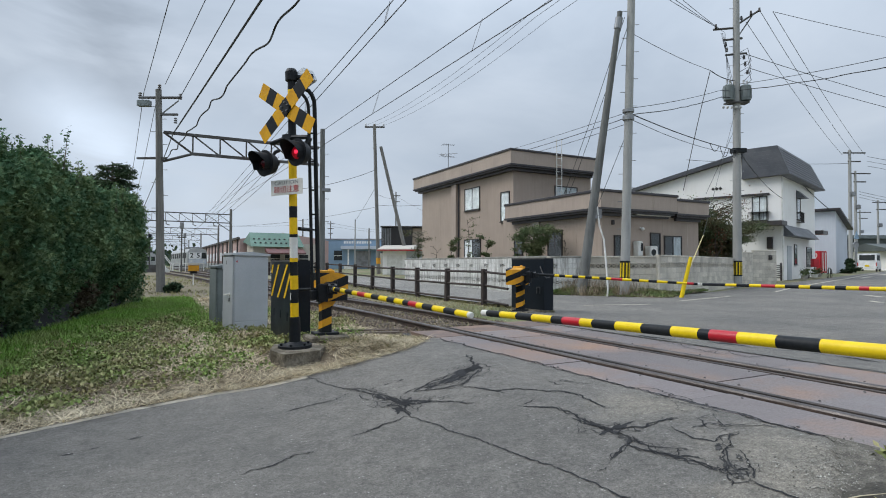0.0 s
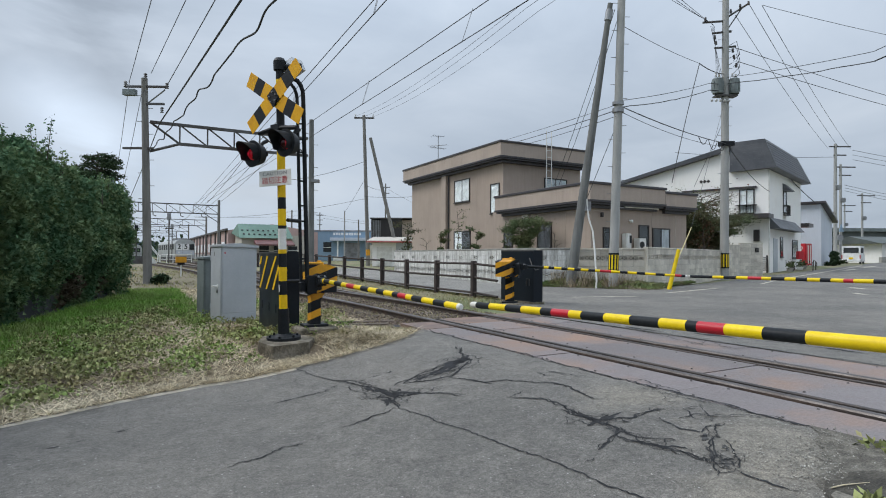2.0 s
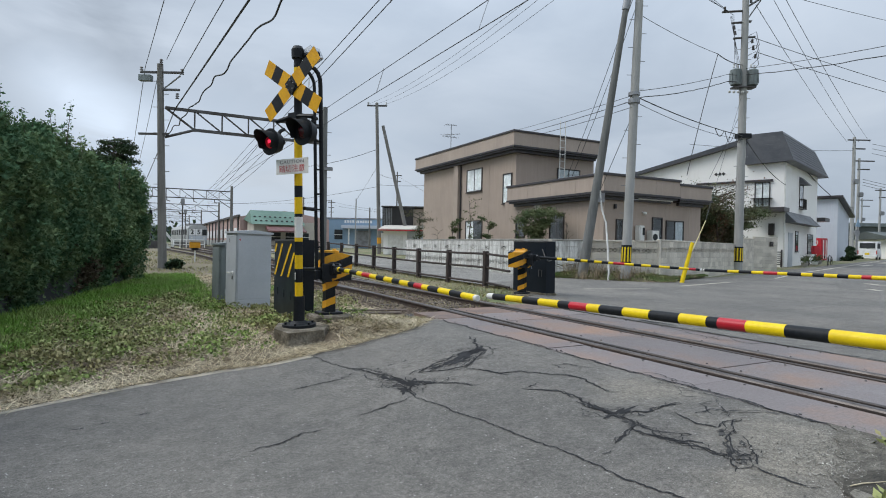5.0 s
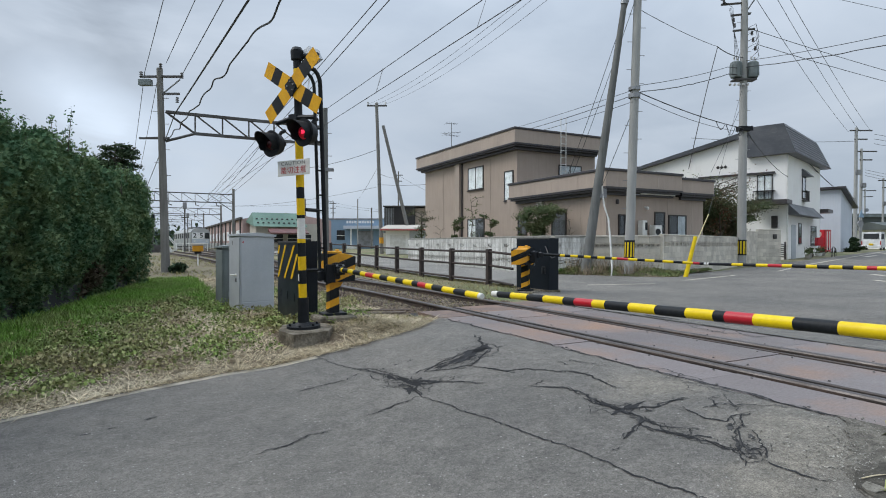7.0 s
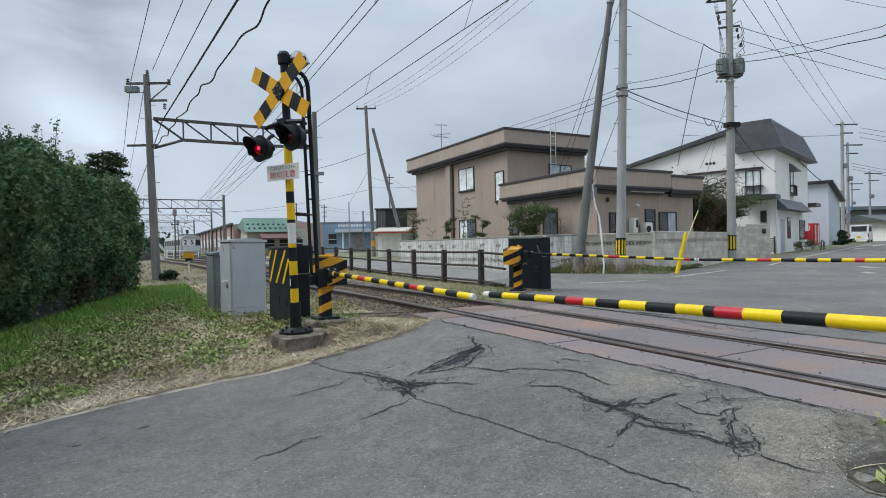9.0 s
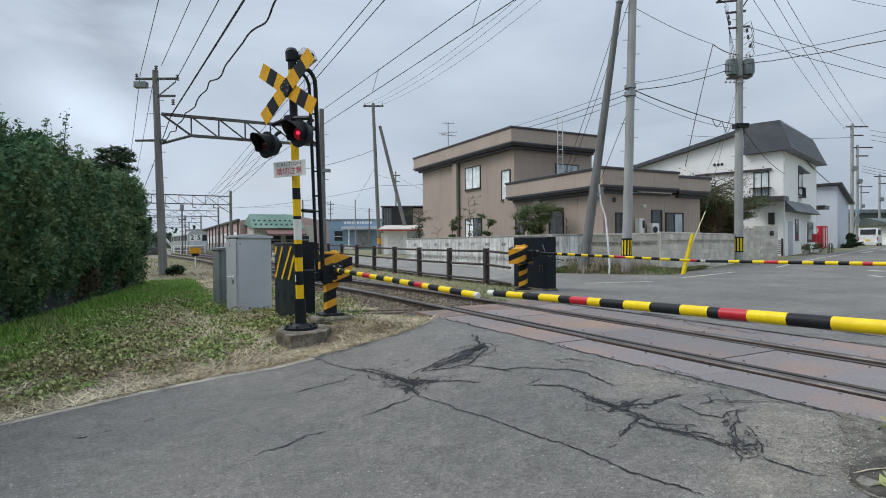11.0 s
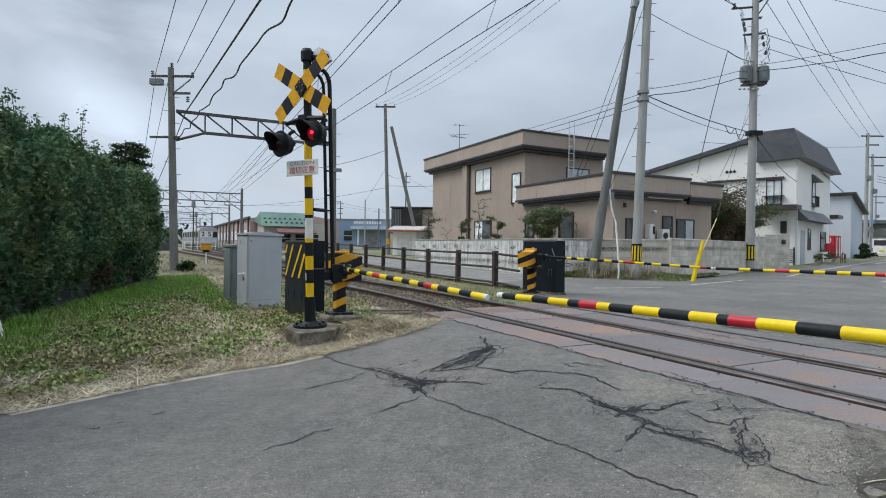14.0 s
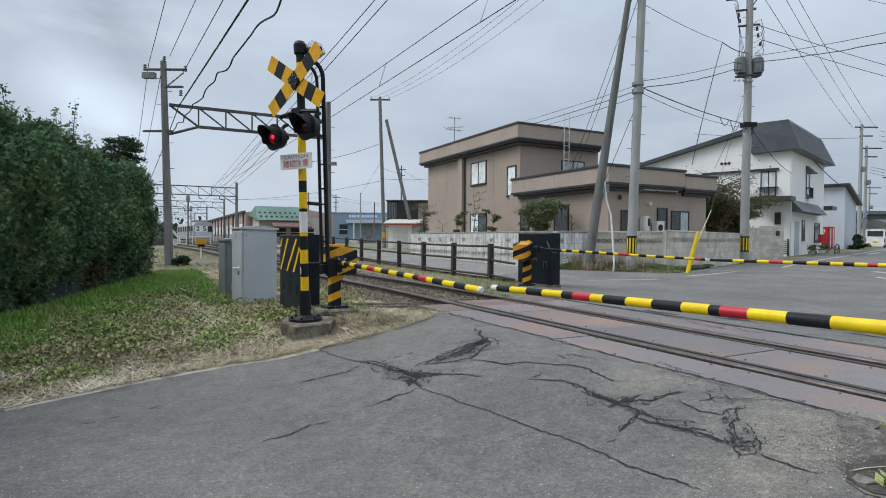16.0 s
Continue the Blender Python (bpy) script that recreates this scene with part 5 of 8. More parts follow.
parapet("tall_parapet", (15.5, 22.1), (21.1, 33.1), 5.92, 6.72, house)
parapet("low_parapet", (15.0, 15.57), (19.1, 21.85), 3.2, 3.95, house)
parapet("rear_parapet", (19.15, 15.6), (21.1, 21.8), 3.15, 3.82, house)
for y, z0, z1 in ((28.2, 0.2, 5.85),):
    bm = B()
    box2(bm, (15.78, y - 0.22, z0), (15.998, y + 0.3, z1))
    part("chimney_duct", bevel(bm, 0.012), FASCIA, house)
    part("downpipe", cyl(B(), (15.94, y - 0.28, z0), (15.94, y - 0.28, z1), 0.035, n=10), TRIM_DK, house, "dark brown downpipe")
for y in (30.3, 25.0):
    part("wall_joint", box2(B(), (15.99, y - 0.012, 0.3), (16.0 - 0.004, y + 0.012, 5.85)), FASCIA, house)
for x in (16.62, 18.75, 20.2):
    part("wall_joint", box2(B(), (x - 0.014, 15.962, 0.3), (x + 0.014, 15.97, 3.1)), JOINT, house)
for x in (16.4, 17.75):
    part("fascia_joint", box2(B(), (x - 0.012, 15.562, 3.3), (x + 0.012, 15.57, 3.88)), JOINT, house)
for y in (17.4, 19.4):
    part("wall_joint", box2(B(), (15.392, y - 0.014, 0.3), (15.4, y + 0.014, 3.1)), JOINT, house)
part("corner_trim", box2(B(), (15.985, 22.585, 0.3), (16.05, 22.66, 5.85)), FASCIA, house)
part("pillar", box2(B(), (15.3, 19.75, 0.2), (15.4, 20.15, 3.15)), CREAM, house)
window(house, on_west(16.0, 26.48, 4.13), 1.62, 1.25, 2, True)
window(house, on_west(16.0, 23.28, 3.31), 0.78, 1.5, 1, True)
window(house, on_west(16.0, 26.45, 0.55), 1.75, 2.0, 2, 0)
window(house, on_west(15.4, 21.3, 1.6), 0.68, 0.9, 1, None)
window(house, on_west(15.4, 18.7, 1.3), 0.95, 1.3, 2, None)
window(house, pose(19.3, 22.6, 4.3), 1.5, 0.9, 2, True)
window(house, pose(16.2, 15.97, 0.4), 0.36, 1.9, 1, None)
window(house, pose(18.27, 15.97, 1.2), 0.58, 1.25, 1, None)
window(house, pose(19.3, 15.97, 0.5), 1.05, 1.85, 2, 1)
part("wall_lamp", bevel(box(B(), (15.93, 15.91, 2.78), (0.1, 0.12, 0.18)), 0.02), TRIM_DK, house)
part("security_camera", ball(cyl(B(), (17.45, 15.97, 2.62), (17.45, 15.86, 2.58), 0.03), (17.45, 15.84, 2.57), 0.07), WHITE, house, "white dome camera")
part("eave_lamp_tube", cyl(B(), (17.0, 15.75, 3.12), (18.9, 15.75, 3.12), 0.03), WHITE, house, "white fluorescent tube")
part("drain_pipe", cyl(B(), (16.75, 15.93, 0.3), (16.75, 15.93, 3.0), 0.03), WHITE, house)
bm = B()
box2(bm, (17.02, 15.68, 1.48), (17.3, 15.95, 2.08))
gas = part("gas_heater", bevel(bm, 0.03, 2), WHITE, house, "white wall-hung boiler")
part("grille", box2(B(), (17.17, 15.66, 1.7), (17.27, 15.68, 2.0)), DARK_IN, gas)
bm = B()
box2(bm, (17.62, 15.6, 1.35), (18.02, 15.9, 1.9))
ac = part("air_conditioner", bevel(bm, 0.02, 2), WHITE, house, "white outdoor air conditioner unit")
part("fan_grille", cyl(B(), (17.78, 15.585, 1.64), (17.78, 15.6, 1.64), 0.13, n=24), DARK_IN, ac)
# roof ladder against the upper storey
for x in (18.2, 18.52):
    part("ladder_rail", tube(B(), [(x, 21.98, 3.9), (x, 21.98, 7.45)], 0.02, 8), WHITE, house, "white roof ladder rail")
for k in range(9):
    part("rung", tube(B(), [(18.2, 21.98, 4.1 + 0.34 * k), (18.52, 21.98, 4.1 + 0.34 * k)], 0.014, 6), WHITE, house)
antenna = thing("tv_antenna", "thin metal television antenna on the roof", "antenna", pose(15.9, 29.1, 6.75))
part("mast", tube(B(), [(0, 0, 0), (0, 0, 1.55)], 0.022, 6), STEEL, antenna)
for z, l, turn in ((1.5, 0.7, 20), (0.95, 1.1, -20), (0.8, 0.9, 35)):
    a = radians(turn - 30)
    bm = B()
    tube(bm, [(-l / 2 * math.cos(a), -l / 2 * math.sin(a), z), (l / 2 * math.cos(a), l / 2 * math.sin(a), z)], 0.015, 5)
    for k in range(6):
        u = -l / 2 + l * k / 5
        c = Vector((u * math.cos(a), u * math.sin(a), z))
        s = Vector((-math.sin(a), math.cos(a), 0)) * (0.32 - 0.03 * k)
        tube(bm, [c - s, c + s], 0.008, 4)
    part("boom", bm, STEEL, antenna)

# block walls: shared meshes for plain and pierced blocks
BL, BH, BT = 0.39, 0.19, 0.12


def block_mesh(m):
    return mesh_of("block", bevel(box(B(), (0, 0, BH / 2), (BL - 0.006, BT, BH - 0.006)), 0.004), m)


def pierced_mesh(m, cross):
    bm = B()
    t = 0.028
    for x in (-BL / 2 + t / 2 + 0.004, BL / 2 - t / 2 - 0.004):
        box(bm, (x, 0, BH / 2), (t, BT, BH - 0.008))
    for z in (t / 2 + 0.004, BH - t / 2 - 0.004):
        box(bm, (0, 0, z), (BL - 2 * t - 0.01, BT, t))
    if cross:
        for s in (-1, 1):
            box(bm, (0, 0, BH / 2), (0.33, BT * 0.8, 0.028), ry=s * 22)
    else:
        for x in (-0.08, 0.08):
            for s in (-1, 1):
                box(bm, (x, 0, BH / 2), (0.17, BT * 0.8, 0.022), ry=s * 40)
    # added plate closes the holes, its darker grey standing in for their shade
    box(bm, (0, BT * 0.38, BH / 2), (BL - 0.03, 0.012, BH - 0.03), mi=1)
    return mesh_of("pierced_block", bm, [m, MORTAR_HOLE_SHADE])


def block_wall(name, label, a, b, base, top, m, courses, pierced, sparse, z_of, cap=None):
    """Courses of blocks between two plan points; base and top at both ends follow z_of; pierced: courses from above."""
    t = thing(name, label, "wall", kind="structure")
    a, b = Vector(a), Vector(b)
    n = max(1, round((b - a).length / BL))
    d = (b - a) / n
    turn = math.degrees(math.atan2(d.y, d.x))
    plain, holed = block_mesh(m), pierced_mesh(m, sparse)
    core = B()
    jit = random.Random(len(name))
    for c in range(courses):
        z = top - 0.06 - BH * (c + 1)
        for k in range(n + (c % 2)):
            u, wide = k + (0.5 if c % 2 == 0 else 0.0), d.length / BL
            if c % 2 and k in (0, n):
                u, wide = (0.25 if k == 0 else n - 0.25), wide * 0.5
            p = a + d * u
            if z < z_of(p.x, p.y) - 0.17:
                continue
            hole = c in pierced and not (sparse and c == pierced[0] and k % 3)
            part("block", holed if hole else plain, None, t, at=pose(p.x, p.y, z, jit.uniform(-0.4, 0.4), 0, turn + jit.uniform(-0.3, 0.3)) @ Matrix.Translation((0, jit.uniform(-0.003, 0.003), 0)) @ Matrix.Diagonal((wide, 1, 1, 1)))
        if c not in pierced:
            mid = (a + b) / 2
            if z > z_of(mid.x, mid.y) - 0.3:
                box(core, (mid.x, mid.y, z + BH / 2), ((b - a).length - 0.06, BT - 0.012, BH + 0.002), rz=turn)
    part("mortar", core, MORTAR_HOLE_SHADE, t)
    n2 = max(1, int((b - a).length / 0.6))
    for k in range(n2):
        p = a + (b - a) * (k + 0.5) / n2
        part("coping", bevel(box(B(), (0, 0, 0), ((b - a).length / n2 - 0.006, 0.16, 0.06)), 0.01), cap or m, t, at=pose(p.x, p.y, top - 0.03, 0, 0, turn))
    return t


WALL_TOP = 1.45
block_wall("wall_lane", "stained whitewashed block wall with pierced courses", (12.4, 27.4), (12.4, 15.45), 0.1, WALL_TOP, BLOCK_WHITE, 7, (1, 4), True, land_z, CONCRETE)
block_wall("wall_corner_white", "stained whitewashed block wall at the lane corner", (12.46, 15.36), (13.55, 14.64), 0.1, WALL_TOP, BLOCK_WHITE, 7, (1, 4), True, land_z, CONCRETE)
block_wall("wall_corner", "grey concrete block wall cut across the corner", (13.56, 14.64), (15.4, 13.42), 0.1, WALL_TOP, BLOCK_GREY, 7, (1,), False, land_z)
block_wall("wall_street", "grey concrete block wall along the street", (15.5, 13.40), (25.3, 17.1), 0.1, 1.5, BLOCK_GREY, 8, (1,), False, land_z)
block_wall("wall_gate", "grey concrete block wall beside a gateway", (25.4, 17.1), (27.41, 17.85), 0.1, 1.80, BLOCK_GREY, 9, (), False, land_z)
block_wall("wall_gate_pier", "grey concrete block pier beside a house gate", (27.48, 17.87), (28.82, 17.49), 0.1, 1.92, BLOCK_GREY, 9, (), False, land_z)
mail = thing("mail_slot_box", "small dark mail box set on a wall pier", "mail box", pose(28.42, 17.51, 1.45, 0, 0, -15.5))
part("body", bevel(box(B(), (0, 0, 0.1), (0.2, 0.06, 0.24)), 0.01), ALU, mail)
part("flap", box(B(), (0, -0.034, 0.15), (0.16, 0.008, 0.05)), STEEL_DK, mail)

# corner posts where the walls meet
for x, y, top, m, turn, label in ((12.42, 15.41, 1.46, BLOCK_GREY, 50, "grey concrete corner post of a wall"), (15.45, 13.40, 1.5, BLOCK_GREY, 22, "grey concrete corner post of a wall"), (25.36, 17.09, 1.83, BLOCK_GREY, 22, "grey concrete corner post of a wall")):
    post = part("wall_post", bevel(box(B(), (0, 0, 0.75), (0.13, 0.13, top + 0.1)), 0.012), m, at=pose(x, y, top - 1.5 - 0.05, 0, 0, turn))
    tagged(post, label, "wall post", kind="structure")

# white house with a mansard front
MU, MV = Vector((0.95, 0.313)), Vector((-0.313, 0.95))
MC = Vector((33.4, 19.9))
M_TURN = math.degrees(math.atan2(MU.y, MU.x))
mansion = thing("white_house", "white stucco house with a dark mansard roof", "house", pose(MC.x, MC.y, 0.25, 0, 0, M_TURN))
ML, MD = 9.3, 9.5
bm = B()
prism(bm, [(0.0, -0.2), (0.0, 6.3), (2.0, 7.55), (MD, 5.95), (MD, -0.2)], 0, 0.0, ML)
part("wall", bm, STUCCO, mansion, "stained white stucco wall")
bm = B()
prism(bm, [(-0.55, 6.25), (0.12, 8.05), (2.05, 8.05), (2.05, 6.2)], 0, -0.35, ML + 0.7)
# the ends lean inwards
for v in bm.verts:
    if v.co.z > 7.5:
        v.co.x += 0.18 if v.co.x < 1 else -1.2
part("mansard_roof", bm, ROOF_DK, mansion, "dark slate mansard roof")
bm = B()
for k in range(9):
    z = 6.3 + 0.19 * k
    y = -0.57 + 0.67 * (z - 6.25) / 1.8
    box2(bm, (-0.25 + 0.018 * k, y - 0.008, z), (ML + 0.5 - 0.127 * k, y + 0.1, z + 0.02))
part("roof_course", bm, ROOF_LIT, mansion, "grey roof course lines")
bm = B()
prism(bm, [(2.05, 7.55), (2.05, 7.85), (MD + 0.5, 6.05), (MD + 0.5, 5.85)], 0, -0.35, ML + 0.4)
part("rear_roof", bm, ROOF_DK, mansion, "dark sloping rear roof")
bm = B()
prism(bm, [(-0.62, 2.66), (0.0, 3.36), (0.0, 2.66)], 0, 0.25, 7.3)
part("canopy_roof", bm, ROOF_LIT, mansion, "grey sloping shop canopy")
bm = B()
box2(bm, (-1.2, -0.3, 3.25), (-0.004, 1.9, 3.5))
part("side_canopy", bm, TRIM_DK, mansion, "brown flat side canopy")
side = Matrix.Rotation(radians(-90), 4, "Z")
window(mansion, Matrix.Translation((0, 1.15, 3.6)) @ side, 0.85, 1.5, 2, True)
bm = B()
for k in range(9):
    box2(bm, (-0.28, 0.6 + 0.135 * k, 3.5), (-0.265, 0.615 + 0.135 * k, 4.1))
box2(bm, (-0.3, 0.58, 4.1), (-0.02, 1.72, 4.13))
box2(bm, (-0.3, 0.58, 3.47), (-0.02, 1.72, 3.5))
part("balcony_rail", bm, ALU, mansion)
window(mansion, pose(4.3, 0, 3.85), 0.95, 1.45, 2, 0)
bm = B()
prism(bm, [(-0.5, 5.25), (0.0, 5.75), (0.0, 5.25)], 0, 3.75, 4.85)
part("window_hood", bm, ROOF_LIT, mansion)
bm = B()
for k in range(7):
    box2(bm, (3.8 + 0.155 * k, -0.25, 3.7), (3.82 + 0.155 * k, -0.22, 4.3))
box2(bm, (3.78, -0.27, 4.3), (4.78, 0, 4.33))
box2(bm, (3.78, -0.27, 3.67), (4.78, 0, 3.71))
part("window_guard", bm, ALU, mansion)
window(mansion, pose(3.3, 0, 0.95), 0.7, 1.3, 1, None)
window(mansion, pose(7.2, 0, 0.85), 1.6, 1.3, 2, None)
bm = B()
box2(bm, (1.2, -0.04, 0.0), (2.2, 0.0, 2.1))
part("door", bm, CAB, mansion, "grey metal door")
for y in (3.6, 6.3):
    bm = B()
    for k in range(3):
        box(bm, (-0.01, y - 0.22 + 0.22 * k, 6.15 - 0.23 * (y - 2)), (0.03, 0.16, 0.16), rx=45)
    part("gable_vent", bm, ALU, mansion, "dark vent ornament")
part("wing_roof", box2(B(), (9.31, -0.5, 3.15), (11.0, 1.0, 3.4)), TRIM_DK, mansion, "dark flat porch roof")
part("shutter_box", box2(B(), (-0.14, 0.6, 5.14), (-0.004, 5.0, 5.26)), TRIM_DK, mansion, "dark brown shutter box")
part("meter_box", box2(B(), (-0.18, 0.45, 1.9), (0.0, 0.75, 2.6)), ALU, mansion)
part("drainpipe", cyl(B(), (0.02, -0.05, 0), (0.02, -0.05, 6.2), 0.04), WHITE, mansion)

# pale house next door
annex = thing("pale_house", "pale blue-grey house with a sloping dark roof edge", "house", pose(50.2, 25.5, 0.45, 0, 0, M_TURN))
bm = B()
prism(bm, [(0.0, -0.2), (0.0, 5.25), (5.4, 4.1), (5.4, -0.2)], 1, 0.0, 11.0)
part("wall", bm, STUCCO_BLUE, annex)
bm = B()
prism(bm, [(-0.4, 5.27), (-0.4, 5.42), (5.9, 4.08), (5.9, 3.9)], 1, -0.4, 11.4)
part("roof", bm, TRIM_DK, annex, "dark red-brown roof edge")
part("entry_canopy", bevel(box2(B(), (-1.3, 3.6, 2.95), (0.0, 7.0, 3.4)), 0.03), TRIM_DK, annex)
# no opening here: a near-black plate paints the doorway's shade
part("door", box2(B(), (-0.05, 1.5, 0), (-0.004, 3.0, 2.05)), DARK_IN, annex, "near-black plate standing in for a shaded open doorway")


# ---- poles and wires ----
def pole(name, label, base, top, r0, r1, m, steps=False, band=None):
    t = thing(name, label, "pole", pose(*base))
    d = Vector(top) - Vector(base)
    part("shaft", cyl(B(), (0, 0, -0.2), d, r0, r1, 20), m, t, smooth=True)
    if steps:
        k, z = 0, 2.2
        while z < d.z - 0.3:
            c = d * (z / d.z)
            s = 1 if k % 2 else -1
            part("step_bolt", tube(B(), [c, c + Vector((0.885 * s, -0.466 * s, 0)) * (r0 + 0.13)], 0.011, 5), STEEL, t)
            z += 0.45
            k += 1
    if band:
        z0, z1 = band
        n = 20
        bm = B()
        rr = r0 + (r1 - r0) * z0 / d.z + 0.012
        for k in range(n):
            a, b = 2 * math.pi * k / n, 2 * math.pi * (k + 1) / n
            vs = [bm.verts.new((d.x * z / d.z + rr * math.cos(q), d.y * z / d.z + rr * math.sin(q), z)) for q, z in ((a, z0), (b, z0), (b, z1), (a, z1))]
            bm.faces.new(vs).material_index = k % 2
        bmesh.ops.remove_doubles(bm, verts=bm.verts, dist=1e-5)
        part("warning_band", bm, [BLACK, ARM_YEL], t, "black and yellow striped band")
        for z in (z0, z1):
            part("band_edge", cyl(B(), (d.x * z / d.z, d.y * z / d.z, z - 0.03), (d.x * z / d.z, d.y * z / d.z, z + 0.03), rr + 0.004, n=20), BLACK, t)
    return t


def insulator(at, parent, big=1.0, m=None):
    bm = B()
    for k in range(3):
        cyl(bm, (at[0], at[1], at[2] + 0.06 * k * big), (at[0], at[1], at[2] + (0.06 * k + 0.035) * big), 0.055 * big, 0.03 * big, 10)
    part("insulator", bm, m or INSUL, parent, smooth=True)


def wire(a, b, r=0.011, sag=0.3, n=18, label="thin dark overhead wire", wobble=0.0, group="overhead wires", name="overhead_wire"):
    a, b = Vector(a), Vector(b)
    rng = random.Random(int(a.x * 100 + b.y * 10))
    pts = []
    for k in range(n + 1):
        u = k / n
        p = a.lerp(b, u) - Vector((0, 0, 4 * sag * u * (1 - u)))
        if wobble and 0 < k < n:
            p += Vector([rng.uniform(-wobble, wobble) for _ in range(3)])
        pts.append(p)
    return tagged(part(name, tube(B(), pts, r, 5), WIRE, smooth=True), label, "wire", group)


p1 = pole("utility_pole", "tall grey concrete utility pole with a striped warning band", (13.88, 13.37, 0.12), (14.18, 13.21, 11.6), 0.155, 0.115, POLE_CON, True, (0.59, 1.13))
for z, h in ((5.9, 0.14), (6.15, 0.1)):
    part("collar", cyl(B(), (0.15, -0.08, z - 0.12), (0.15, -0.08, z - 0.12 + h), 0.185, n=18), STEEL, p1, "steel collar")
strut_pole = pole("strut_pole", "leaning dark concrete strut pole beside a utility pole", (13.10, 14.60, 0.1), (13.79, 13.40, 9.5), 0.175, 0.085, POLE_GREY)
part("top_clamp", cyl(B(), (0.65, -1.13, 8.85), (0.68, -1.18, 9.2), 0.12, n=14), STEEL, strut_pole)
part("bracket", box(B(), (0.37, -0.47, 2.75), (0.24, 0.2, 0.3), rz=-35), STEEL, strut_pole)
conduit = part("cable_conduit", tube(B(), [(13.39, 14.07, 3.09), (13.43, 14.07, 2.78), (13.43, 14.02, 2.46), (13.44, 13.94, 2.25), (13.47, 13.86, 2.0), (13.46, 13.76, 1.33), (13.39, 13.6, 0.38), (13.38, 13.62, 0.08)], 0.03, 8), WHITE, smooth=True)
tagged(conduit, "white bent cable conduit beside a leaning pole", "conduit")
guy_cover = thing("guy_wire_cover", "slanting yellow plastic guy wire cover", "guy wire cover", pose(15.11, 12.17, 0.1))
bm = B()
tube(bm, [(0, 0, 0), (0.30, -0.13, 1.3)], [0.07, 0.055], 10)
part("cover", bm, ARM_YEL, guy_cover, smooth=True)
wire((17.03, 12.8, 2.18), (24.2, 16.5, 8.2), 0.007, 0.0, label="straight guy wire anchored in the verge")
thin = tagged(part("guy_guard", tube(B(), [(15.2, 12.2, 0.45), (15.44, 12.3, 0.66), (17.03, 12.8, 2.18)], 0.014, 8), GUARD_YEL, smooth=True), "thin pale yellow guy wire guard", "guy wire cover")

p2 = pole("transformer_pole", "concrete utility pole with two grey transformers", (24.32, 16.55, 0.18), (24.4, 16.5, 13.6), 0.2, 0.14, POLE_CON, True, (0.5, 1.15))
R_ = Vector((0.885, -0.466, 0))
F_ = Vector((0.466, 0.885, 0))


def on_p2(u, w, z):
    return Vector((0.05, -0.03, z)) + R_ * u + F_ * w


for u in (-0.42, 0.36):
    bm = B()
    c = on_p2(u, -0.12, 8.62)
    cyl(bm, c, c + Vector((0, 0, 0.66)), 0.22, 0.24, 20)
    cyl(bm, c + Vector((0, 0, 0.66)), c + Vector((0, 0, 0.74)), 0.25, 0.16, 20)
    tr = part("transformer", bevel(bm, 0.01), CAB_DK, p2, "grey transformer can", True)
    for k in range(8):
        a = k * math.pi / 4
        part("fin", box(B(), c + Vector((0.24 * math.cos(a), 0.24 * math.sin(a), 0.33)), (0.05, 0.015, 0.5), rz=math.degrees(a)), CAB_DK, tr)
    for k in (-1, 1):
        q = c + Vector((0.12 * k, 0, 0.8))
        insulator(q, tr, 1.0)
part("transformer_rack", box(B(), on_p2(0, 0.0, 8.54), (1.0, 0.45, 0.07), rz=-28), STEEL_DK, p2)
for k in range(5):
    c = on_p2(-0.75 + 0.2 * k, -0.25, 8.27)
    part("arrester", ball(B(), c, 0.07, 1), INSUL, p2)
for z, u0, u1 in ((12.3, 0.0, 1.15), (12.1, -1.05, 0.1), (11.6, -0.6, 0.3), (10.9, -0.5, 0.5)):
    part("cross_arm", tube(B(), [on_p2(u0, 0, z - 0.1), on_p2(u1, 0, z + (0.65 if u1 > 1 else 0))], 0.05, 6), STEEL_DK, p2)
part("arm_brace", tube(B(), [on_p2(0.05, 0, 11.6), on_p2(0.8, 0, 12.7)], 0.03, 6), STEEL_DK, p2)
for u, z in ((1.1, 12.85), (0.7, 12.7), (0.25, 12.45), (-0.95, 12.05), (-0.5, 11.2), (-0.45, 10.95), (0.35, 10.6), (0.4, 10.3), (0.5, 9.9)):
    c = on_p2(u, -0.05, z)
    part("insulator", cyl(B(), c, c + Vector((0, 0, 0.18)), 0.06, 0.04, 8), STEEL_DK, p2)
part("junction_box", box(B(), on_p2(0.0, -0.1, 6.28), (0.62, 0.35, 0.2), rz=-28), BLACK, p2, "black cable junction box")
for k in range(4):
    wire(Vector((24.32, 16.55, 0.18)) + on_p2(-0.55 - 0.06 * k, -0.1, 11.8), Vector((24.32, 16.55, 0.18)) + on_p2(-0.5 + 0.1 * k, -0.2, 9.2), 0.009, 0.0, 4)
for k in range(4):
    a = Vector((24.32, 16.55, 0.18)) + on_p2(0.15, -0.1, 10.9 - 0.3 * k)
    tagged(part("overhead_wire", tube(B(), [a, a + R_ * 0.35 + Vector((0, 0, 0.2)), a + R_ * 0.5 + Vector((0, 0, -0.4)), a + R_ * 0.2 + Vector((0, 0, -0.7))], 0.014, 5), WIRE, smooth=True), "looping black jumper cable", "wire", "overhead wires")

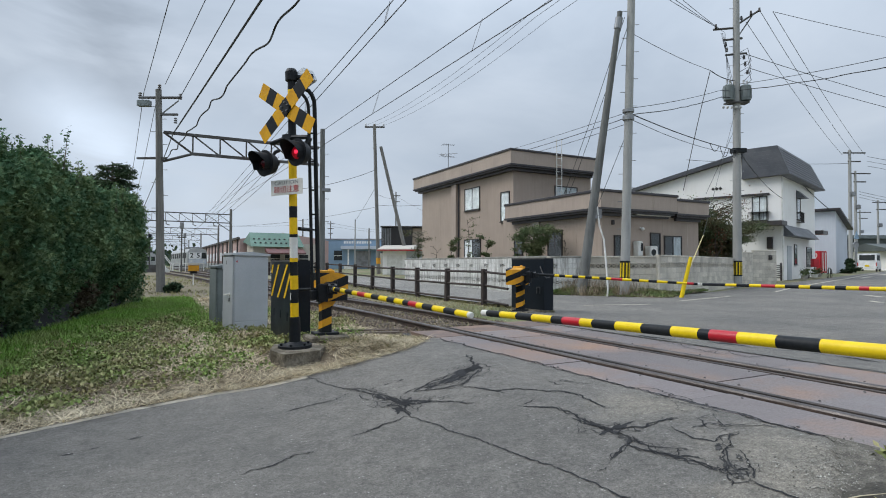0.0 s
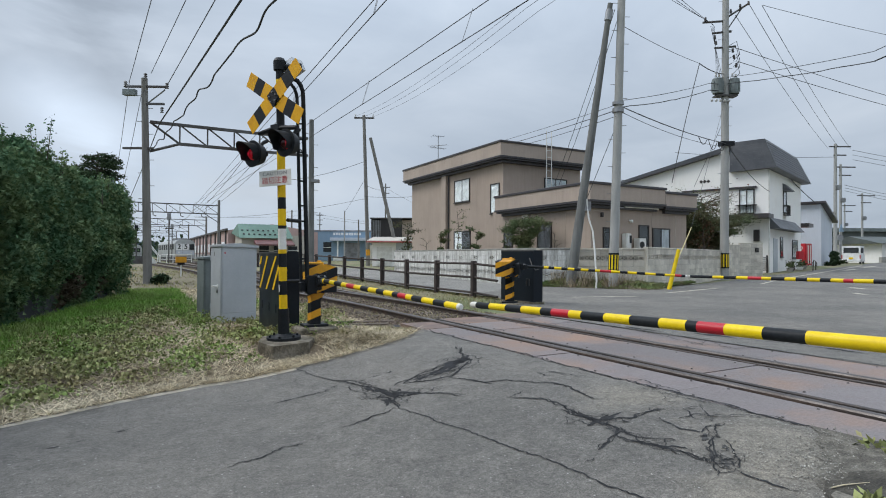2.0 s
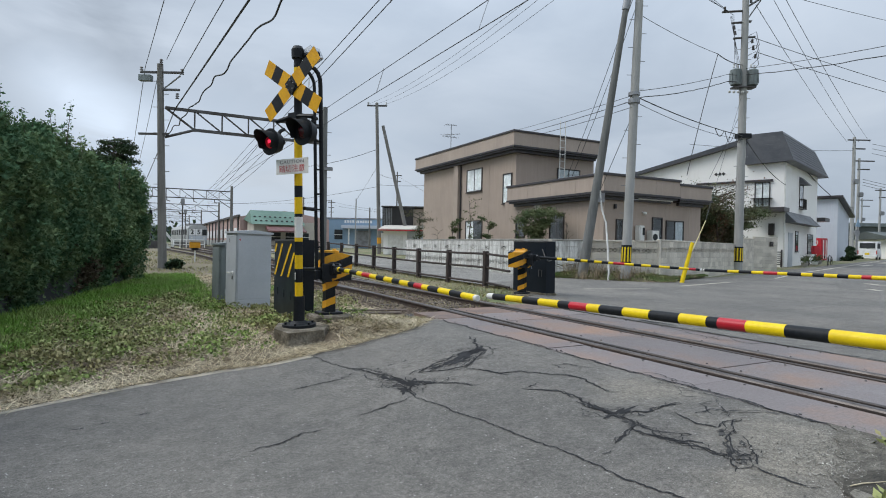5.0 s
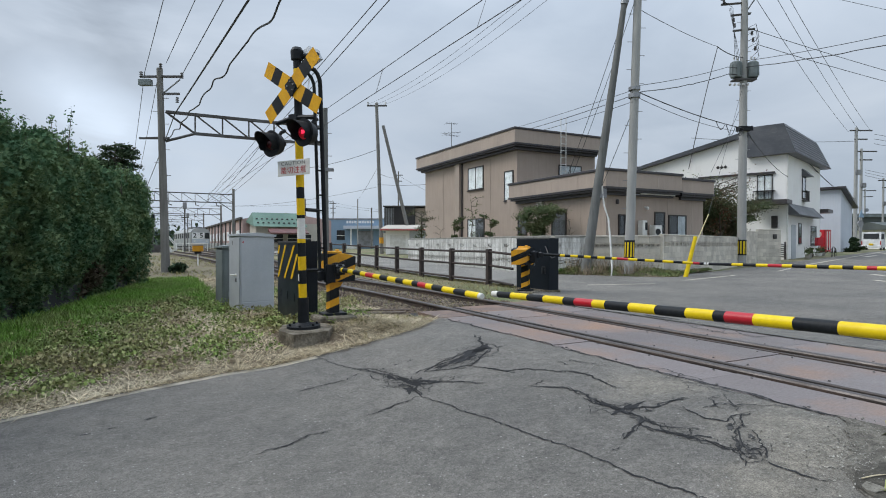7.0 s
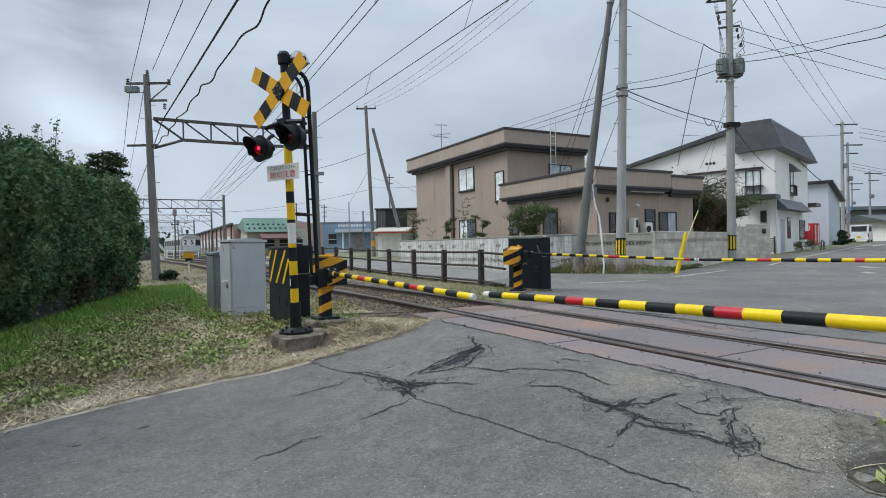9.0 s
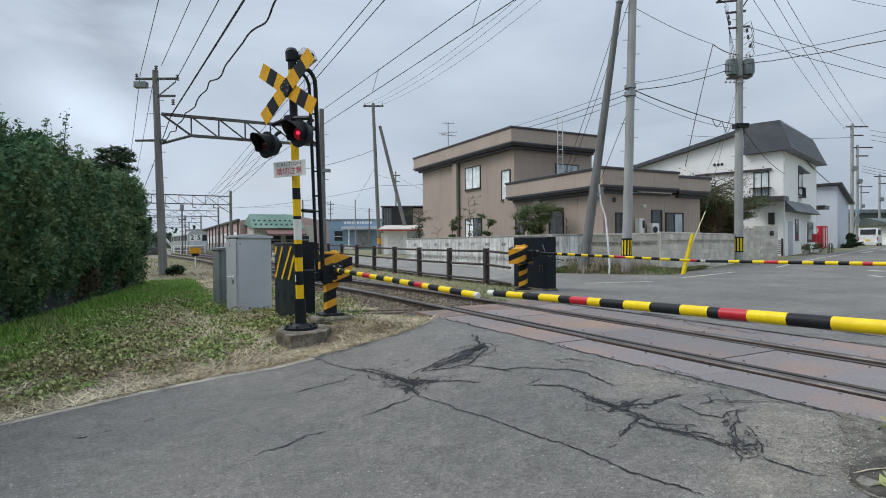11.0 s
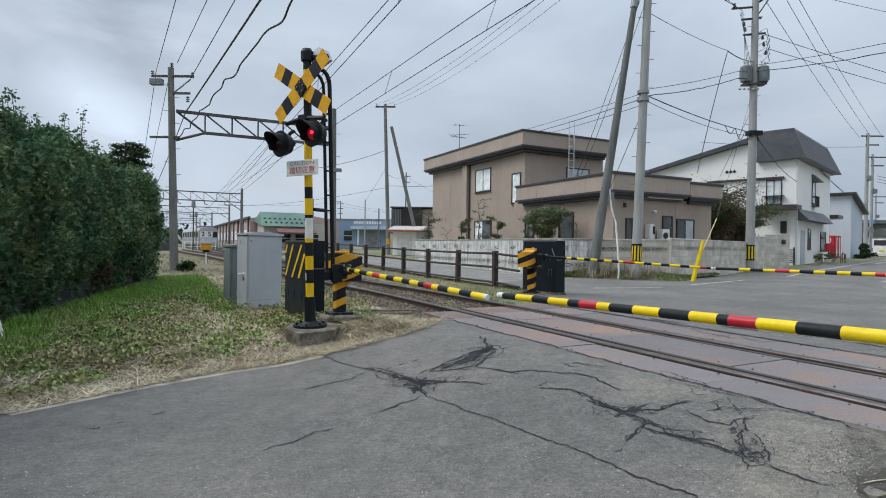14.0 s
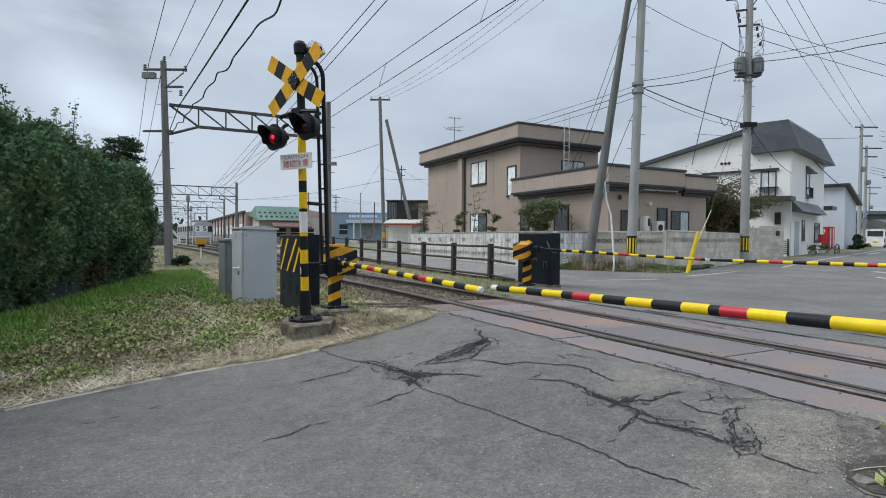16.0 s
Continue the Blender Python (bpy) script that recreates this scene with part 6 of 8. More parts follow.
# wires between and beyond the two poles
wire((13.89, 13.25, 6.25), (23.1, 16.42, 9.11), 0.011, 0.08)
wire((23.1, 16.42, 9.11), (24.37, 16.5, 9.3), 0.014, 0.02, 4)
wire((13.89, 13.25, 6.05), (23.1, 16.4, 8.79), 0.016, 0.12, wobble=0.015)
wire((23.1, 16.4, 8.79), (24.37, 16.5, 9.0), 0.024, 0.02, 4)
wire((24.4, 16.5, 9.6), (20.99, 9.02, 7.83), 0.012, 0.06)
wire((20.99, 9.02, 7.83), (13, -7.5, 8.6), 0.012, 0.12)
wire((24.4, 16.5, 9.3), (21.0, 9.01, 7.51), 0.017, 0.06, wobble=0.015)
wire((21.0, 9.01, 7.51), (13, -7.5, 8.2), 0.024, 0.12)
wire((14.03, 13.17, 6.08), (24.3, 16.4, 6.46), 0.018, 0.12)
wire((14.03, 13.17, 5.9), (24.3, 16.4, 6.3), 0.010, 0.2)
for u0, u1, droop in ((0.66, 0.76, 0.28), (0.77, 0.88, 0.42), (0.89, 0.985, 0.36)):
    a, b = Vector((14.03, 13.17, 6.08)), Vector((24.3, 16.4, 6.46))
    loop = []
    for k in range(13):
        v = k / 12
        u = u0 + (u1 - u0) * v
        loop.append(a.lerp(b, u) - Vector((0, 0, 0.48 * u * (1 - u) + droop * math.sin(math.pi * v))))
    tagged(part("overhead_wire", tube(B(), loop, 0.014, 5), WIRE, smooth=True), "hanging loop of black cable", "wire", "overhead wires")
wire((14.06, 13.16, 8.75), (21.35, 15.66, 9.5), 0.010, 0.08)
wire((21.35, 15.66, 9.5), (24.3, 16.5, 9.75), 0.02, 0.1)
wire((21.35, 15.66, 9.45), (19.47, 15.55, 4.2), 0.017, -0.15, label="thick black service cable dropping to a house")
wire((24.54, 16.2, 10.97), (60, 12.2, 9.4), 0.014, 0.5)
wire((24.75, 16.08, 10.28), (60, 12.2, 9.0), 0.014, 0.5)
for k, (a, b) in enumerate((((24.61, 16.16, 12.47), (64.0, 31.8, 12.7)), ((25.2, 15.83, 12.94), (65.0, 31.2, 12.7)), ((25.7, 15.56, 12.95), (66.1, 30.7, 12.7)))):
    wire(a, b, 0.013, 0.3)
    wire((23.45, 16.85 - 0.2 * k, 12.25 - 0.2 * k), (13.5 + 0.4 * k, 13.95 - 0.35 * k, 11.6 - 0.1 * k), 0.011, 0.1)
wire((25.7, 15.56, 12.95), (55.3, 14.5, 15.4), 0.012, 0.3)
wire((13.89, 13.25, 6.12), (17.4, 24.6, 7.35), 0.009, 0.03)
wire((13.89, 13.25, 5.95), (17.45, 24.5, 7.1), 0.013, 0.05)
wire((13.89, 13.25, 5.75), (17.9, 24.3, 7.0), 0.010, 0.06)
for dx in (0.0, 0.25):
    wire((13.9 + dx, 13.3, 9.3), (15.55 + dx, 18.3, 4.1), 0.010, 0.12)
wire((14.1, 13.2, 5.9), (13.39, 14.07, 3.09), 0.010, 0.0)
wire((24.5, 16.4, 8.2), (26.8, 20.0, 5.0), 0.01, 0.05)
wire((24.5, 16.4, 6.3), (33.2, 19.7, 5.1), 0.016, 0.25)
wire((38.5, 21.4, 6.4), (64.7, 31.5, 5.9), 0.03, 0.4)

# pole line along the lane
p3 = pole("lane_pole", "slim grey utility pole with a crossarm beside the lane", (17.66, 44.63, 0.3), (17.30, 44.94, 13.1), 0.17, 0.13, POLE_DARK)
part("cross_arm", box(B(), (-0.33, 0.3, 12.6), (1.7, 0.12, 0.12), rz=-28), STEEL_DK, p3)
for u in (-0.75, 0.0, 0.75):
    insulator((-0.33 + 0.885 * u, 0.3 - 0.466 * u, 12.66), p3, 1.6)
part("warning_band", cyl(B(), (-0.02, 0.02, 0.9), (-0.035, 0.03, 1.4), 0.19, n=16), ORANGE, p3)
pole("strut_pole", "leaning strut pole beside a lane pole", (20.09, 43.29, 0.3), (17.79, 44.65, 11.2), 0.16, 0.13, POLE_DARK)
for k, x in enumerate((14.46, 14.84, 15.49)):
    u = (-0.75, 0.0, 0.75)[k]
    wire((17.38 + 0.885 * u, 44.85 - 0.466 * u, 13.05), (x, 19.3, 11.85), 0.009, 0.5)
    wire((x, 19.3, 11.85), (x - 2.2, -2, 12.6), 0.009, 0.4)
wire((17.38, 44.85, 9.2), (12, 52, 8), 0.02, 0.3)
wire((17.33, 44.8, 6.2), (21, 33, 5.9), 0.014, 0.3)
wire((17.33, 44.8, 6.0), (6.5, 70, 5.5), 0.014, 0.5)

# far street poles
for (x, y), h, r in (((64.7, 31.5), 13.2, 0.2), ((67.6, 32.4), 11.4, 0.17), ((82.0, 36.8), 9.5, 0.15), ((95.0, 45.0), 9.5, 0.15)):
    fp = pole("street_pole", "grey utility pole far down the street", (x, y, 0.4), (x + 0.1, y, h), r, r * 0.7, POLE_CON)
    for z, l in ((h - 0.7, 2.3), (h - 1.6, 1.3)):
        part("cross_arm", box(B(), (0.5, -0.25, z), (l, 0.12, 0.12), rz=-28), STEEL_DK, fp)
    part("fitting", bevel(box(B(), (0.1, -0.2, h * 0.62), (0.5, 0.36, 0.5), rz=-28), 0.06, 2), STEEL, fp)
for k in range(3):
    wire((66.0, 31.2, 8.9 - 0.3 * k), (120, 35, 9.5 - 0.5 * k), 0.02, 0.6)
    wire((66.8, 30.8, 12.6 - 0.5 * k), (110, 25, 12 - 0.6 * k), 0.02, 0.5)
wire((64.7, 31.5, 11.8), (46, 36.5, 11.3), 0.02, 0.2)

# ---- railway overhead line ----
mast = pole("catenary_mast", "weathered concrete catenary mast with crossarms", (0.6, 22.05, 0.0), (0.42, 22.1, 7.3), 0.15, 0.1, POLE_DARK, True)
for z, u0, u1 in ((7.0, -0.72, 0.78), (6.4, -0.1, 0.66), (4.85, -0.75, 0.3)):
    part("cross_arm", box(B(), (-0.15 + (u0 + u1) / 2 * 0.885, -(u0 + u1) / 2 * 0.466, z), (u1 - u0, 0.07, 0.07), rz=-28), STEEL_DK, mast)
bm = B()
box(bm, (-0.62, 0.2, 6.78), (0.42, 0.2, 0.2), rz=-28)
part("switch_box", bm, CAB_DK, mast)
for u, z in ((-0.68, 7.0), (0.74, 6.95), (0.58, 6.1), (0.0, 7.28)):
    insulator((-0.15 + 0.885 * u, -0.466 * u, z), mast, 1.2, STEEL_DK)
part("arm_brace", tube(B(), [(-0.1, 0, 6.4), (0.45, -0.3, 6.9)], 0.025, 6), STEEL, mast)
mast_r = pole("catenary_mast", "grey concrete catenary mast beside the track", (6.32, 22.0, 0.2), (6.3, 22.0, 6.55), 0.13, 0.09, POLE_GREY, True)
part("lamp_fitting", box(B(), (0.12, -0.12, 3.9), (0.3, 0.2, 0.12), rz=-28), STEEL, mast_r)


def gantry_beam(x0, x1, y, z, depth, bays, label):
    g = thing("gantry_beam", label, "gantry beam")
    for dz in (0, -depth):
        part("chord", box2(B(), (x0 + (0 if dz == 0 else 0.9), y - 0.05, z + dz - 0.05), (x1, y + 0.05, z + dz + 0.05)), STEEL_DK, g)
    part("knee_brace", tube(B(), [(x0, y, z - depth - 0.35), (x0 + 0.95, y, z - depth)], 0.05, 6), STEEL_DK, g)
    part("knee_brace", tube(B(), [(x0, y, z), (x0 + 0.95, y, z - depth)], 0.04, 6), STEEL_DK, g)
    if bays > 5:
        part("knee_brace", tube(B(), [(x1, y, z - depth - 0.9), (x1 - 1.4, y, z - depth)], 0.045, 6), STEEL_DK, g)
    step = (x1 - x0 - 0.95) / bays
    for k in range(bays):
        x = x0 + 0.95 + step * k
        part("post", tube(B(), [(x, y, z - depth), (x, y, z)], 0.03, 6), STEEL_DK, g)
        part("diagonal", tube(B(), [(x, y, z), (x + step, y, z - depth)], 0.03, 6), STEEL_DK, g)
    return g


gantry_beam(0.6, 6.15, 22.0, 5.78, 0.68, 5, "steel lattice gantry beam over the track")
for (xl, xr, y, ztop) in ((-1.5, 8.2, 63.5, 6.4), (-2.5, 10.3, 94.0, 6.6), (-3, 10.6, 128, 7.0), (-3, 11, 170, 7.2)):
    gantry_beam(xl, xr, y, ztop, 0.9, 7, "steel lattice gantry beam across the yard")
    pole("catenary_mast", "grey catenary mast at the station yard", (xr, y, 0.4), (xr, y, ztop + 0.6), 0.16, 0.13, POLE_DARK)
    pole("catenary_mast", "grey catenary mast at the station yard", (xl, y, 0.4), (xl, y, ztop + 0.4), 0.16, 0.13, POLE_DARK)
    for x in (2.0, 4.5, 6.5):
        hang = part("hanger", tube(B(), [(x, y, ztop - 0.9), (x, y, ztop - 1.2), (x + 0.3, y, ztop - 1.3)], 0.05, 5), STEEL_DK)
        tagged(hang, "wire hanger under a gantry beam", "hanger", "gantry hangers")

# contact and carrier wires, with droppers
for xs, zc, zm, xc, ys in (((3.0, 4.3, 5.5), 5.5, 5.9, (2.6, 4.3, 5.5), (9.35, 16, 26)), ((6.9, 6.07, 5.6), 5.6, 6.3, (6.4, 5.9, 5.4), (9.9, 15.5, 24))):
    for x3, z, label in ((xc, zc, "taut dark railway contact wire"), (xs, zm, "dark railway carrier wire overhead")):
        wire((x3[0], -25, z), (x3[1], 22, z), 0.010, 0.0, 4, label)
        wire((x3[1], 22, z), (x3[2], 62, z), 0.010, 0.0, 4, label)
    for y in ys:
        x = ramp(y, (-25, 22, 62), xc)
        xm = ramp(y, (-25, 22, 62), xs)
        tagged(part("dropper", tube(B(), [(x - 0.02, y, zc), (xm - 0.02, y, zm + 0.03), (xm + 0.02, y + 0.08, zm + 0.03), (x + 0.02, y + 0.08, zc)], 0.006, 4), STEEL), "thin looped dropper between two wires", "dropper", "wire droppers")
wire((-0.04, 22.4, 7.2), (2.57, -20, 7.3), 0.010, 0.1)
wire((0.62, 22.1, 7.5), (4.01, -20, 7.4), 0.010, 0.1)
wire((1.05, 21.9, 6.96), (4.13, -20, 7.0), 0.012, 0.1)
wire((0.9, 21.94, 5.75), (4.01, -20, 5.97), 0.022, 0.1, label="thick black overhead cable beside the track")
wire((0.9, 21.94, 5.75), (-0.6, 55, 4.6), 0.018, 0.2)
wire((-0.04, 22.4, 7.2), (-1.5, 63, 6.9), 0.012, 0.3)
wire((0.45, 22.2, 7.5), (-0.9, 63, 7.0), 0.012, 0.3)
lash = []
for k in range(241):
    u = k / 240
    y = 22.0 - 28 * u
    lash.append((0.72 + 0.0872 * (22.0 - y) + 0.03 * math.sin(k * 0.43), y, 4.87 + 0.08 * u + 0.05 * math.sin(k * 0.22) + 0.02 * math.sin(k * 0.57)))
tagged(part("lashed_cable", tube(B(), lash, 0.017, 6), WIRE, smooth=True), "wavy black lashed signal cable overhead", "wire", "overhead wires")
for k in range(3):
    wire((5.6 + 0.4 * k, 63.5, 5.5), (4.3 + 0.7 * k, 24, 5.4 + 0.25 * k), 0.012, 0.4)
for k in range(3):
    wire((1.5 + 2.2 * k, 94, 6.0), (1.8 + 2 * k, 63.5, 5.8), 0.02, 0.3)


# ---- plants ----
def leaves(name, centers, size, m, seed, long=1.0, droop=0.0, cross=1, up=0.3):
    """Small pointed leaf blades, one quad each, turned at random; `up` leans them upwards."""
    rng = np.random.RandomState(seed)
    c = np.repeat(np.asarray(centers, float), cross, axis=0)
    n = len(c)
    d = rng.normal(size=(n, 3))
    d[:, 2] = d[:, 2] * 0.6 + up - droop
    d /= np.linalg.norm(d, axis=1, keepdims=True) + 1e-9
    s = np.cross(d, rng.normal(size=(n, 3)))
    s /= np.linalg.norm(s, axis=1, keepdims=True) + 1e-9
    l = size * rng.uniform(0.6, 1.4, (n, 1)) * long
    w = size * rng.uniform(0.6, 1.3, (n, 1)) * 0.5
    v = np.stack([c - d * l * 0.1, c + d * l * 0.45 + s * w, c + d * l, c + d * l * 0.45 - s * w], 1).reshape(-1, 3)
    f = np.arange(4 * n).reshape(-1, 4)
    return raw(name, v.tolist(), f.tolist(), m)


def sprays(name, centers, out, size, m, seed, fan=7):
    """Flat fans of narrow leaflets that point outwards and slightly up, as conifer sprays do."""
    rng = np.random.RandomState(seed)
    c = np.asarray(centers, float)
    n = len(c)
    d = np.asarray(out, float) * 0.8 + rng.normal(size=(n, 3)) * 0.55 + np.array((0, 0, 0.25))
    d /= np.linalg.norm(d, axis=1, keepdims=True)
    s = np.cross(d, rng.normal(size=(n, 3)))
    s /= np.linalg.norm(s, axis=1, keepdims=True) + 1e-9
    vs = []
    for k in range(fan):
        a = np.radians(-62 + 124 * k / (fan - 1)) + rng.normal(size=(n, 1)) * 0.14
        l = size * rng.uniform(0.6, 1.25, (n, 1)) * (1.15 - 0.35 * abs(k - (fan - 1) / 2) / fan * 2)
        q = d * np.cos(a) + s * np.sin(a)
        p = -d * np.sin(a) + s * np.cos(a)
        w = size * 0.125
        vs.append(np.stack([c, c + q * l * 0.5 + p * w, c + q * l, c + q * l * 0.5 - p * w], 1))
    v = np.concatenate(vs).reshape(-1, 3)
    return raw(name, v.tolist(), np.arange(len(v)).reshape(-1, 4).tolist(), m)


def clumps(points, n, r, seed, flat=1.0):
    rng = np.random.RandomState(seed)
    p = np.repeat(np.asarray(points, float), n, axis=0)
    q = rng.normal(size=p.shape) * r
    q[:, 2] *= flat
    return p + q


# clipped conifer hedge: sprays on an uneven skin over a near-black core box
H0, H1 = Vector((-3.1, 0.6)), Vector((0.03, 16.55))
hd = (H1 - H0)
hl = hd.length
hd /= hl
hn = Vector((hd.y, -hd.x))  # towards the road
hedge = thing("hedge", "tall dense dark green conifer hedge", "hedge")
hr = np.random.RandomState(2)


def hedge_top(u):
    return 2.62 + 0.16 * math.sin(u * 1.3) + 0.12 * math.sin(u * 3.1 + 1) + (0.12 if u < 9 else 0.0)


def hedge_skin(u, z):
    """How far the face bulges out at length u and height z."""
    b = 0.36 * noise.noise((u * 0.9, z * 0.8, 1.0)) + 0.30 * noise.noise((u * 2.1, z * 1.7, 5.0)) + 0.10 * noise.noise((u * 5.0, z * 4.0, 8.0))
    return b - 0.30 * max(0.0, z - 1.9) ** 1.5 - 0.45 * max(0.0, 1.2 - z) ** 1.2


skin = []
for k in range(16000):
    u = 6.3 + (hl - 6.3) * hr.rand() if k % 8 else 3 + 3.3 * hr.rand()
    top = hedge_top(u)
    z = 0.05 + (top - 0.05) * hr.rand()
    o = hedge_skin(u, z) - abs(hr.normal()) * 0.10
    p = H0 + hd * u + hn * o
    skin.append((p.x, p.y, z + lift(p.x, p.y)))
for k in range(4200):  # the top
    u = 3 + (hl - 3) * hr.rand()
    w = -2.2 * hr.rand()
    p = H0 + hd * u + hn * (w - 0.15)
    skin.append((p.x, p.y, hedge_top(u) + 0.12 * noise.noise((u * 2, w * 2, 3)) - 0.1 * hr.rand() + lift(p.x, p.y)))
for k in range(2600):  # the end
    w = -2.2 * hr.rand()
    z = 0.05 + 2.6 * hr.rand()
    p = H1 + hn * w + hd * (hedge_skin(w + 7, z) * 0.8)
    skin.append((p.x, p.y, z + lift(p.x, p.y)))
skin = np.array(skin)
low = (skin[:, 2] < 1.0) & (np.array([noise.noise((p[0] * 1.2, p[1] * 1.2, p[2] * 1.5)) for p in skin]) > 0.42)
face_out = (hn.x, hn.y, 0.1)
part("foliage", sprays("foliage", clumps(skin[~low], 7, 0.06, 3), face_out, 0.058, LEAF_HEDGE, 4, 5), None, hedge, "dark green conifer sprays")
part("withered_foliage", sprays("withered", clumps(skin[low], 4, 0.055, 5), face_out, 0.08, LEAF_BROWN, 6), None, hedge, "brown withered sprays near the ground")
# added solid box, coloured near-black as the shade between the sprays
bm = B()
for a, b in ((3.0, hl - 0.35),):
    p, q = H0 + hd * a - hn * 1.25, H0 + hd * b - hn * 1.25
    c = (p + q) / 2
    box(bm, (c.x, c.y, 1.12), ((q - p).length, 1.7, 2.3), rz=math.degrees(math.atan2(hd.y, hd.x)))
inner = part("inner_twigs", bm, DARK_IN, hedge, "near-black box standing in for the shade inside the hedge")
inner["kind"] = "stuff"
# loose shoots above the hedge
shoots = []
bm = B()
for k in range(130):
    u = 3 + (hl - 3.4) * hr.rand()
    w = -1.6 * hr.rand()
    p = H0 + hd * u + hn * w
    z0 = hedge_top(u) + lift(p.x, p.y)
    h = 0.12 + 0.4 * hr.rand() ** 2
    q = Vector((p.x + hr.uniform(-0.08, 0.08), p.y + hr.uniform(-0.08, 0.08), z0 + h))
    tube(bm, [(p.x, p.y, z0 - 0.2), q], [0.008, 0.003], 4)
    shoots += [tuple(Vector((p.x, p.y, z0 - 0.05)).lerp(q, t)) for t in np.linspace(0, 1, 9)]
part("shoot", bm, BARK, hedge)["kind"] = "stuff"
part("shoot_leaves", leaves("shoots", clumps(shoots, 7, 0.03, 9), 0.036, LEAF_HEDGE, 7, 1.3), None, hedge)


def tree(name, label, base, height, crown, m, seed, leaf=0.06, limbs=9, density=90, trunk_r=0.06, bare=0.0, start=0.25, flat=0.6, category="tree"):
    """A tapered trunk with limbs and twigs that carry loose clumps of leaves; crown: radii across and up."""
    rng = random.Random(seed)
    t = thing(name, label, category, pose(*base))
    bm, tips = B(), []
    trunk = [Vector((0, 0, -0.1))]
    for k in range(1, 7):
        trunk.append(Vector((rng.uniform(-0.05, 0.05) * height * 0.4, rng.uniform(-0.05, 0.05) * height * 0.4, height * k / 6 * 0.92)))
    tube(bm, trunk, [trunk_r * (1 - 0.8 * k / 6) for k in range(7)], 7)
    for k in range(limbs):
        f = start + (1 - start) * (k + rng.random()) / limbs
        i = min(5, int(f * 6))
        p = trunk[i].lerp(trunk[i + 1], f * 6 - i)
        a = rng.uniform(0, 2 * math.pi)
        reach = crown[0] * rng.uniform(0.6, 1.1) * math.sin(math.pi * min(1.0, 0.25 + 0.75 * (1 - abs(f - 0.5))))
        q = p + Vector((math.cos(a) * reach, math.sin(a) * reach, crown[1] * rng.uniform(0.05, 0.5)))
        mid = p.lerp(q, 0.5) + Vector((0, 0, 0.08 * height * rng.uniform(-0.3, 0.6)))
        tube(bm, [p, mid, q], [trunk_r * 0.4, trunk_r * 0.25, trunk_r * 0.08], 5)
        for j in range(5):
            s = mid.lerp(q, j / 4)
            e = s + Vector([rng.uniform(-1, 1) * reach * 0.45 for _ in range(2)] + [rng.uniform(-0.1, 0.5) * reach * 0.5])
            tube(bm, [s, e], [trunk_r * 0.12, trunk_r * 0.05], 4)
            tips += [tuple(s.lerp(e, v)) for v in (0.4, 0.7, 1.0)]
    part("trunk", bm, BARK, t, smooth=True)
    keep = [p for p in tips if rng.random() > bare]
    if keep and density:
        part("crown", leaves("crown", clumps(keep, density, crown[0] * 0.13, seed, flat), leaf, m, seed + 1, 1.3), None, t, "uneven leafy crown")
    return t




def pine(base, height, reach, seed):
    """A pine with flat overlapping pads of needles round its upper trunk."""
    rng = random.Random(seed)
    t = thing("pine_tree", "dark layered pine behind the hedge", "tree", pose(*base))
    bm, pads = B(), []
    tube(bm, [(0, 0, -0.1), (0.08, 0.02, height * 0.4), (-0.05, 0, height * 0.75), (0.05, 0, height)], [0.13, 0.1, 0.06, 0.02], 8)
    for k in range(46):
        z = height * (0.45 + 0.53 * (k + rng.random()) / 46)
        a = rng.uniform(0, 2 * math.pi)
        r = reach * math.sqrt(max(0.05, 1 - ((z / height - 0.55) / 0.48) ** 2)) * rng.uniform(0.55, 1.1)
        tip = Vector((math.cos(a) * r, math.sin(a) * r, z + 0.06))
        tube(bm, [(0, 0, z - 0.1), tip * 0.6 + Vector((0, 0, z * 0.4 - 0.03)), tip], [0.03, 0.018, 0.006], 5)
        pads += [(tip.x * f + rng.gauss(0, 0.06), tip.y * f + rng.gauss(0, 0.06), tip.z + rng.gauss(0, 0.025)) for f in (0.4, 0.6, 0.75, 0.9, 1.0)]
    part("trunk", bm, BARK, t, smooth=True)
    part("crown", leaves("crown", clumps(pads, 70, 0.1, seed, 0.35), 0.05, LEAF_DARK, seed + 1, 1.3, up=0.5), None, t, "flat dark pads of needles")
    return t


pine((-0.98, 22.7, 0.1), 4.5, 0.95, 12)
tree("garden_tree", "broad garden tree with dark needles and bare twigs", (25.0, 19.2, 0.2), 3.5, (2.1, 0.9), LEAF_TREE, 21, 0.05, 40, 80, 0.09, 0.1, flat=0.5, start=0.2)
tree("garden_tree", "spreading garden tree with layered olive-green leaves", (27.9, 19.75, 0.2), 3.0, (1.75, 0.6), LEAF_TREE, 22, 0.05, 40, 110, 0.09, 0.1, flat=0.3, start=0.3)
tree("garden_tree", "thin reddish garden tree with sparse autumn leaves", (25.0, 18.2, 0.2), 4.3, (1.9, 1.5), LEAF_RED, 23, 0.06, 30, 4, 0.06, 0.4)
tree("garden_tree", "twiggy garden tree losing its leaves", (23.4, 18.9, 0.2), 4.2, (1.9, 1.5), LEAF_BUSH, 26, 0.06, 28, 5, 0.06, 0.3)
tree("garden_shrub", "dense olive-green garden shrub behind the wall", (14.3, 18.65, 0.12), 2.6, (0.95, 0.6), LEAF_BUSH, 31, 0.045, 22, 55, 0.05, category="shrub")
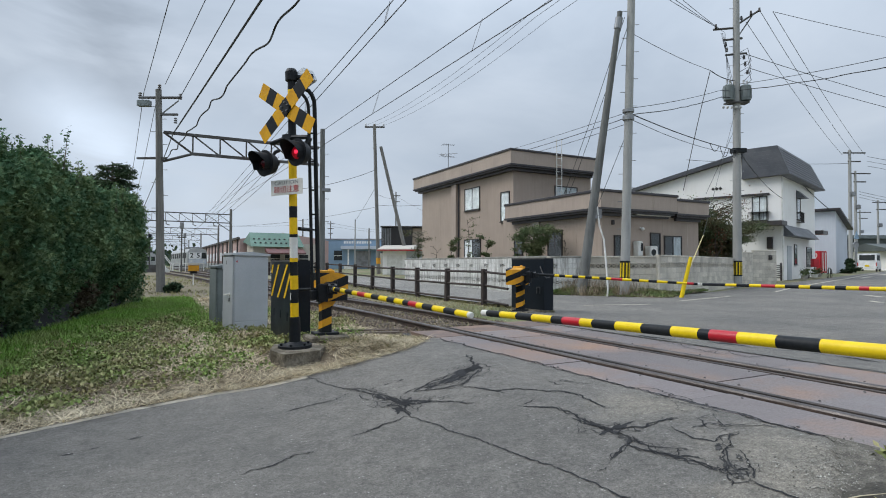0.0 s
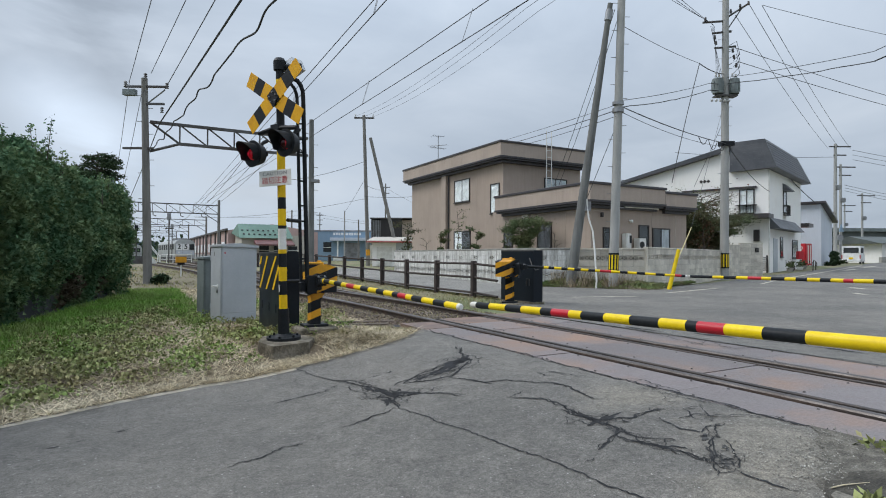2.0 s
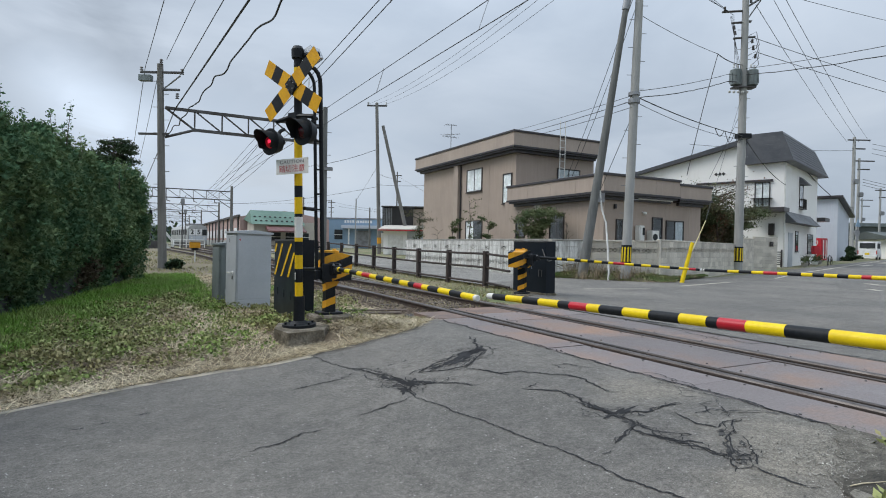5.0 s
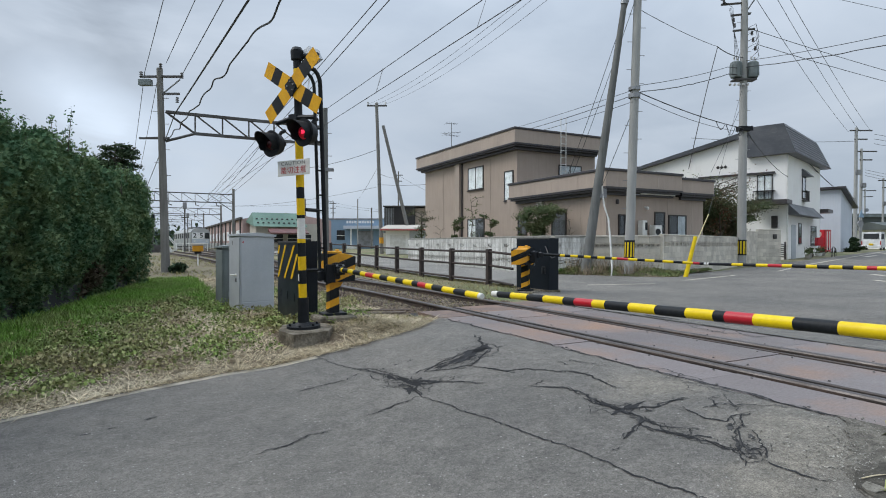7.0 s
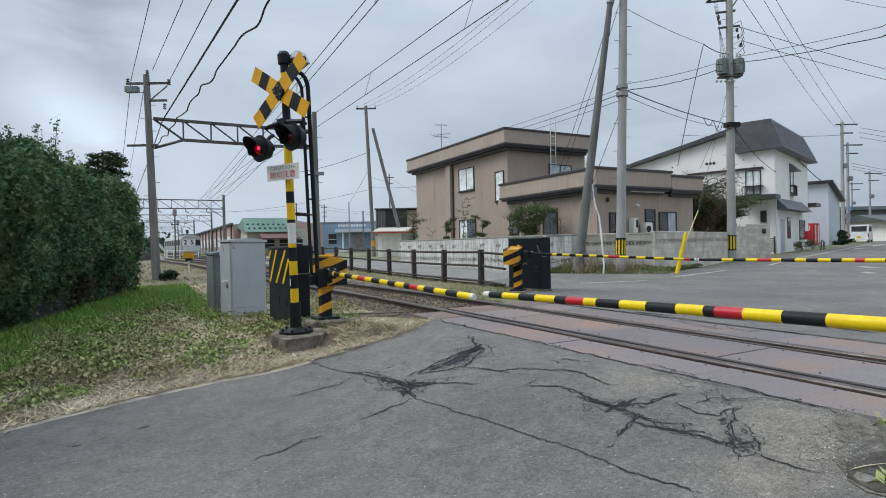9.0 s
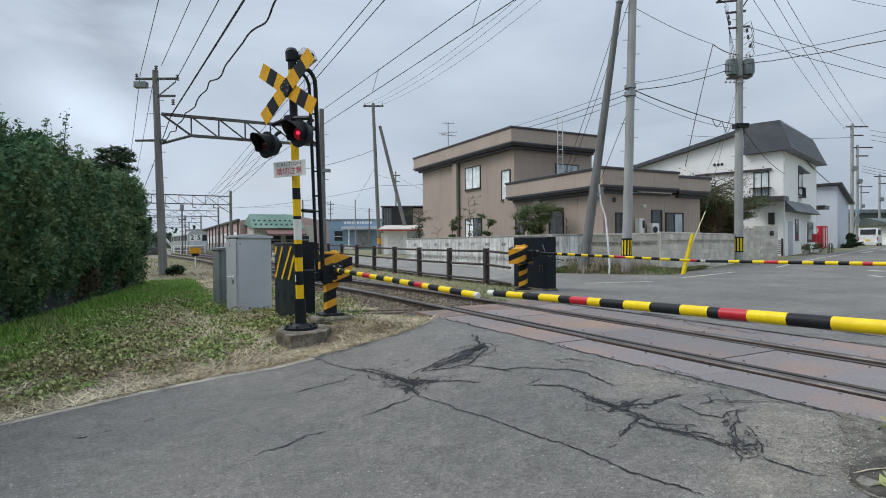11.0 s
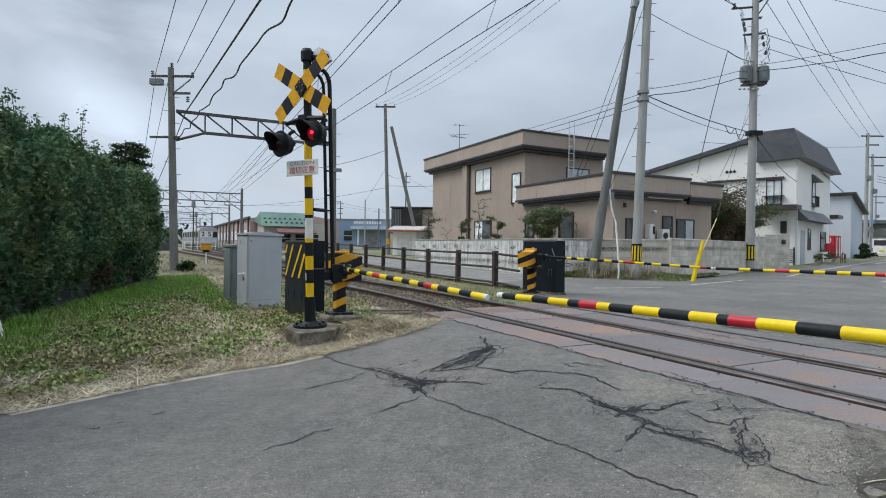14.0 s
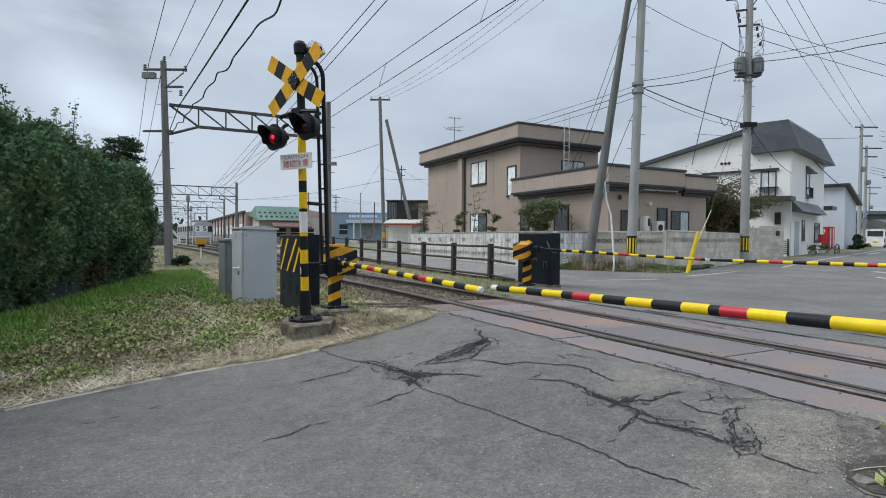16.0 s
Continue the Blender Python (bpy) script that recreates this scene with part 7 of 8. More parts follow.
for k, (x, y, h, r, d) in enumerate(((14.6, 22.8, 2.4, 0.55, 5), (14.6, 26.4, 2.4, 0.55, 7), (14.6, 24.6, 3.5, 0.6, 1), (14.4, 27.6, 1.9, 0.6, 0), (14.5, 17.0, 2.0, 0.8, 0), (14.6, 20.3, 2.6, 0.5, 2))):
    tree("garden_shrub", ("thin garden shrub with sparse leaves behind the wall" if d else "bare twiggy shrub behind the wall"), (x, y, 0.2), h, (r, 0.6), LEAF_BUSH, 40 + k, 0.055, 10, 2 * d, 0.035, 0.2, category="shrub")
tree("garden_tree", "clipped cloud-pruned tree at the wall end", (13.7, 28.6, 0.3), 2.8, (1.0, 0.5), LEAF_TREE, 55, 0.05, 16, 9, 0.07, 0.3, flat=0.4)
for x, y, h in ((51.1, 24.9, 0.95),):
    tree("street_bush", "round dark green bush beside the street", (x, y, 0.55), h, (0.55, 0.4), LEAF_DARK, int(x), 0.11, 12, 34, 0.06, start=0.0, category="shrub")
bm_at = (0.95, 21.6, -0.02)
tree("mast_bush", "low dark bush at the foot of a mast", bm_at, 0.38, (0.45, 0.12), LEAF_DARK, 61, 0.08, 10, 16, 0.03, start=0.0, category="shrub")

# verge: green grass by the hedge, creeping leaves, dry straw towards the road
vr = np.random.RandomState(8)


def edge_y(x):
    """The road's edge at x."""
    return ramp(x, (-12, -4, -0.85, -0.1, 0.62, 1.46, 2.0, 2.83, 3.39), (0.2, 3.2, 4.6, 5.02, 5.34, 5.5, 5.64, 6.0, 6.5))


def hedge_x(y):
    return H0.x + (H1.x - H0.x) * (y - H0.y) / (H1.y - H0.y)


green, creep, straw = [], [], []
for k in range(330000):
    y = 2.5 + 15.5 * vr.rand() ** 1.5
    x = vr.uniform(hedge_x(min(y, 16.5)) - 0.2, 3.2)
    u = y - edge_y(x)
    if u < 0.02 + 0.05 * vr.rand() or (1.32 < x < 1.95 and 6.02 < y < 6.9):
        continue
    near_h = max(0.0, 1 - (x - hedge_x(min(y, 16.5))) / 1.3)
    wob, fine = noise.noise((x * 0.8, y * 0.8, 2.0)), noise.noise((x * 2.4, y * 2.4, 4.0))
    z = land_z(x, y)
    g = 1.7 * near_h - 0.35 + 1.2 * ease(y, 10.5, 12.5) * (1 - ease(x, 0.9, 1.6))
    dry = 0.9 * (1 - ease(u, 0.15, 0.8)) + 0.72 * ease(x, -1.0, 0.5) + 0.8 * wob - 0.7 * fine
    r = vr.rand()
    if r < g:
        if len(green) < 40000:
            green.append((x, y, z))
    elif r < max(0.12, dry):
        if len(straw) < 52000:
            straw.append((x, y, z + 0.035 + 0.04 * max(0.0, fine)))
    elif len(creep) < 90000 and y < 13.5:
        tuft = max(0.0, fine + 0.3)
        if vr.rand() < 0.6 + 1.4 * tuft:
            creep.append((x, y, z + (0.05 + 0.17 * tuft) * vr.rand() ** 1.2 * min(1.0, u / 1.2) + 0.012))


def blades(name, pts, h, w, m, seed, lean):
    rng = np.random.RandomState(seed)
    p = np.asarray(pts, float)
    n = len(p)
    a = rng.uniform(0, 2 * np.pi, n)
    side = np.stack([np.cos(a), np.sin(a), 0 * a], 1) * w
    b = rng.uniform(0, 2 * np.pi, n)
    ln = lean * rng.uniform(0.3, 1.3, n)
    hh = h * rng.uniform(0.4, 1.3, n)
    tip = np.stack([np.cos(b) * ln, np.sin(b) * ln, hh], 1)
    mid = tip * np.array([0.35, 0.35, 0.6])
    v = np.stack([p - side, p + side, p + mid + side * 0.8, p + mid - side * 0.8, p + tip], 1).reshape(-1, 3)
    o = np.arange(n)[:, None] * 5
    f = [tuple(q) for q in (o + np.array([0, 1, 2, 3])).tolist()] + [tuple(q) for q in (o + np.array([3, 2, 4])).tolist()]
    return raw(name, v.tolist(), f, m)


for k in range(2600):  # straw blown over the road edge
    x = vr.uniform(-5.5, 3.2)
    y = edge_y(x) - 0.07 * vr.rand() ** 2
    straw.append((x, y, road_z(x, y) + 0.006))
tr_g, tr_s = [], []
for k in range(9000):  # trampled patch between the signal and the rails
    x, y = vr.uniform(1.9, 3.35), vr.uniform(5.7, 8.6)
    if y > edge_y(x) + 0.05 and not (x < 2.1 and y < 7.0):
        (straw if vr.rand() < 0.9 - 0.5 * noise.noise((x * 1.5, y * 1.5, 3)) else tr_g).append((x, y, land_z(x, y) + 0.03))
for k in range(9000):
    y = 7.6 + 18 * vr.rand() ** 1.5
    x = vr.uniform(5.85, 7.9) if vr.rand() < 0.7 else vr.uniform(2.4, 3.4)
    if x > 5 and y < 9.6 + noise.noise((x * 2, y, 1)):
        continue
    (tr_g if vr.rand() < (0.6 if x > 5 else 0.3) + noise.noise((x, y, 7)) * 0.8 else tr_s).append((x, y, land_z(x, y)))
for k in range(3000):
    y = 7.5 + 14 * vr.rand()
    (tr_s if vr.rand() < 0.5 - noise.noise((y * 1.3, k % 7, 3)) else tr_g).append((vr.uniform(3.4, 5.7), y, 0.1 + lift(4.5, y)))
weeds = []


def bank_span(x):
    """Where the bank in front of the corner wall begins and ends at x."""
    front = ramp(x, (12.2, 12.75, 13.3, 13.7, 14.2, 14.9, 15.5, 16.6, 20), (15.3, 14.58, 13.73, 12.98, 12.33, 12.23, 12.73, 13.45, 14.78))
    return front, ramp(x, (12.2, 15.4, 20.0), (15.5, 13.36, 15.0))


def bank_z(x, y):
    front, back = bank_span(x)
    f = ease(y, front, max(back, front + 0.1))
    return road_z(x, y) + 0.26 * f * ramp(x, (12.2, 13.0, 15.2, 16.5), (0.3, 1.0, 0.7, 0.15)) + 0.03 * noise.noise((x * 3, y * 3, 2))


low, stems = [], []
for k in range(9500):  # weeds on the bank in front of the corner wall
    x = 12.3 + 7.5 * vr.rand() ** 1.6
    front, back = bank_span(x)
    v = vr.rand()
    y = front + (back - front) * v
    at_z = bank_z(x, y) - 0.01
    wob = noise.noise((x * 1.8, y * 1.8, 6))
    if vr.rand() < 0.22 + wob:
        tr_s.append((x, y, at_z))
    elif wob + 0.5 * (vr.rand() - 0.5) < 0.05 or v < 0.35:
        low.append((x, y, at_z))
    else:
        weeds.append((x, y, at_z))
    if v > 0.6 and 12.7 < x < 15.2 and vr.rand() < 0.16 * (1.0 if x < 14.0 else 0.4):
        stems.append((x, y, at_z))
for cx, cy, wide_x, n, tall in ((13.88, 13.28, 0.2, 130, 0.46), (12.99, 14.31, 0.16, 70, 0.46), (13.47, 14.11, 0.2, 60, 0.38)):  # withered shrubs at the feet of the poles
    twigs = []
    for k in range(n):
        x, y = cx + vr.normal() * wide_x, cy + vr.normal() * 0.1
        twigs.append((x, y, bank_z(x, y) - 0.02))
    tagged(new("withered_shrub", blades("withered_shrub", twigs, tall, 0.007, DRY_STEM, 17 + n, 0.3)), "withered brown shrub at the foot of a pole", "shrub")
tagged(new("low_weeds", blades("low_weeds", low, 0.07, 0.010, BANK_WEED, 15, 0.11)), "short bright green weeds on a bank", "weeds", kind="stuff")
tagged(new("dry_stems", blades("dry_stems", stems, 0.42, 0.006, DRY_STEM, 16, 0.25)), "brown withered stems before a wall", "weeds", kind="stuff")
tagged(new("weeds", blades("weeds", weeds, 0.10, 0.012, WEED, 14, 0.14)), "green weeds in front of a wall", "weeds", kind="stuff")
tagged(new("verge_grass", blades("grass", green, 0.15, 0.006, GRASS, 1, 0.09)), "fresh green grass along the hedge", "grass", kind="stuff")
tagged(new("verge_creeper", leaves("creeper", creep, 0.031, CREEPER, 2, 1.1, up=0.45)), "low creeping leaves covering the verge", "ground cover", kind="stuff")
tagged(new("verge_straw", blades("straw", straw, 0.045, 0.0036, STRAW, 3, 0.22)), "flattened dry straw along the road edge", "dry grass", kind="stuff")
tagged(new("trackside_grass", blades("trackside_grass", tr_g, 0.07, 0.005, GRASS_DRY, 4, 0.08)), "short yellowing grass beside the track", "grass", kind="stuff")
tagged(new("trackside_straw", blades("trackside_straw", tr_s, 0.06, 0.005, DRY_STEM, 5, 0.14)), "dry yellow grass beside the track", "dry grass", kind="stuff")
weed = sheet("weed_strip", [(12.2, 15.5), (12.75, 14.58), (13.3, 13.73), (13.7, 12.98), (14.2, 12.33), (14.9, 12.23), (15.5, 12.73), (16.6, 13.48), (20.0, 14.8), (20.0, 15.06), (15.45, 13.36), (12.42, 15.4)], bank_z, SOIL, step=0.2, up=0.0)
tagged(weed, "earth strip with weeds in front of a wall", "verge", kind="structure")
soil = sheet("bare_verge", [(-4, 3.25), (-0.85, 4.62), (-0.1, 5.04), (0.62, 5.36), (1.46, 5.52), (2.0, 5.66), (2.83, 6.02), (3.34, 6.5), (3.2, 7.4), (2.6, 9.5), (1.2, 12.0), (0.2, 12.5), (-0.9, 11.0), (-2.6, 6.0), (-3.4, 3.8)], land_z, SOIL, step=0.25, up=0.035)
tagged(soil, "bare brown earth along the road edge", "verge", kind="structure")
yard = sheet("yard_ground", [(-3.5, 15.5), (0.6, 15.0), (3.2, 13.5), (3.2, 62), (-6.0, 62), (-6.0, 20)], land_z, DRY_GROUND, step=1.0, up=0.02)
yard_pts = []
for k in range(9000):
    y = 14.5 + 30 * vr.rand() ** 1.7
    x = vr.uniform(-3.0, 3.1)
    if noise.noise((x * 0.7, y * 0.4, 9)) > -0.1:
        yard_pts.append((x, y, land_z(x, y) + 0.015))
tagged(new("yard_grass", blades("yard_grass", yard_pts, 0.08, 0.009, GRASS_DRY, 19, 0.12)), "sparse dry grass in the station yard", "grass", kind="stuff")
tagged(yard, "dry brown ground of the station yard", "ground", kind="structure")
# a few broad weeds at the broken road corner, beside the cabinet and at the rail ends
tuft_pts = []
for cx, cy, r, n in ((2.655, 1.125, 0.018, 26), (3.34, 1.3, 0.06, 90), (1.75, 9.95, 0.18, 300), (2.0, 9.6, 0.15, 240), (2.35, 9.0, 0.12, 100)):
    for k in range(n):
        x, y = cx + vr.normal() * r, cy + vr.normal() * r
        tuft_pts.append((x, y, (road_z(x, y) if y < 5 else land_z(x, y)) + (0.02 if y < 5 else 0.12) * vr.rand()))
tagged(new("weed_tufts", leaves("weed_tufts", tuft_pts, 0.03, WEED, 77, 1.6, up=0.8)), "small leafy weeds at the broken edges", "weeds", kind="stuff")


# ---- station yard and far buildings ----
def digits(body, size, m, at, parent, name="lettering"):
    cu = bpy.data.curves.new(name, "FONT")
    cu.body, cu.size, cu.align_x, cu.align_y, cu.extrude, cu.offset = body, size, "CENTER", "CENTER", 0.004, 0.02
    cu.materials.append(m)
    ob = new(name, cu)
    ob.parent = parent
    ob.matrix_basis = at
    return ob


def rail_car(x, y, z, label, number, turn=0):
    t = thing("rail_car", label, "train", pose(x, y, z, 0, 0, turn))
    w, L = 2.75, 18.0
    bm = B()
    prism(bm, [(-w / 2, 0.9), (-w / 2, 3.0), (-w / 2 + 0.3, 3.42), (-0.5, 3.6), (0.5, 3.6), (w / 2 - 0.3, 3.42), (w / 2, 3.0), (w / 2, 0.9)], 1, 0.0, L)
    part("body", bm, TRAIN, t, "ribbed stainless steel body")
    part("underframe", box2(B(), (-1.2, 0.4, 0.35), (1.2, L - 0.4, 0.9)), STEEL_DK, t)
    part("skirt", box2(B(), (-1.3, -0.05, 0.75), (1.3, 0.1, 1.15)), TRAIN, t)
    for k in range(7):
        part("rib", box2(B(), (-w / 2, -0.015, 1.2 + 0.11 * k), (w / 2, 0.0, 1.23 + 0.11 * k)), STEEL, t)
    if number:
        part("number_panel", box2(B(), (-1.2, -0.03, 2.0), (0.55, -0.004, 2.95)), VAN_WHITE, t, "white number panel")
        part("cab_window", box2(B(), (0.62, -0.03, 2.05), (1.25, -0.004, 2.9)), DARK_IN, t, "dark cab window")
        part("lower_panel", box2(B(), (-1.2, -0.03, 1.25), (1.25, -0.018, 1.95)), STUCCO_BLUE, t, "pale blue-grey lower front")
        for digit, dx in zip(number, (-0.8, 0.12)):
            digits(digit, 0.98, BLACK, pose(dx, -0.036, 2.48, 90, 0, 0), t)
        part("door_seam", box2(B(), (-0.36, -0.034, 1.2), (-0.33, -0.03, 3.1)), STEEL, t)
        for x0 in (-0.95, 0.75):
            part("headlight", box2(B(), (x0, -0.06, 1.55), (x0 + 0.25, -0.01, 1.75)), WHITE, t)
    else:
        for k in range(3):
            part("cab_window", box2(B(), (-1.15 + 0.8 * k, -0.02, 2.1), (-0.5 + 0.8 * k, -0.004, 2.9)), DARK_IN, t, "dark cab window")
    for k in range(8):
        part("side_window", box2(B(), (-w / 2 - 0.01, 1.2 + 2.1 * k, 2.1), (-w / 2 - 0.002, 2.6 + 2.1 * k, 2.9)), DARK_IN, t)
    part("roof_unit", box2(B(), (-0.8, 3, 3.6), (0.8, 7, 3.85)), STEEL, t)
    for yy in (2.5, L - 2.5):
        for xx in (-0.55, 0.55):
            part("wheel", cyl(B(), (xx - 0.06, yy, 0.43), (xx + 0.06, yy, 0.43), 0.43, n=18), RUST, t)
    return t


YARD = 0.47
rail_car(7.2, 92.4, YARD - 0.55, "stainless steel train numbered twenty-five standing in the yard", "25", 5)
leaving = rail_car(0.8, 118.0, YARD - 0.9, "stainless steel train leaving behind a platform", "")

platform = thing("platform", "low dark station platform with white steps", "platform")
part("slab", box2(B(), (-3.0, 60.5, 0.3), (1.7, 66, 1.05)), STEEL_DK, platform)
for k in range(5):
    part("step", box2(B(), (1.72 + 0.12 * k, 60.6, 0.35), (1.84 + 0.12 * k, 61.8, 1.05 - 0.14 * k)), WHITE, platform, "white step")
part("handrail", tube(B(), [(1.75, 60.6, 2.1), (2.5, 60.6, 1.1), (2.5, 60.6, 0.4)], 0.05, 6), WHITE, platform, "white sloping handrail")
part("handrail", tube(B(), [(1.65, 61.8, 2.1), (2.4, 61.8, 1.1), (2.4, 61.8, 0.4)], 0.05, 6), WHITE, platform, "white sloping handrail")
pipe_fence = thing("pipe_fence", "low white pipe fence in the station yard", "fence")
for k in range(6):
    part("post", tube(B(), [(2.55 + 0.55 * k, 60.0, 0.4), (2.55 + 0.55 * k, 60.0, 1.25)], 0.045, 6), WHITE, pipe_fence)
for z in (0.75, 1.2):
    part("rail", tube(B(), [(2.55, 60.0, z), (5.3, 60.0, z)], 0.04, 6), WHITE, pipe_fence)
track_box = thing("track_box", "yellow box with dark base on a white post", "signal box", pose(1.87, 25.3, 0.22))
part("post", tube(B(), [(0, 0, -0.1), (0, 0, 0.65)], 0.03, 8), WHITE, track_box)
part("box", bevel(box2(B(), (-0.2, -0.15, 0.62), (0.2, 0.15, 0.86)), 0.015), ORANGE, track_box)
part("lid", bevel(box2(B(), (-0.22, -0.17, 0.86), (0.22, 0.17, 0.96)), 0.015), CREAM, track_box)
part("base", box2(B(), (-0.13, -0.1, 0.52), (0.13, 0.1, 0.62)), BLACK, track_box)
for x, y, h, s in ((3.0, 54.9, 4.0, 1), (0.55, 62.0, 3.2, 0), (4.6, 78, 4.2, 1), (1.2, 40, 0.75, 2)):
    sig = thing("yard_signal", ("short white marker post" if s == 2 else "dark railway signal mast in the yard"), "signal", pose(x, y, 0.35))
    part("mast", tube(B(), [(0, 0, 0), (0, 0, h)], 0.05 if s == 2 else 0.055, 8), WHITE if s == 2 else STEEL_DK, sig)
    if s < 2:
        part("head", bevel(box2(B(), (-0.16, -0.12, h - 0.1), (0.16, 0.12, h + 0.5)), 0.04), STEEL if s else BLACK, sig)
        part("platform", box2(B(), (-0.3, -0.2, h - 0.9), (0.3, 0.2, h - 0.82)), STEEL_DK, sig)

# depot: long pink hall and green-roofed office
depot = thing("depot_hall", "long pink rendered depot hall with dark pillars", "building")
bm = B()
prism(bm, [(10.6, 0.3), (10.6, 4.3), (16.0, 5.2), (22.0, 4.3), (22.0, 0.3)], 1, 74.0, 150.0)
part("wall", bm, PINK, depot)
for k in range(15):
    y = 75 + 5 * k
    part("pillar", box2(B(), (10.45, y, 0.3), (10.6, y + 0.5, 4.35)), STEEL_DK, depot)
    part("window", box2(B(), (10.57, y + 1.2, 1.6), (10.596, y + 4.2, 2.9)), CURTAIN, depot)
    part("shutter", box2(B(), (10.5, y + 0.8, 0.4), (10.57, y + 4.6, 1.3)), TRAIN, depot)
part("gutter", box2(B(), (10.3, 73.8, 4.25), (10.6, 150, 4.5)), STEEL_DK, depot)
office = thing("depot_office", "low office with a green metal roof", "building")
part("wall", box2(B(), (11.4, 68.8, 0.3), (19.0, 73.5, 3.6)), CREAM, office)
bm = B()
prism(bm, [(67.9, 3.2), (71.4, 5.0), (74.0, 3.9)], 0, 11.0, 17.2)
for v in bm.verts:
    if v.co.z > 4.9 and v.co.x < 12:
        v.co.x += 0.35
part("roof", bm, GREEN_ROOF, office, "green standing seam roof")
for row in range(2):
    for k in range(9):
        part("snow_guard", box(B(), (11.6 + 0.6 * k, 68.65 + 1.0 * row, 3.68 + 0.5 * row), (0.22, 0.1, 0.12), rx=27), STEEL_DK, office)
part("porch_roof", prism(B(), [(66.2, 2.45), (68.0, 3.0), (68.0, 2.6), (66.2, 2.3)], 0, 12.6, 17.0), ROOF_RED, office, "red-brown porch roof")
for k in range(3):
    part("window", box2(B(), (13.4 + 1.7 * k, 68.75, 1.3), (14.5 + 1.7 * k, 68.796, 2.3)), DARK_IN, office)
    part("window_frame", box2(B(), (13.3 + 1.7 * k, 68.7, 1.75), (14.6 + 1.7 * k, 68.74, 1.82)), WHITE, office)
blue = thing("blue_office", "blue flat-roofed office with a pale entrance canopy", "building", pose(27.0, 89.8, 0.4, 0, 0, -28))
part("wall", box2(B(), (-1.5, 0, 0), (12.0, 8, 4.75)), BLUE_WALL, blue)
part("parapet", box2(B(), (-1.6, -0.1, 4.75), (12.1, 8.1, 4.95)), STEEL, blue)
part("canopy", box2(B(), (2.0, -1.8, 3.2), (9.5, 0, 3.7)), STUCCO_BLUE, blue)
for k in range(11):
    part("sign_bar", box2(B(), (2.2 + 0.42 * k, -0.06, 4.15), (2.5 + 0.42 * k, -0.004, 4.55)), WHITE, blue, "white sign lettering bar")
part("window", box2(B(), (0.6, -0.05, 1.4), (1.9, -0.004, 3.0)), DARK_IN, blue)
part("window_frame", box2(B(), (0.6, -0.09, 2.1), (1.9, -0.055, 2.2)), WHITE, blue)
part("shutter", box2(B(), (4.0, -0.05, 0.2), (6.6, -0.004, 2.9)), STEEL, blue, "grey roller shutter")
part("column", cyl(B(), (3.2, -1.6, 0), (3.2, -1.6, 3.2), 0.12), WHITE, blue)
for x in (2.6, 7.0):
    part("steps", box2(B(), (x, -2.2, 0), (x + 1.4, -0.1, 0.5)), WHITE, blue)

black_b = thing("dark_building", "black-clad flat-roofed building with a grey side", "building", pose(21.7, 54.2, 0.3, 0, 0, -28))
part("wall", box2(B(), (1.05, 0, 0), (3.2, 7, 4.7)), CLADDING, black_b)
part("side_wall", box2(B(), (0.0, 0.05, 0), (1.05, 7, 4.6)), STEEL_DK, black_b, "dark ribbed metal side wall")
for k in range(6):
    part("rib", box2(B(), (0.06 + 0.17 * k, -0.01, 2.0), (0.11 + 0.17 * k, 0.05, 4.58)), STEEL, black_b)
part("wing", box2(B(), (3.2, 0.3, 0), (8.0, 7, 4.6)), SIDING, black_b)
part("roof_edge", box2(B(), (-0.1, -0.1, 4.7), (8.1, 7.1, 4.82)), STEEL_DK, black_b)
part("plinth", box2(B(), (-0.2, -0.25, 0), (8.2, -0.01, 2.0)), CREAM, black_b)

shed = thing("garage_shed", "white garage shed with a red roof edge", "shed", pose(16.55, 41.0, 0.35, 0, 0, -28))
part("wall", box2(B(), (0, 0, 0), (1.85, 4, 1.85)), STUCCO, shed)
part("roof", prism(B(), [(-0.5, 1.85), (-0.5, 2.0), (4.3, 2.45), (4.3, 1.85)], 0, -0.35, 3.4), CREAM, shed, "cream sheet roof")
part("roof_edge", box2(B(), (-0.4, -0.56, 1.86), (3.4, -0.5, 1.93)), VEND_RED, shed, "red roof edge")
part("side_wall", box2(B(), (1.85, 0.15, 0), (3.2, 4, 1.85)), STUCCO_BLUE, shed)
door = part("door", box2(B(), (0.35, -0.03, 0), (1.55, 0.0, 1.5)), WHITE, shed, "white roller door")
for k in range(7):
    part("slat", box2(B(), (0.35, -0.04, 0.05 + 0.21 * k), (1.55, -0.03, 0.22 + 0.21 * k)), WHITE, door)
for k, (x, y, w, d, h, m) in enumerate(((36, 120, 10, 8, 4.0, CREAM), (52, 118, 12, 8, 5.0, STUCCO), (24, 140, 10, 8, 4.4, TRAIN), (66, 105, 9, 8, 5.5, CREAM), (44, 100, 8, 6, 3.6, STUCCO_BLUE))):
    h_ = thing("far_house", "plain low house far behind the lane", "house", pose(x, y, 0.4, 0, 0, -20 + 7 * k))
    part("wall", box2(B(), (0, 0, 0), (w, d, h)), m, h_)
    part("roof", prism(B(), [(-0.4, h), (d / 2, h + 1.4), (d + 0.4, h)], 0, -0.3, w + 0.3), ROOF_DK if k % 2 else ROOF_RED, h_)
lane_pole = pole("slim_pole", "slim grey pole beside the lane", (13.0, 46.0, 0.35), (13.0, 46.0, 4.6), 0.08, 0.07, POLE_CON)
pole("slim_pole", "slim grey pole in front of a blue office", (27.6, 79.4, 0.4), (27.6, 79.4, 7.8), 0.11, 0.08, POLE_CON)
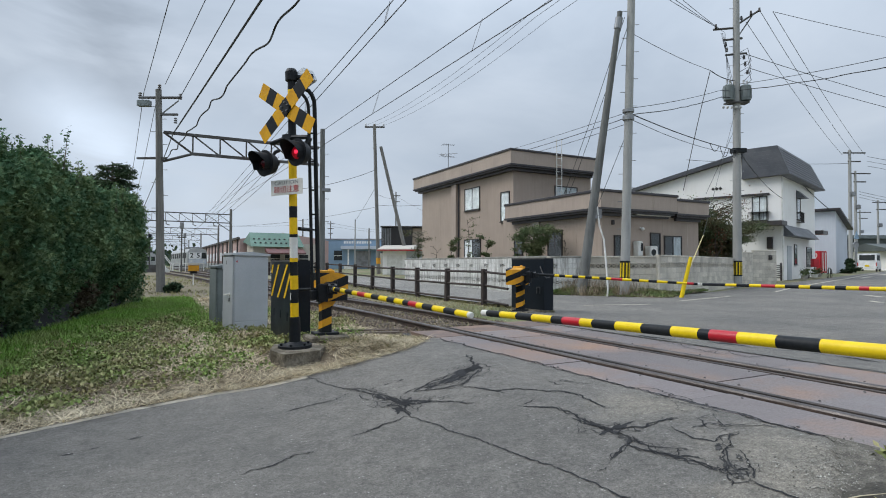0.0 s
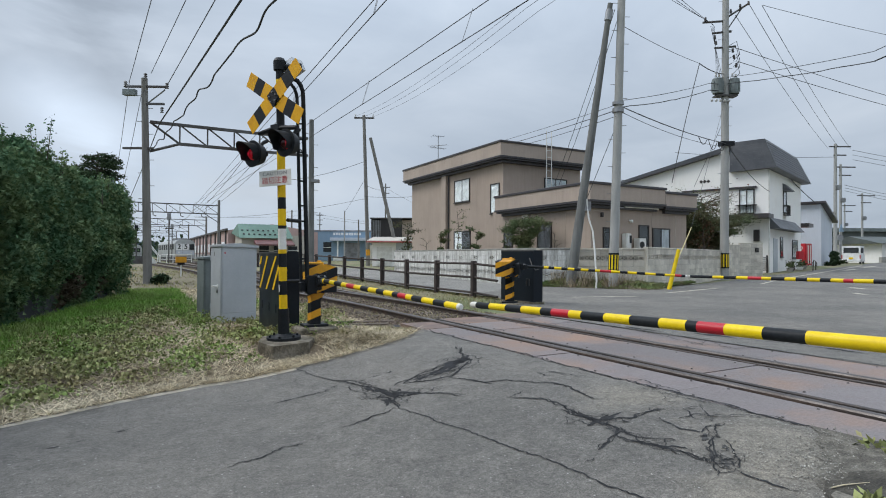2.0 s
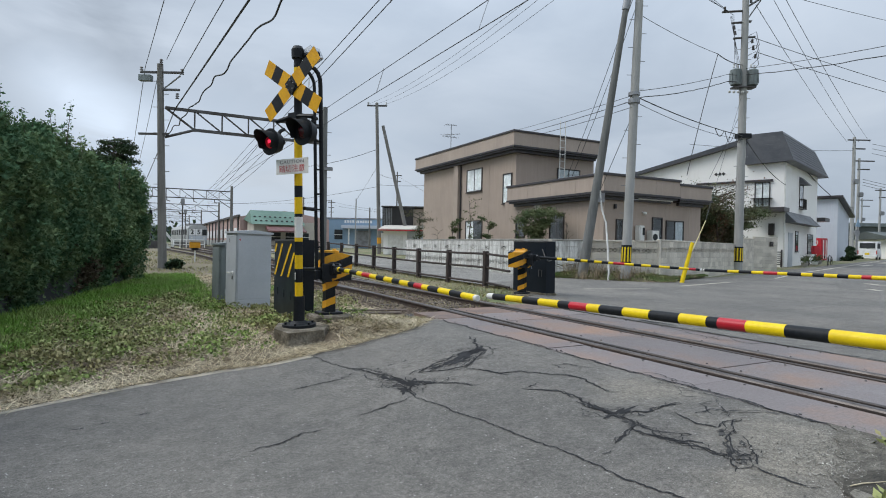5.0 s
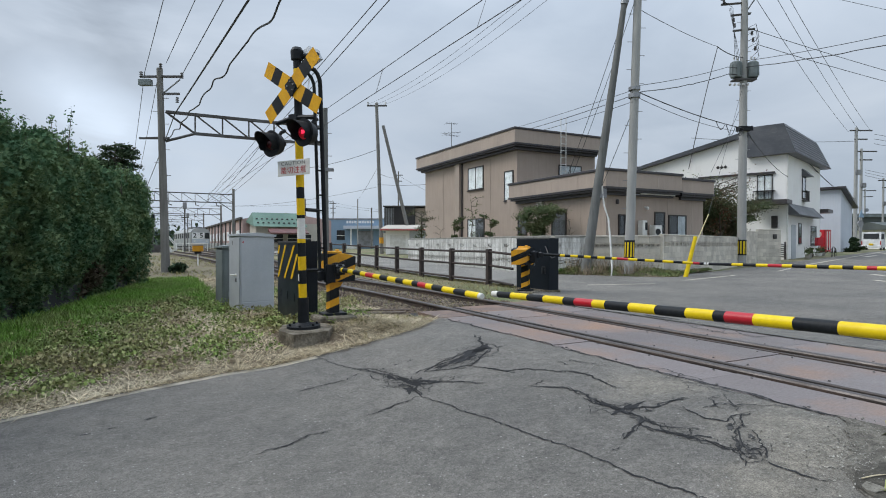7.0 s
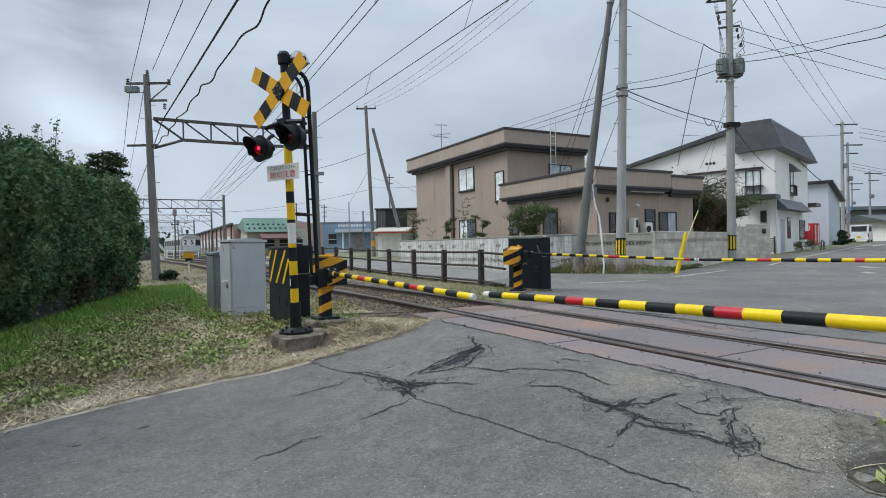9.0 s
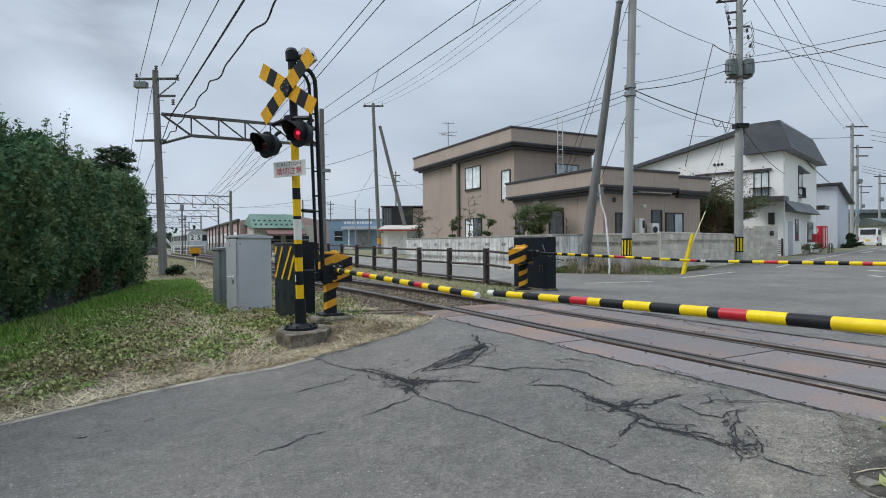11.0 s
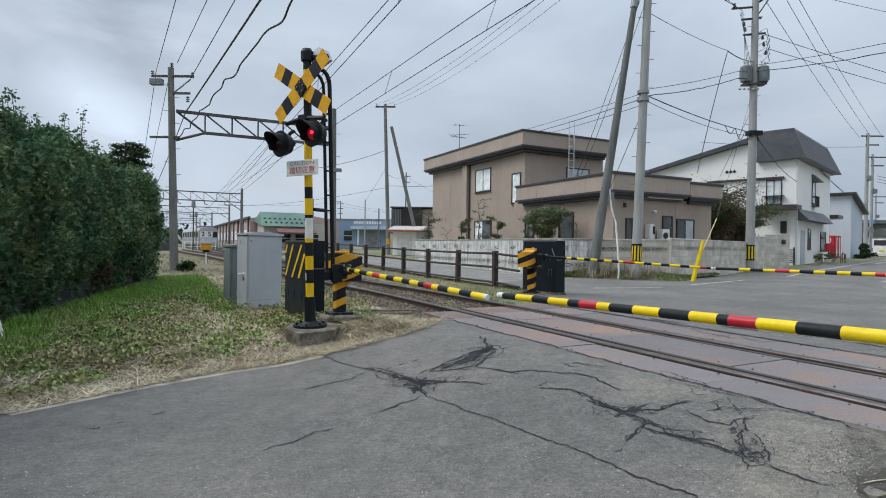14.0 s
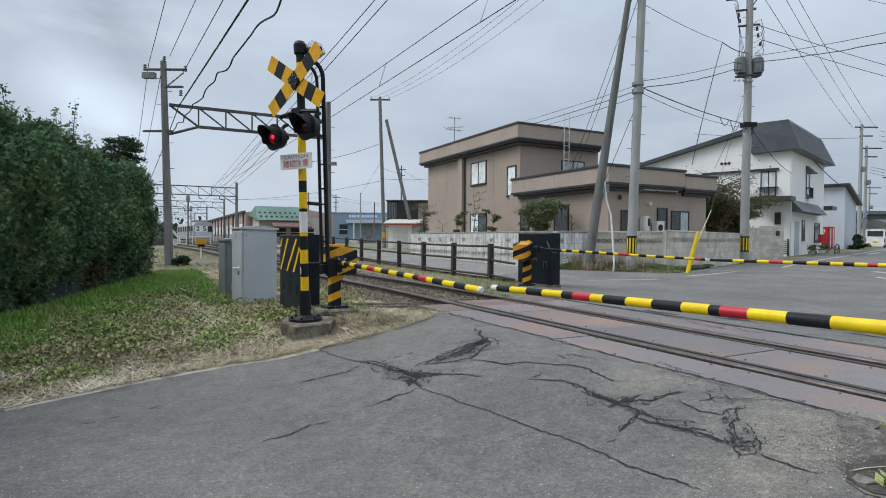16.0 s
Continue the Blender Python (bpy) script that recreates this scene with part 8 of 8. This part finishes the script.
pole("slim_pole", "slim grey pole in front of a blue office", (31.5, 84, 0.4), (31.5, 84, 6.9), 0.13, 0.1, POLE_DARK)
for x, y, top, arms in ((27.9, 92.8, 8.5, 3), (29.75, 69.2, 10.85, 2)):
    far_p = pole("far_pole", "thin grey pole with small crossarms behind the lane", (x, y, 0.4), (x, y, top), 0.11, 0.08, POLE_DARK)
    for k in range(arms):
        part("cross_arm", box(B(), (0, 0, top - 0.9 - 0.8 * k), (1.2 - 0.2 * k, 0.1, 0.1), rz=-28), STEEL_DK, far_p)
for a, b, sag in (((27.6, 79.4, 7.6), (17.4, 44.85, 7.7), 0.1), ((17.4, 44.85, 7.2), (29.75, 69.2, 10.0), 0.2), ((29.75, 69.2, 10.3), (34, 58, 5.2), 0.2), ((27.9, 92.8, 8.2), (36, 84, 6.6), 0.3), ((27.9, 92.8, 7.6), (40, 84, 6.2), 0.3), ((27.9, 92.8, 8.2), (10, 110, 8.2), 0.4)):
    wire(a, b, 0.014, sag, label="thin grey wire far behind the lane")
pole("slim_pole", "slim grey pole near the depot", (20.0, 80, 0.4), (20.0, 80, 7.6), 0.13, 0.1, POLE_DARK)

# ---- street: vending machine, letter box, van and small things ----
vend = thing("vending_machine", "red drinks vending machine beside a house", "vending machine", pose(47.7, 25.4, 0.50, 0, 0, 4))
part("cabinet", bevel(box2(B(), (0, 0, 0.06), (1.05, 0.95, 1.83)), 0.02, 2), VEND_RED, vend)
for y0, phase in ((0.36, 0.0), (0.56, 1.1)):
    wave = [(-0.006, y0 + 0.09 * math.sin(7.5 * z + phase) - 0.05 * (z - 1.0), z) for z in (0.5 + 0.06 * k for k in range(20))]
    part("white_swoosh", tube(B(), wave, 0.04, 6), WHITE, vend, "white wavy emblem stroke", True)
front = part("front_panel", box2(B(), (0.05, -0.03, 0.12), (1.0, -0.002, 1.78)), VEND_RED, vend)
for x in (0.3, 0.72):
    part("white_column", box2(B(), (x, -0.036, 0.2), (x + 0.14, -0.031, 1.7)), WHITE, front, "white column of labels")
part("slot", box2(B(), (0.5, -0.036, 0.22), (0.68, -0.031, 0.42)), DARK_IN, front)
letter = thing("letter_box", "red letter box on a thin post", "letter box", pose(39.44, 21.63, 0.41, 0, 0, -28))
part("post", tube(B(), [(0.2, -0.15, 0), (0.2, -0.15, 0.7)], 0.03, 8), ALU, letter)
part("body", bevel(box2(B(), (0, -0.3, 0.65), (0.42, 0.0, 1.2)), 0.04, 2), VEND_RED, letter)

van = thing("van", "white boxy van parked on the street", "van", pose(61.4, 28.5, 0.52, 0, 0, M_TURN - 90))
# its back faces the viewer: x across, y along the street
bm = B()
prism(bm, [(0.0, 0.32), (0.02, 1.0), (0.12, 1.82), (2.6, 1.86), (3.05, 1.05), (3.35, 0.9), (3.35, 0.32)], 0, -0.74, 0.74)
bevel(bm, 0.06, 2)
part("body", bm, VAN_WHITE, van, smooth=True)
part("rear_window", box(B(), (0, 0.055, 1.42), (1.2, 0.03, 0.5), rx=-8), DARK_IN, van, "dark rear window")
part("bumper", bevel(box2(B(), (-0.74, -0.08, 0.3), (0.74, 0.04, 0.52)), 0.03), VAN_WHITE, van)
part("number_plate", box2(B(), (-0.17, -0.09, 0.55), (0.17, -0.01, 0.72)), ARM_YEL, van, "yellow number plate")
for s in (-1, 1):
    part("tail_lamp", box2(B(), (s * 0.72 - 0.04, -0.03, 0.6), (s * 0.72 + 0.04, 0.05, 0.95)), LAMP_RED, van, "red tail lamp")
    part("side_window", box2(B(), (s * 0.742 - 0.004, 0.3, 1.15), (s * 0.742 + 0.004, 2.4, 1.65)), DARK_IN, van)
    for y in (0.55, 2.75):
        part("wheel", cyl(B(), (s * 0.62, y, 0.27), (s * 0.74, y, 0.27), 0.27, n=20), RUBBER, van)
part("wiper", tube(B(), [(0.0, 0.0, 1.15), (0.35, 0.02, 1.2)], 0.015, 5), BLACK, van)

gate = thing("house_gate", "dark metal slatted gate beside a wall", "gate", pose(32.0, 19.5, 0.25, 0, 0, M_TURN))
for x in (0, 1.5):
    part("gate_post", box2(B(), (x - 0.05, -0.05, 0), (x + 0.05, 0.05, 1.05)), STEEL_DK, gate)
for k in range(7):
    part("slat", box2(B(), (0.05, -0.015, 0.15 + 0.12 * k), (1.45, 0.015, 0.21 + 0.12 * k)), STEEL_DK, gate)
for k, (x, y, r, h) in enumerate(((34.6, 19.3, 0.2, 0.25), (36.4, 20.2, 0.2, 0.2), (38.4, 20.8, 0.22, 0.2), (39.6, 21.2, 0.2, 0.25))):
    pot = thing("flower_pot", "pot with low green plants before a house", "plant pot", pose(x, y, road_z(x, y)))
    part("pot", cyl(B(), (0, 0, 0), (0, 0, h), r * 0.7, r, 14), (CONCRETE, RUST, WHITE)[k % 3], pot, smooth=True)
    plant_ob = part("plant", leaves("plant", clumps([(0, 0, h + 0.1), (0.08, 0, h + 0.2), (-0.1, 0.05, h + 0.15)], 40, 0.1, 70 + k), 0.09, LEAF_BUSH, 71 + k), None, pot)
    plant_ob["kind"] = "stuff"
rail_t = thing("trolley_frame", "low metal frame with two wheels before a house", "hand cart", pose(38.8, 20.2, 0.3, 0, 0, M_TURN))
for s in (0, 1.1):
    bm = B()
    for k in range(16):
        a, b = 2 * math.pi * k / 16, 2 * math.pi * (k + 1) / 16
        tube(bm, [(s + 0.3 * math.cos(a), 0, 0.3 + 0.3 * math.sin(a)), (s + 0.3 * math.cos(b), 0, 0.3 + 0.3 * math.sin(b))], 0.02, 5)
    part("wheel", bm, ALU, rail_t)
part("frame", tube(B(), [(0, 0, 0.3), (0.3, 0, 0.7), (0.9, 0, 0.65), (1.1, 0, 0.3)], 0.025, 6), ALU, rail_t)

# buildings past the end of the street
d2 = thing("warehouse", "long grey flat-roofed warehouse far down the street", "building", pose(82.4, 41.4, 0.5, 0, 0, -28))
part("wall", box2(B(), (0, 0, 0), (22, 10, 4.3)), SHED_GREEN, d2)
part("roof_edge", box2(B(), (-0.3, -0.4, 4.3), (22.3, 10.3, 4.75)), CAB_DK, d2)
for k in range(6):
    part("shutter", box2(B(), (0.8 + 3.4 * k, -0.05, 0), (3.4 + 3.4 * k, -0.004, 3.2)), STEEL_DK, d2, "dark roller shutter")
bung = thing("bungalow", "white bungalow with a grey roof far down the street", "house", pose(72.5, 30.6, 0.6, 0, 0, -25))
part("wall", box2(B(), (0, 0, 0), (10, 7, 2.3)), STUCCO, bung)
part("roof", prism(B(), [(-0.8, 2.2), (3.5, 3.1), (7.8, 2.2)], 0, -0.9, 10.7), SHED_GREEN, bung, "grey sloping roof")
part("base", box2(B(), (-0.4, -0.4, -0.3), (10.4, -0.02, 0.7)), CONCRETE, bung, "low concrete base wall")
for k in range(2):
    part("window", box2(B(), (1.0 + 3.2 * k, -0.06, 0.9), (2.6 + 3.2 * k, -0.004, 1.9)), DARK_IN, bung)
mirror = thing("road_mirror", "round road mirror on a thin pole", "road mirror", pose(62.5, 30.0, 0.6))
part("post", tube(B(), [(0, 0, 0), (0, 0, 2.9)], 0.04, 8), STEEL, mirror)
part("disc", cyl(B(), (0, -0.08, 2.6), (0.02, 0.0, 2.6), 0.35, n=24), STEEL, mirror)
road_sign = thing("crossing_sign", "blue triangular road sign on a thin pole", "road sign", pose(66.6, 31.9, 0.6))
part("post", tube(B(), [(0, 0, 0), (0, 0, 4.2)], 0.04, 8), STEEL, road_sign)
part("plate", prism(B(), [(-0.5, 3.4), (0.5, 3.4), (0.0, 4.25)], 1, -0.08, -0.05), BLUE_WALL, road_sign, "blue triangular plate")

# marker post at the hedge's near end
marker = thing("marker_post", "slanting white marker post in front of the hedge", "marker post", pose(-1.5, 7.6, 0.0, 0, -13, 0))
part("post", bevel(cyl(B(), (0, 0, 0), (0, 0, 0.7), 0.055, 0.05, 14), 0.008), WHITE, marker, smooth=True)

# far distance
rngf = random.Random(3)
hv, hf = [], []
for k in range(121):
    a = radians(-60 + 2 * k * 0.75)
    r = 2300
    h = 22 + 26 * (noise.noise((k * 0.16, 0, 4)) + 0.5) + 8 * noise.noise((k * 0.7, 3, 4))
    hv += [(r * math.sin(a), r * math.cos(a), -5), (r * math.sin(a), r * math.cos(a), max(6, h))]
hf = [(2 * k, 2 * k + 2, 2 * k + 3, 2 * k + 1) for k in range(120)]
tagged(new("backdrop_hills", raw("hills", hv, hf, HILL)), "low hazy hills on the horizon", "hills", kind="structure")
pts = []
for k in range(900):
    a = radians(rngf.uniform(-25, 88))
    r = rngf.uniform(190, 330)
    h = 3 + 4 * max(0, noise.noise((a * 9, 1, 1)) + 0.3)
    pts.append((r * math.sin(a), r * math.cos(a), 0.5 + h * rngf.random()))
tagged(new("far_woods", leaves("woods", clumps(pts, 14, 1.6, 5), 1.5, LEAF_DARK, 5)), "dark far belt of trees and hedges", "woods", kind="stuff")


def motions():
    """The two lamps turn their lit face to the road in turn, every 0.67 seconds; a train draws away round a bend."""
    run = ((0, 0.8, 118, 0), (1.5, 0.64, 121, 3), (3, 0.33, 125, 6), (4.2, -0.6, 129, 10), (6.3, -2.9, 137, 15), (9, -6.5, 149, 17), (11.3, -10.2, 160, 18), (16, -17.5, 183, 18))
    walk(leaving, [(t, pose(x, y, YARD - 0.9, 0, 0, turn)) for t, x, y, turn in run])
    for ob, lit_first, first in ((lamp_balls[1], True, 0.64), (lamp_balls[0], False, 0.64)):
        base = ob.matrix_basis.copy()
        angle = 0.0 if lit_first else 180.0
        rows, t = [(0.0, base @ pose(0, 0, 0, 0, 0, angle))], first
        while t < 15.9:
            for k in range(4):
                rows.append((t - 0.05 + k / 30, base @ pose(0, 0, 0, 0, 0, angle + 60 * k)))
            angle += 180.0
            t += 0.6725
        rows.append((16.0, base @ pose(0, 0, 0, 0, 0, angle)))
        walk(ob, rows)


motions()
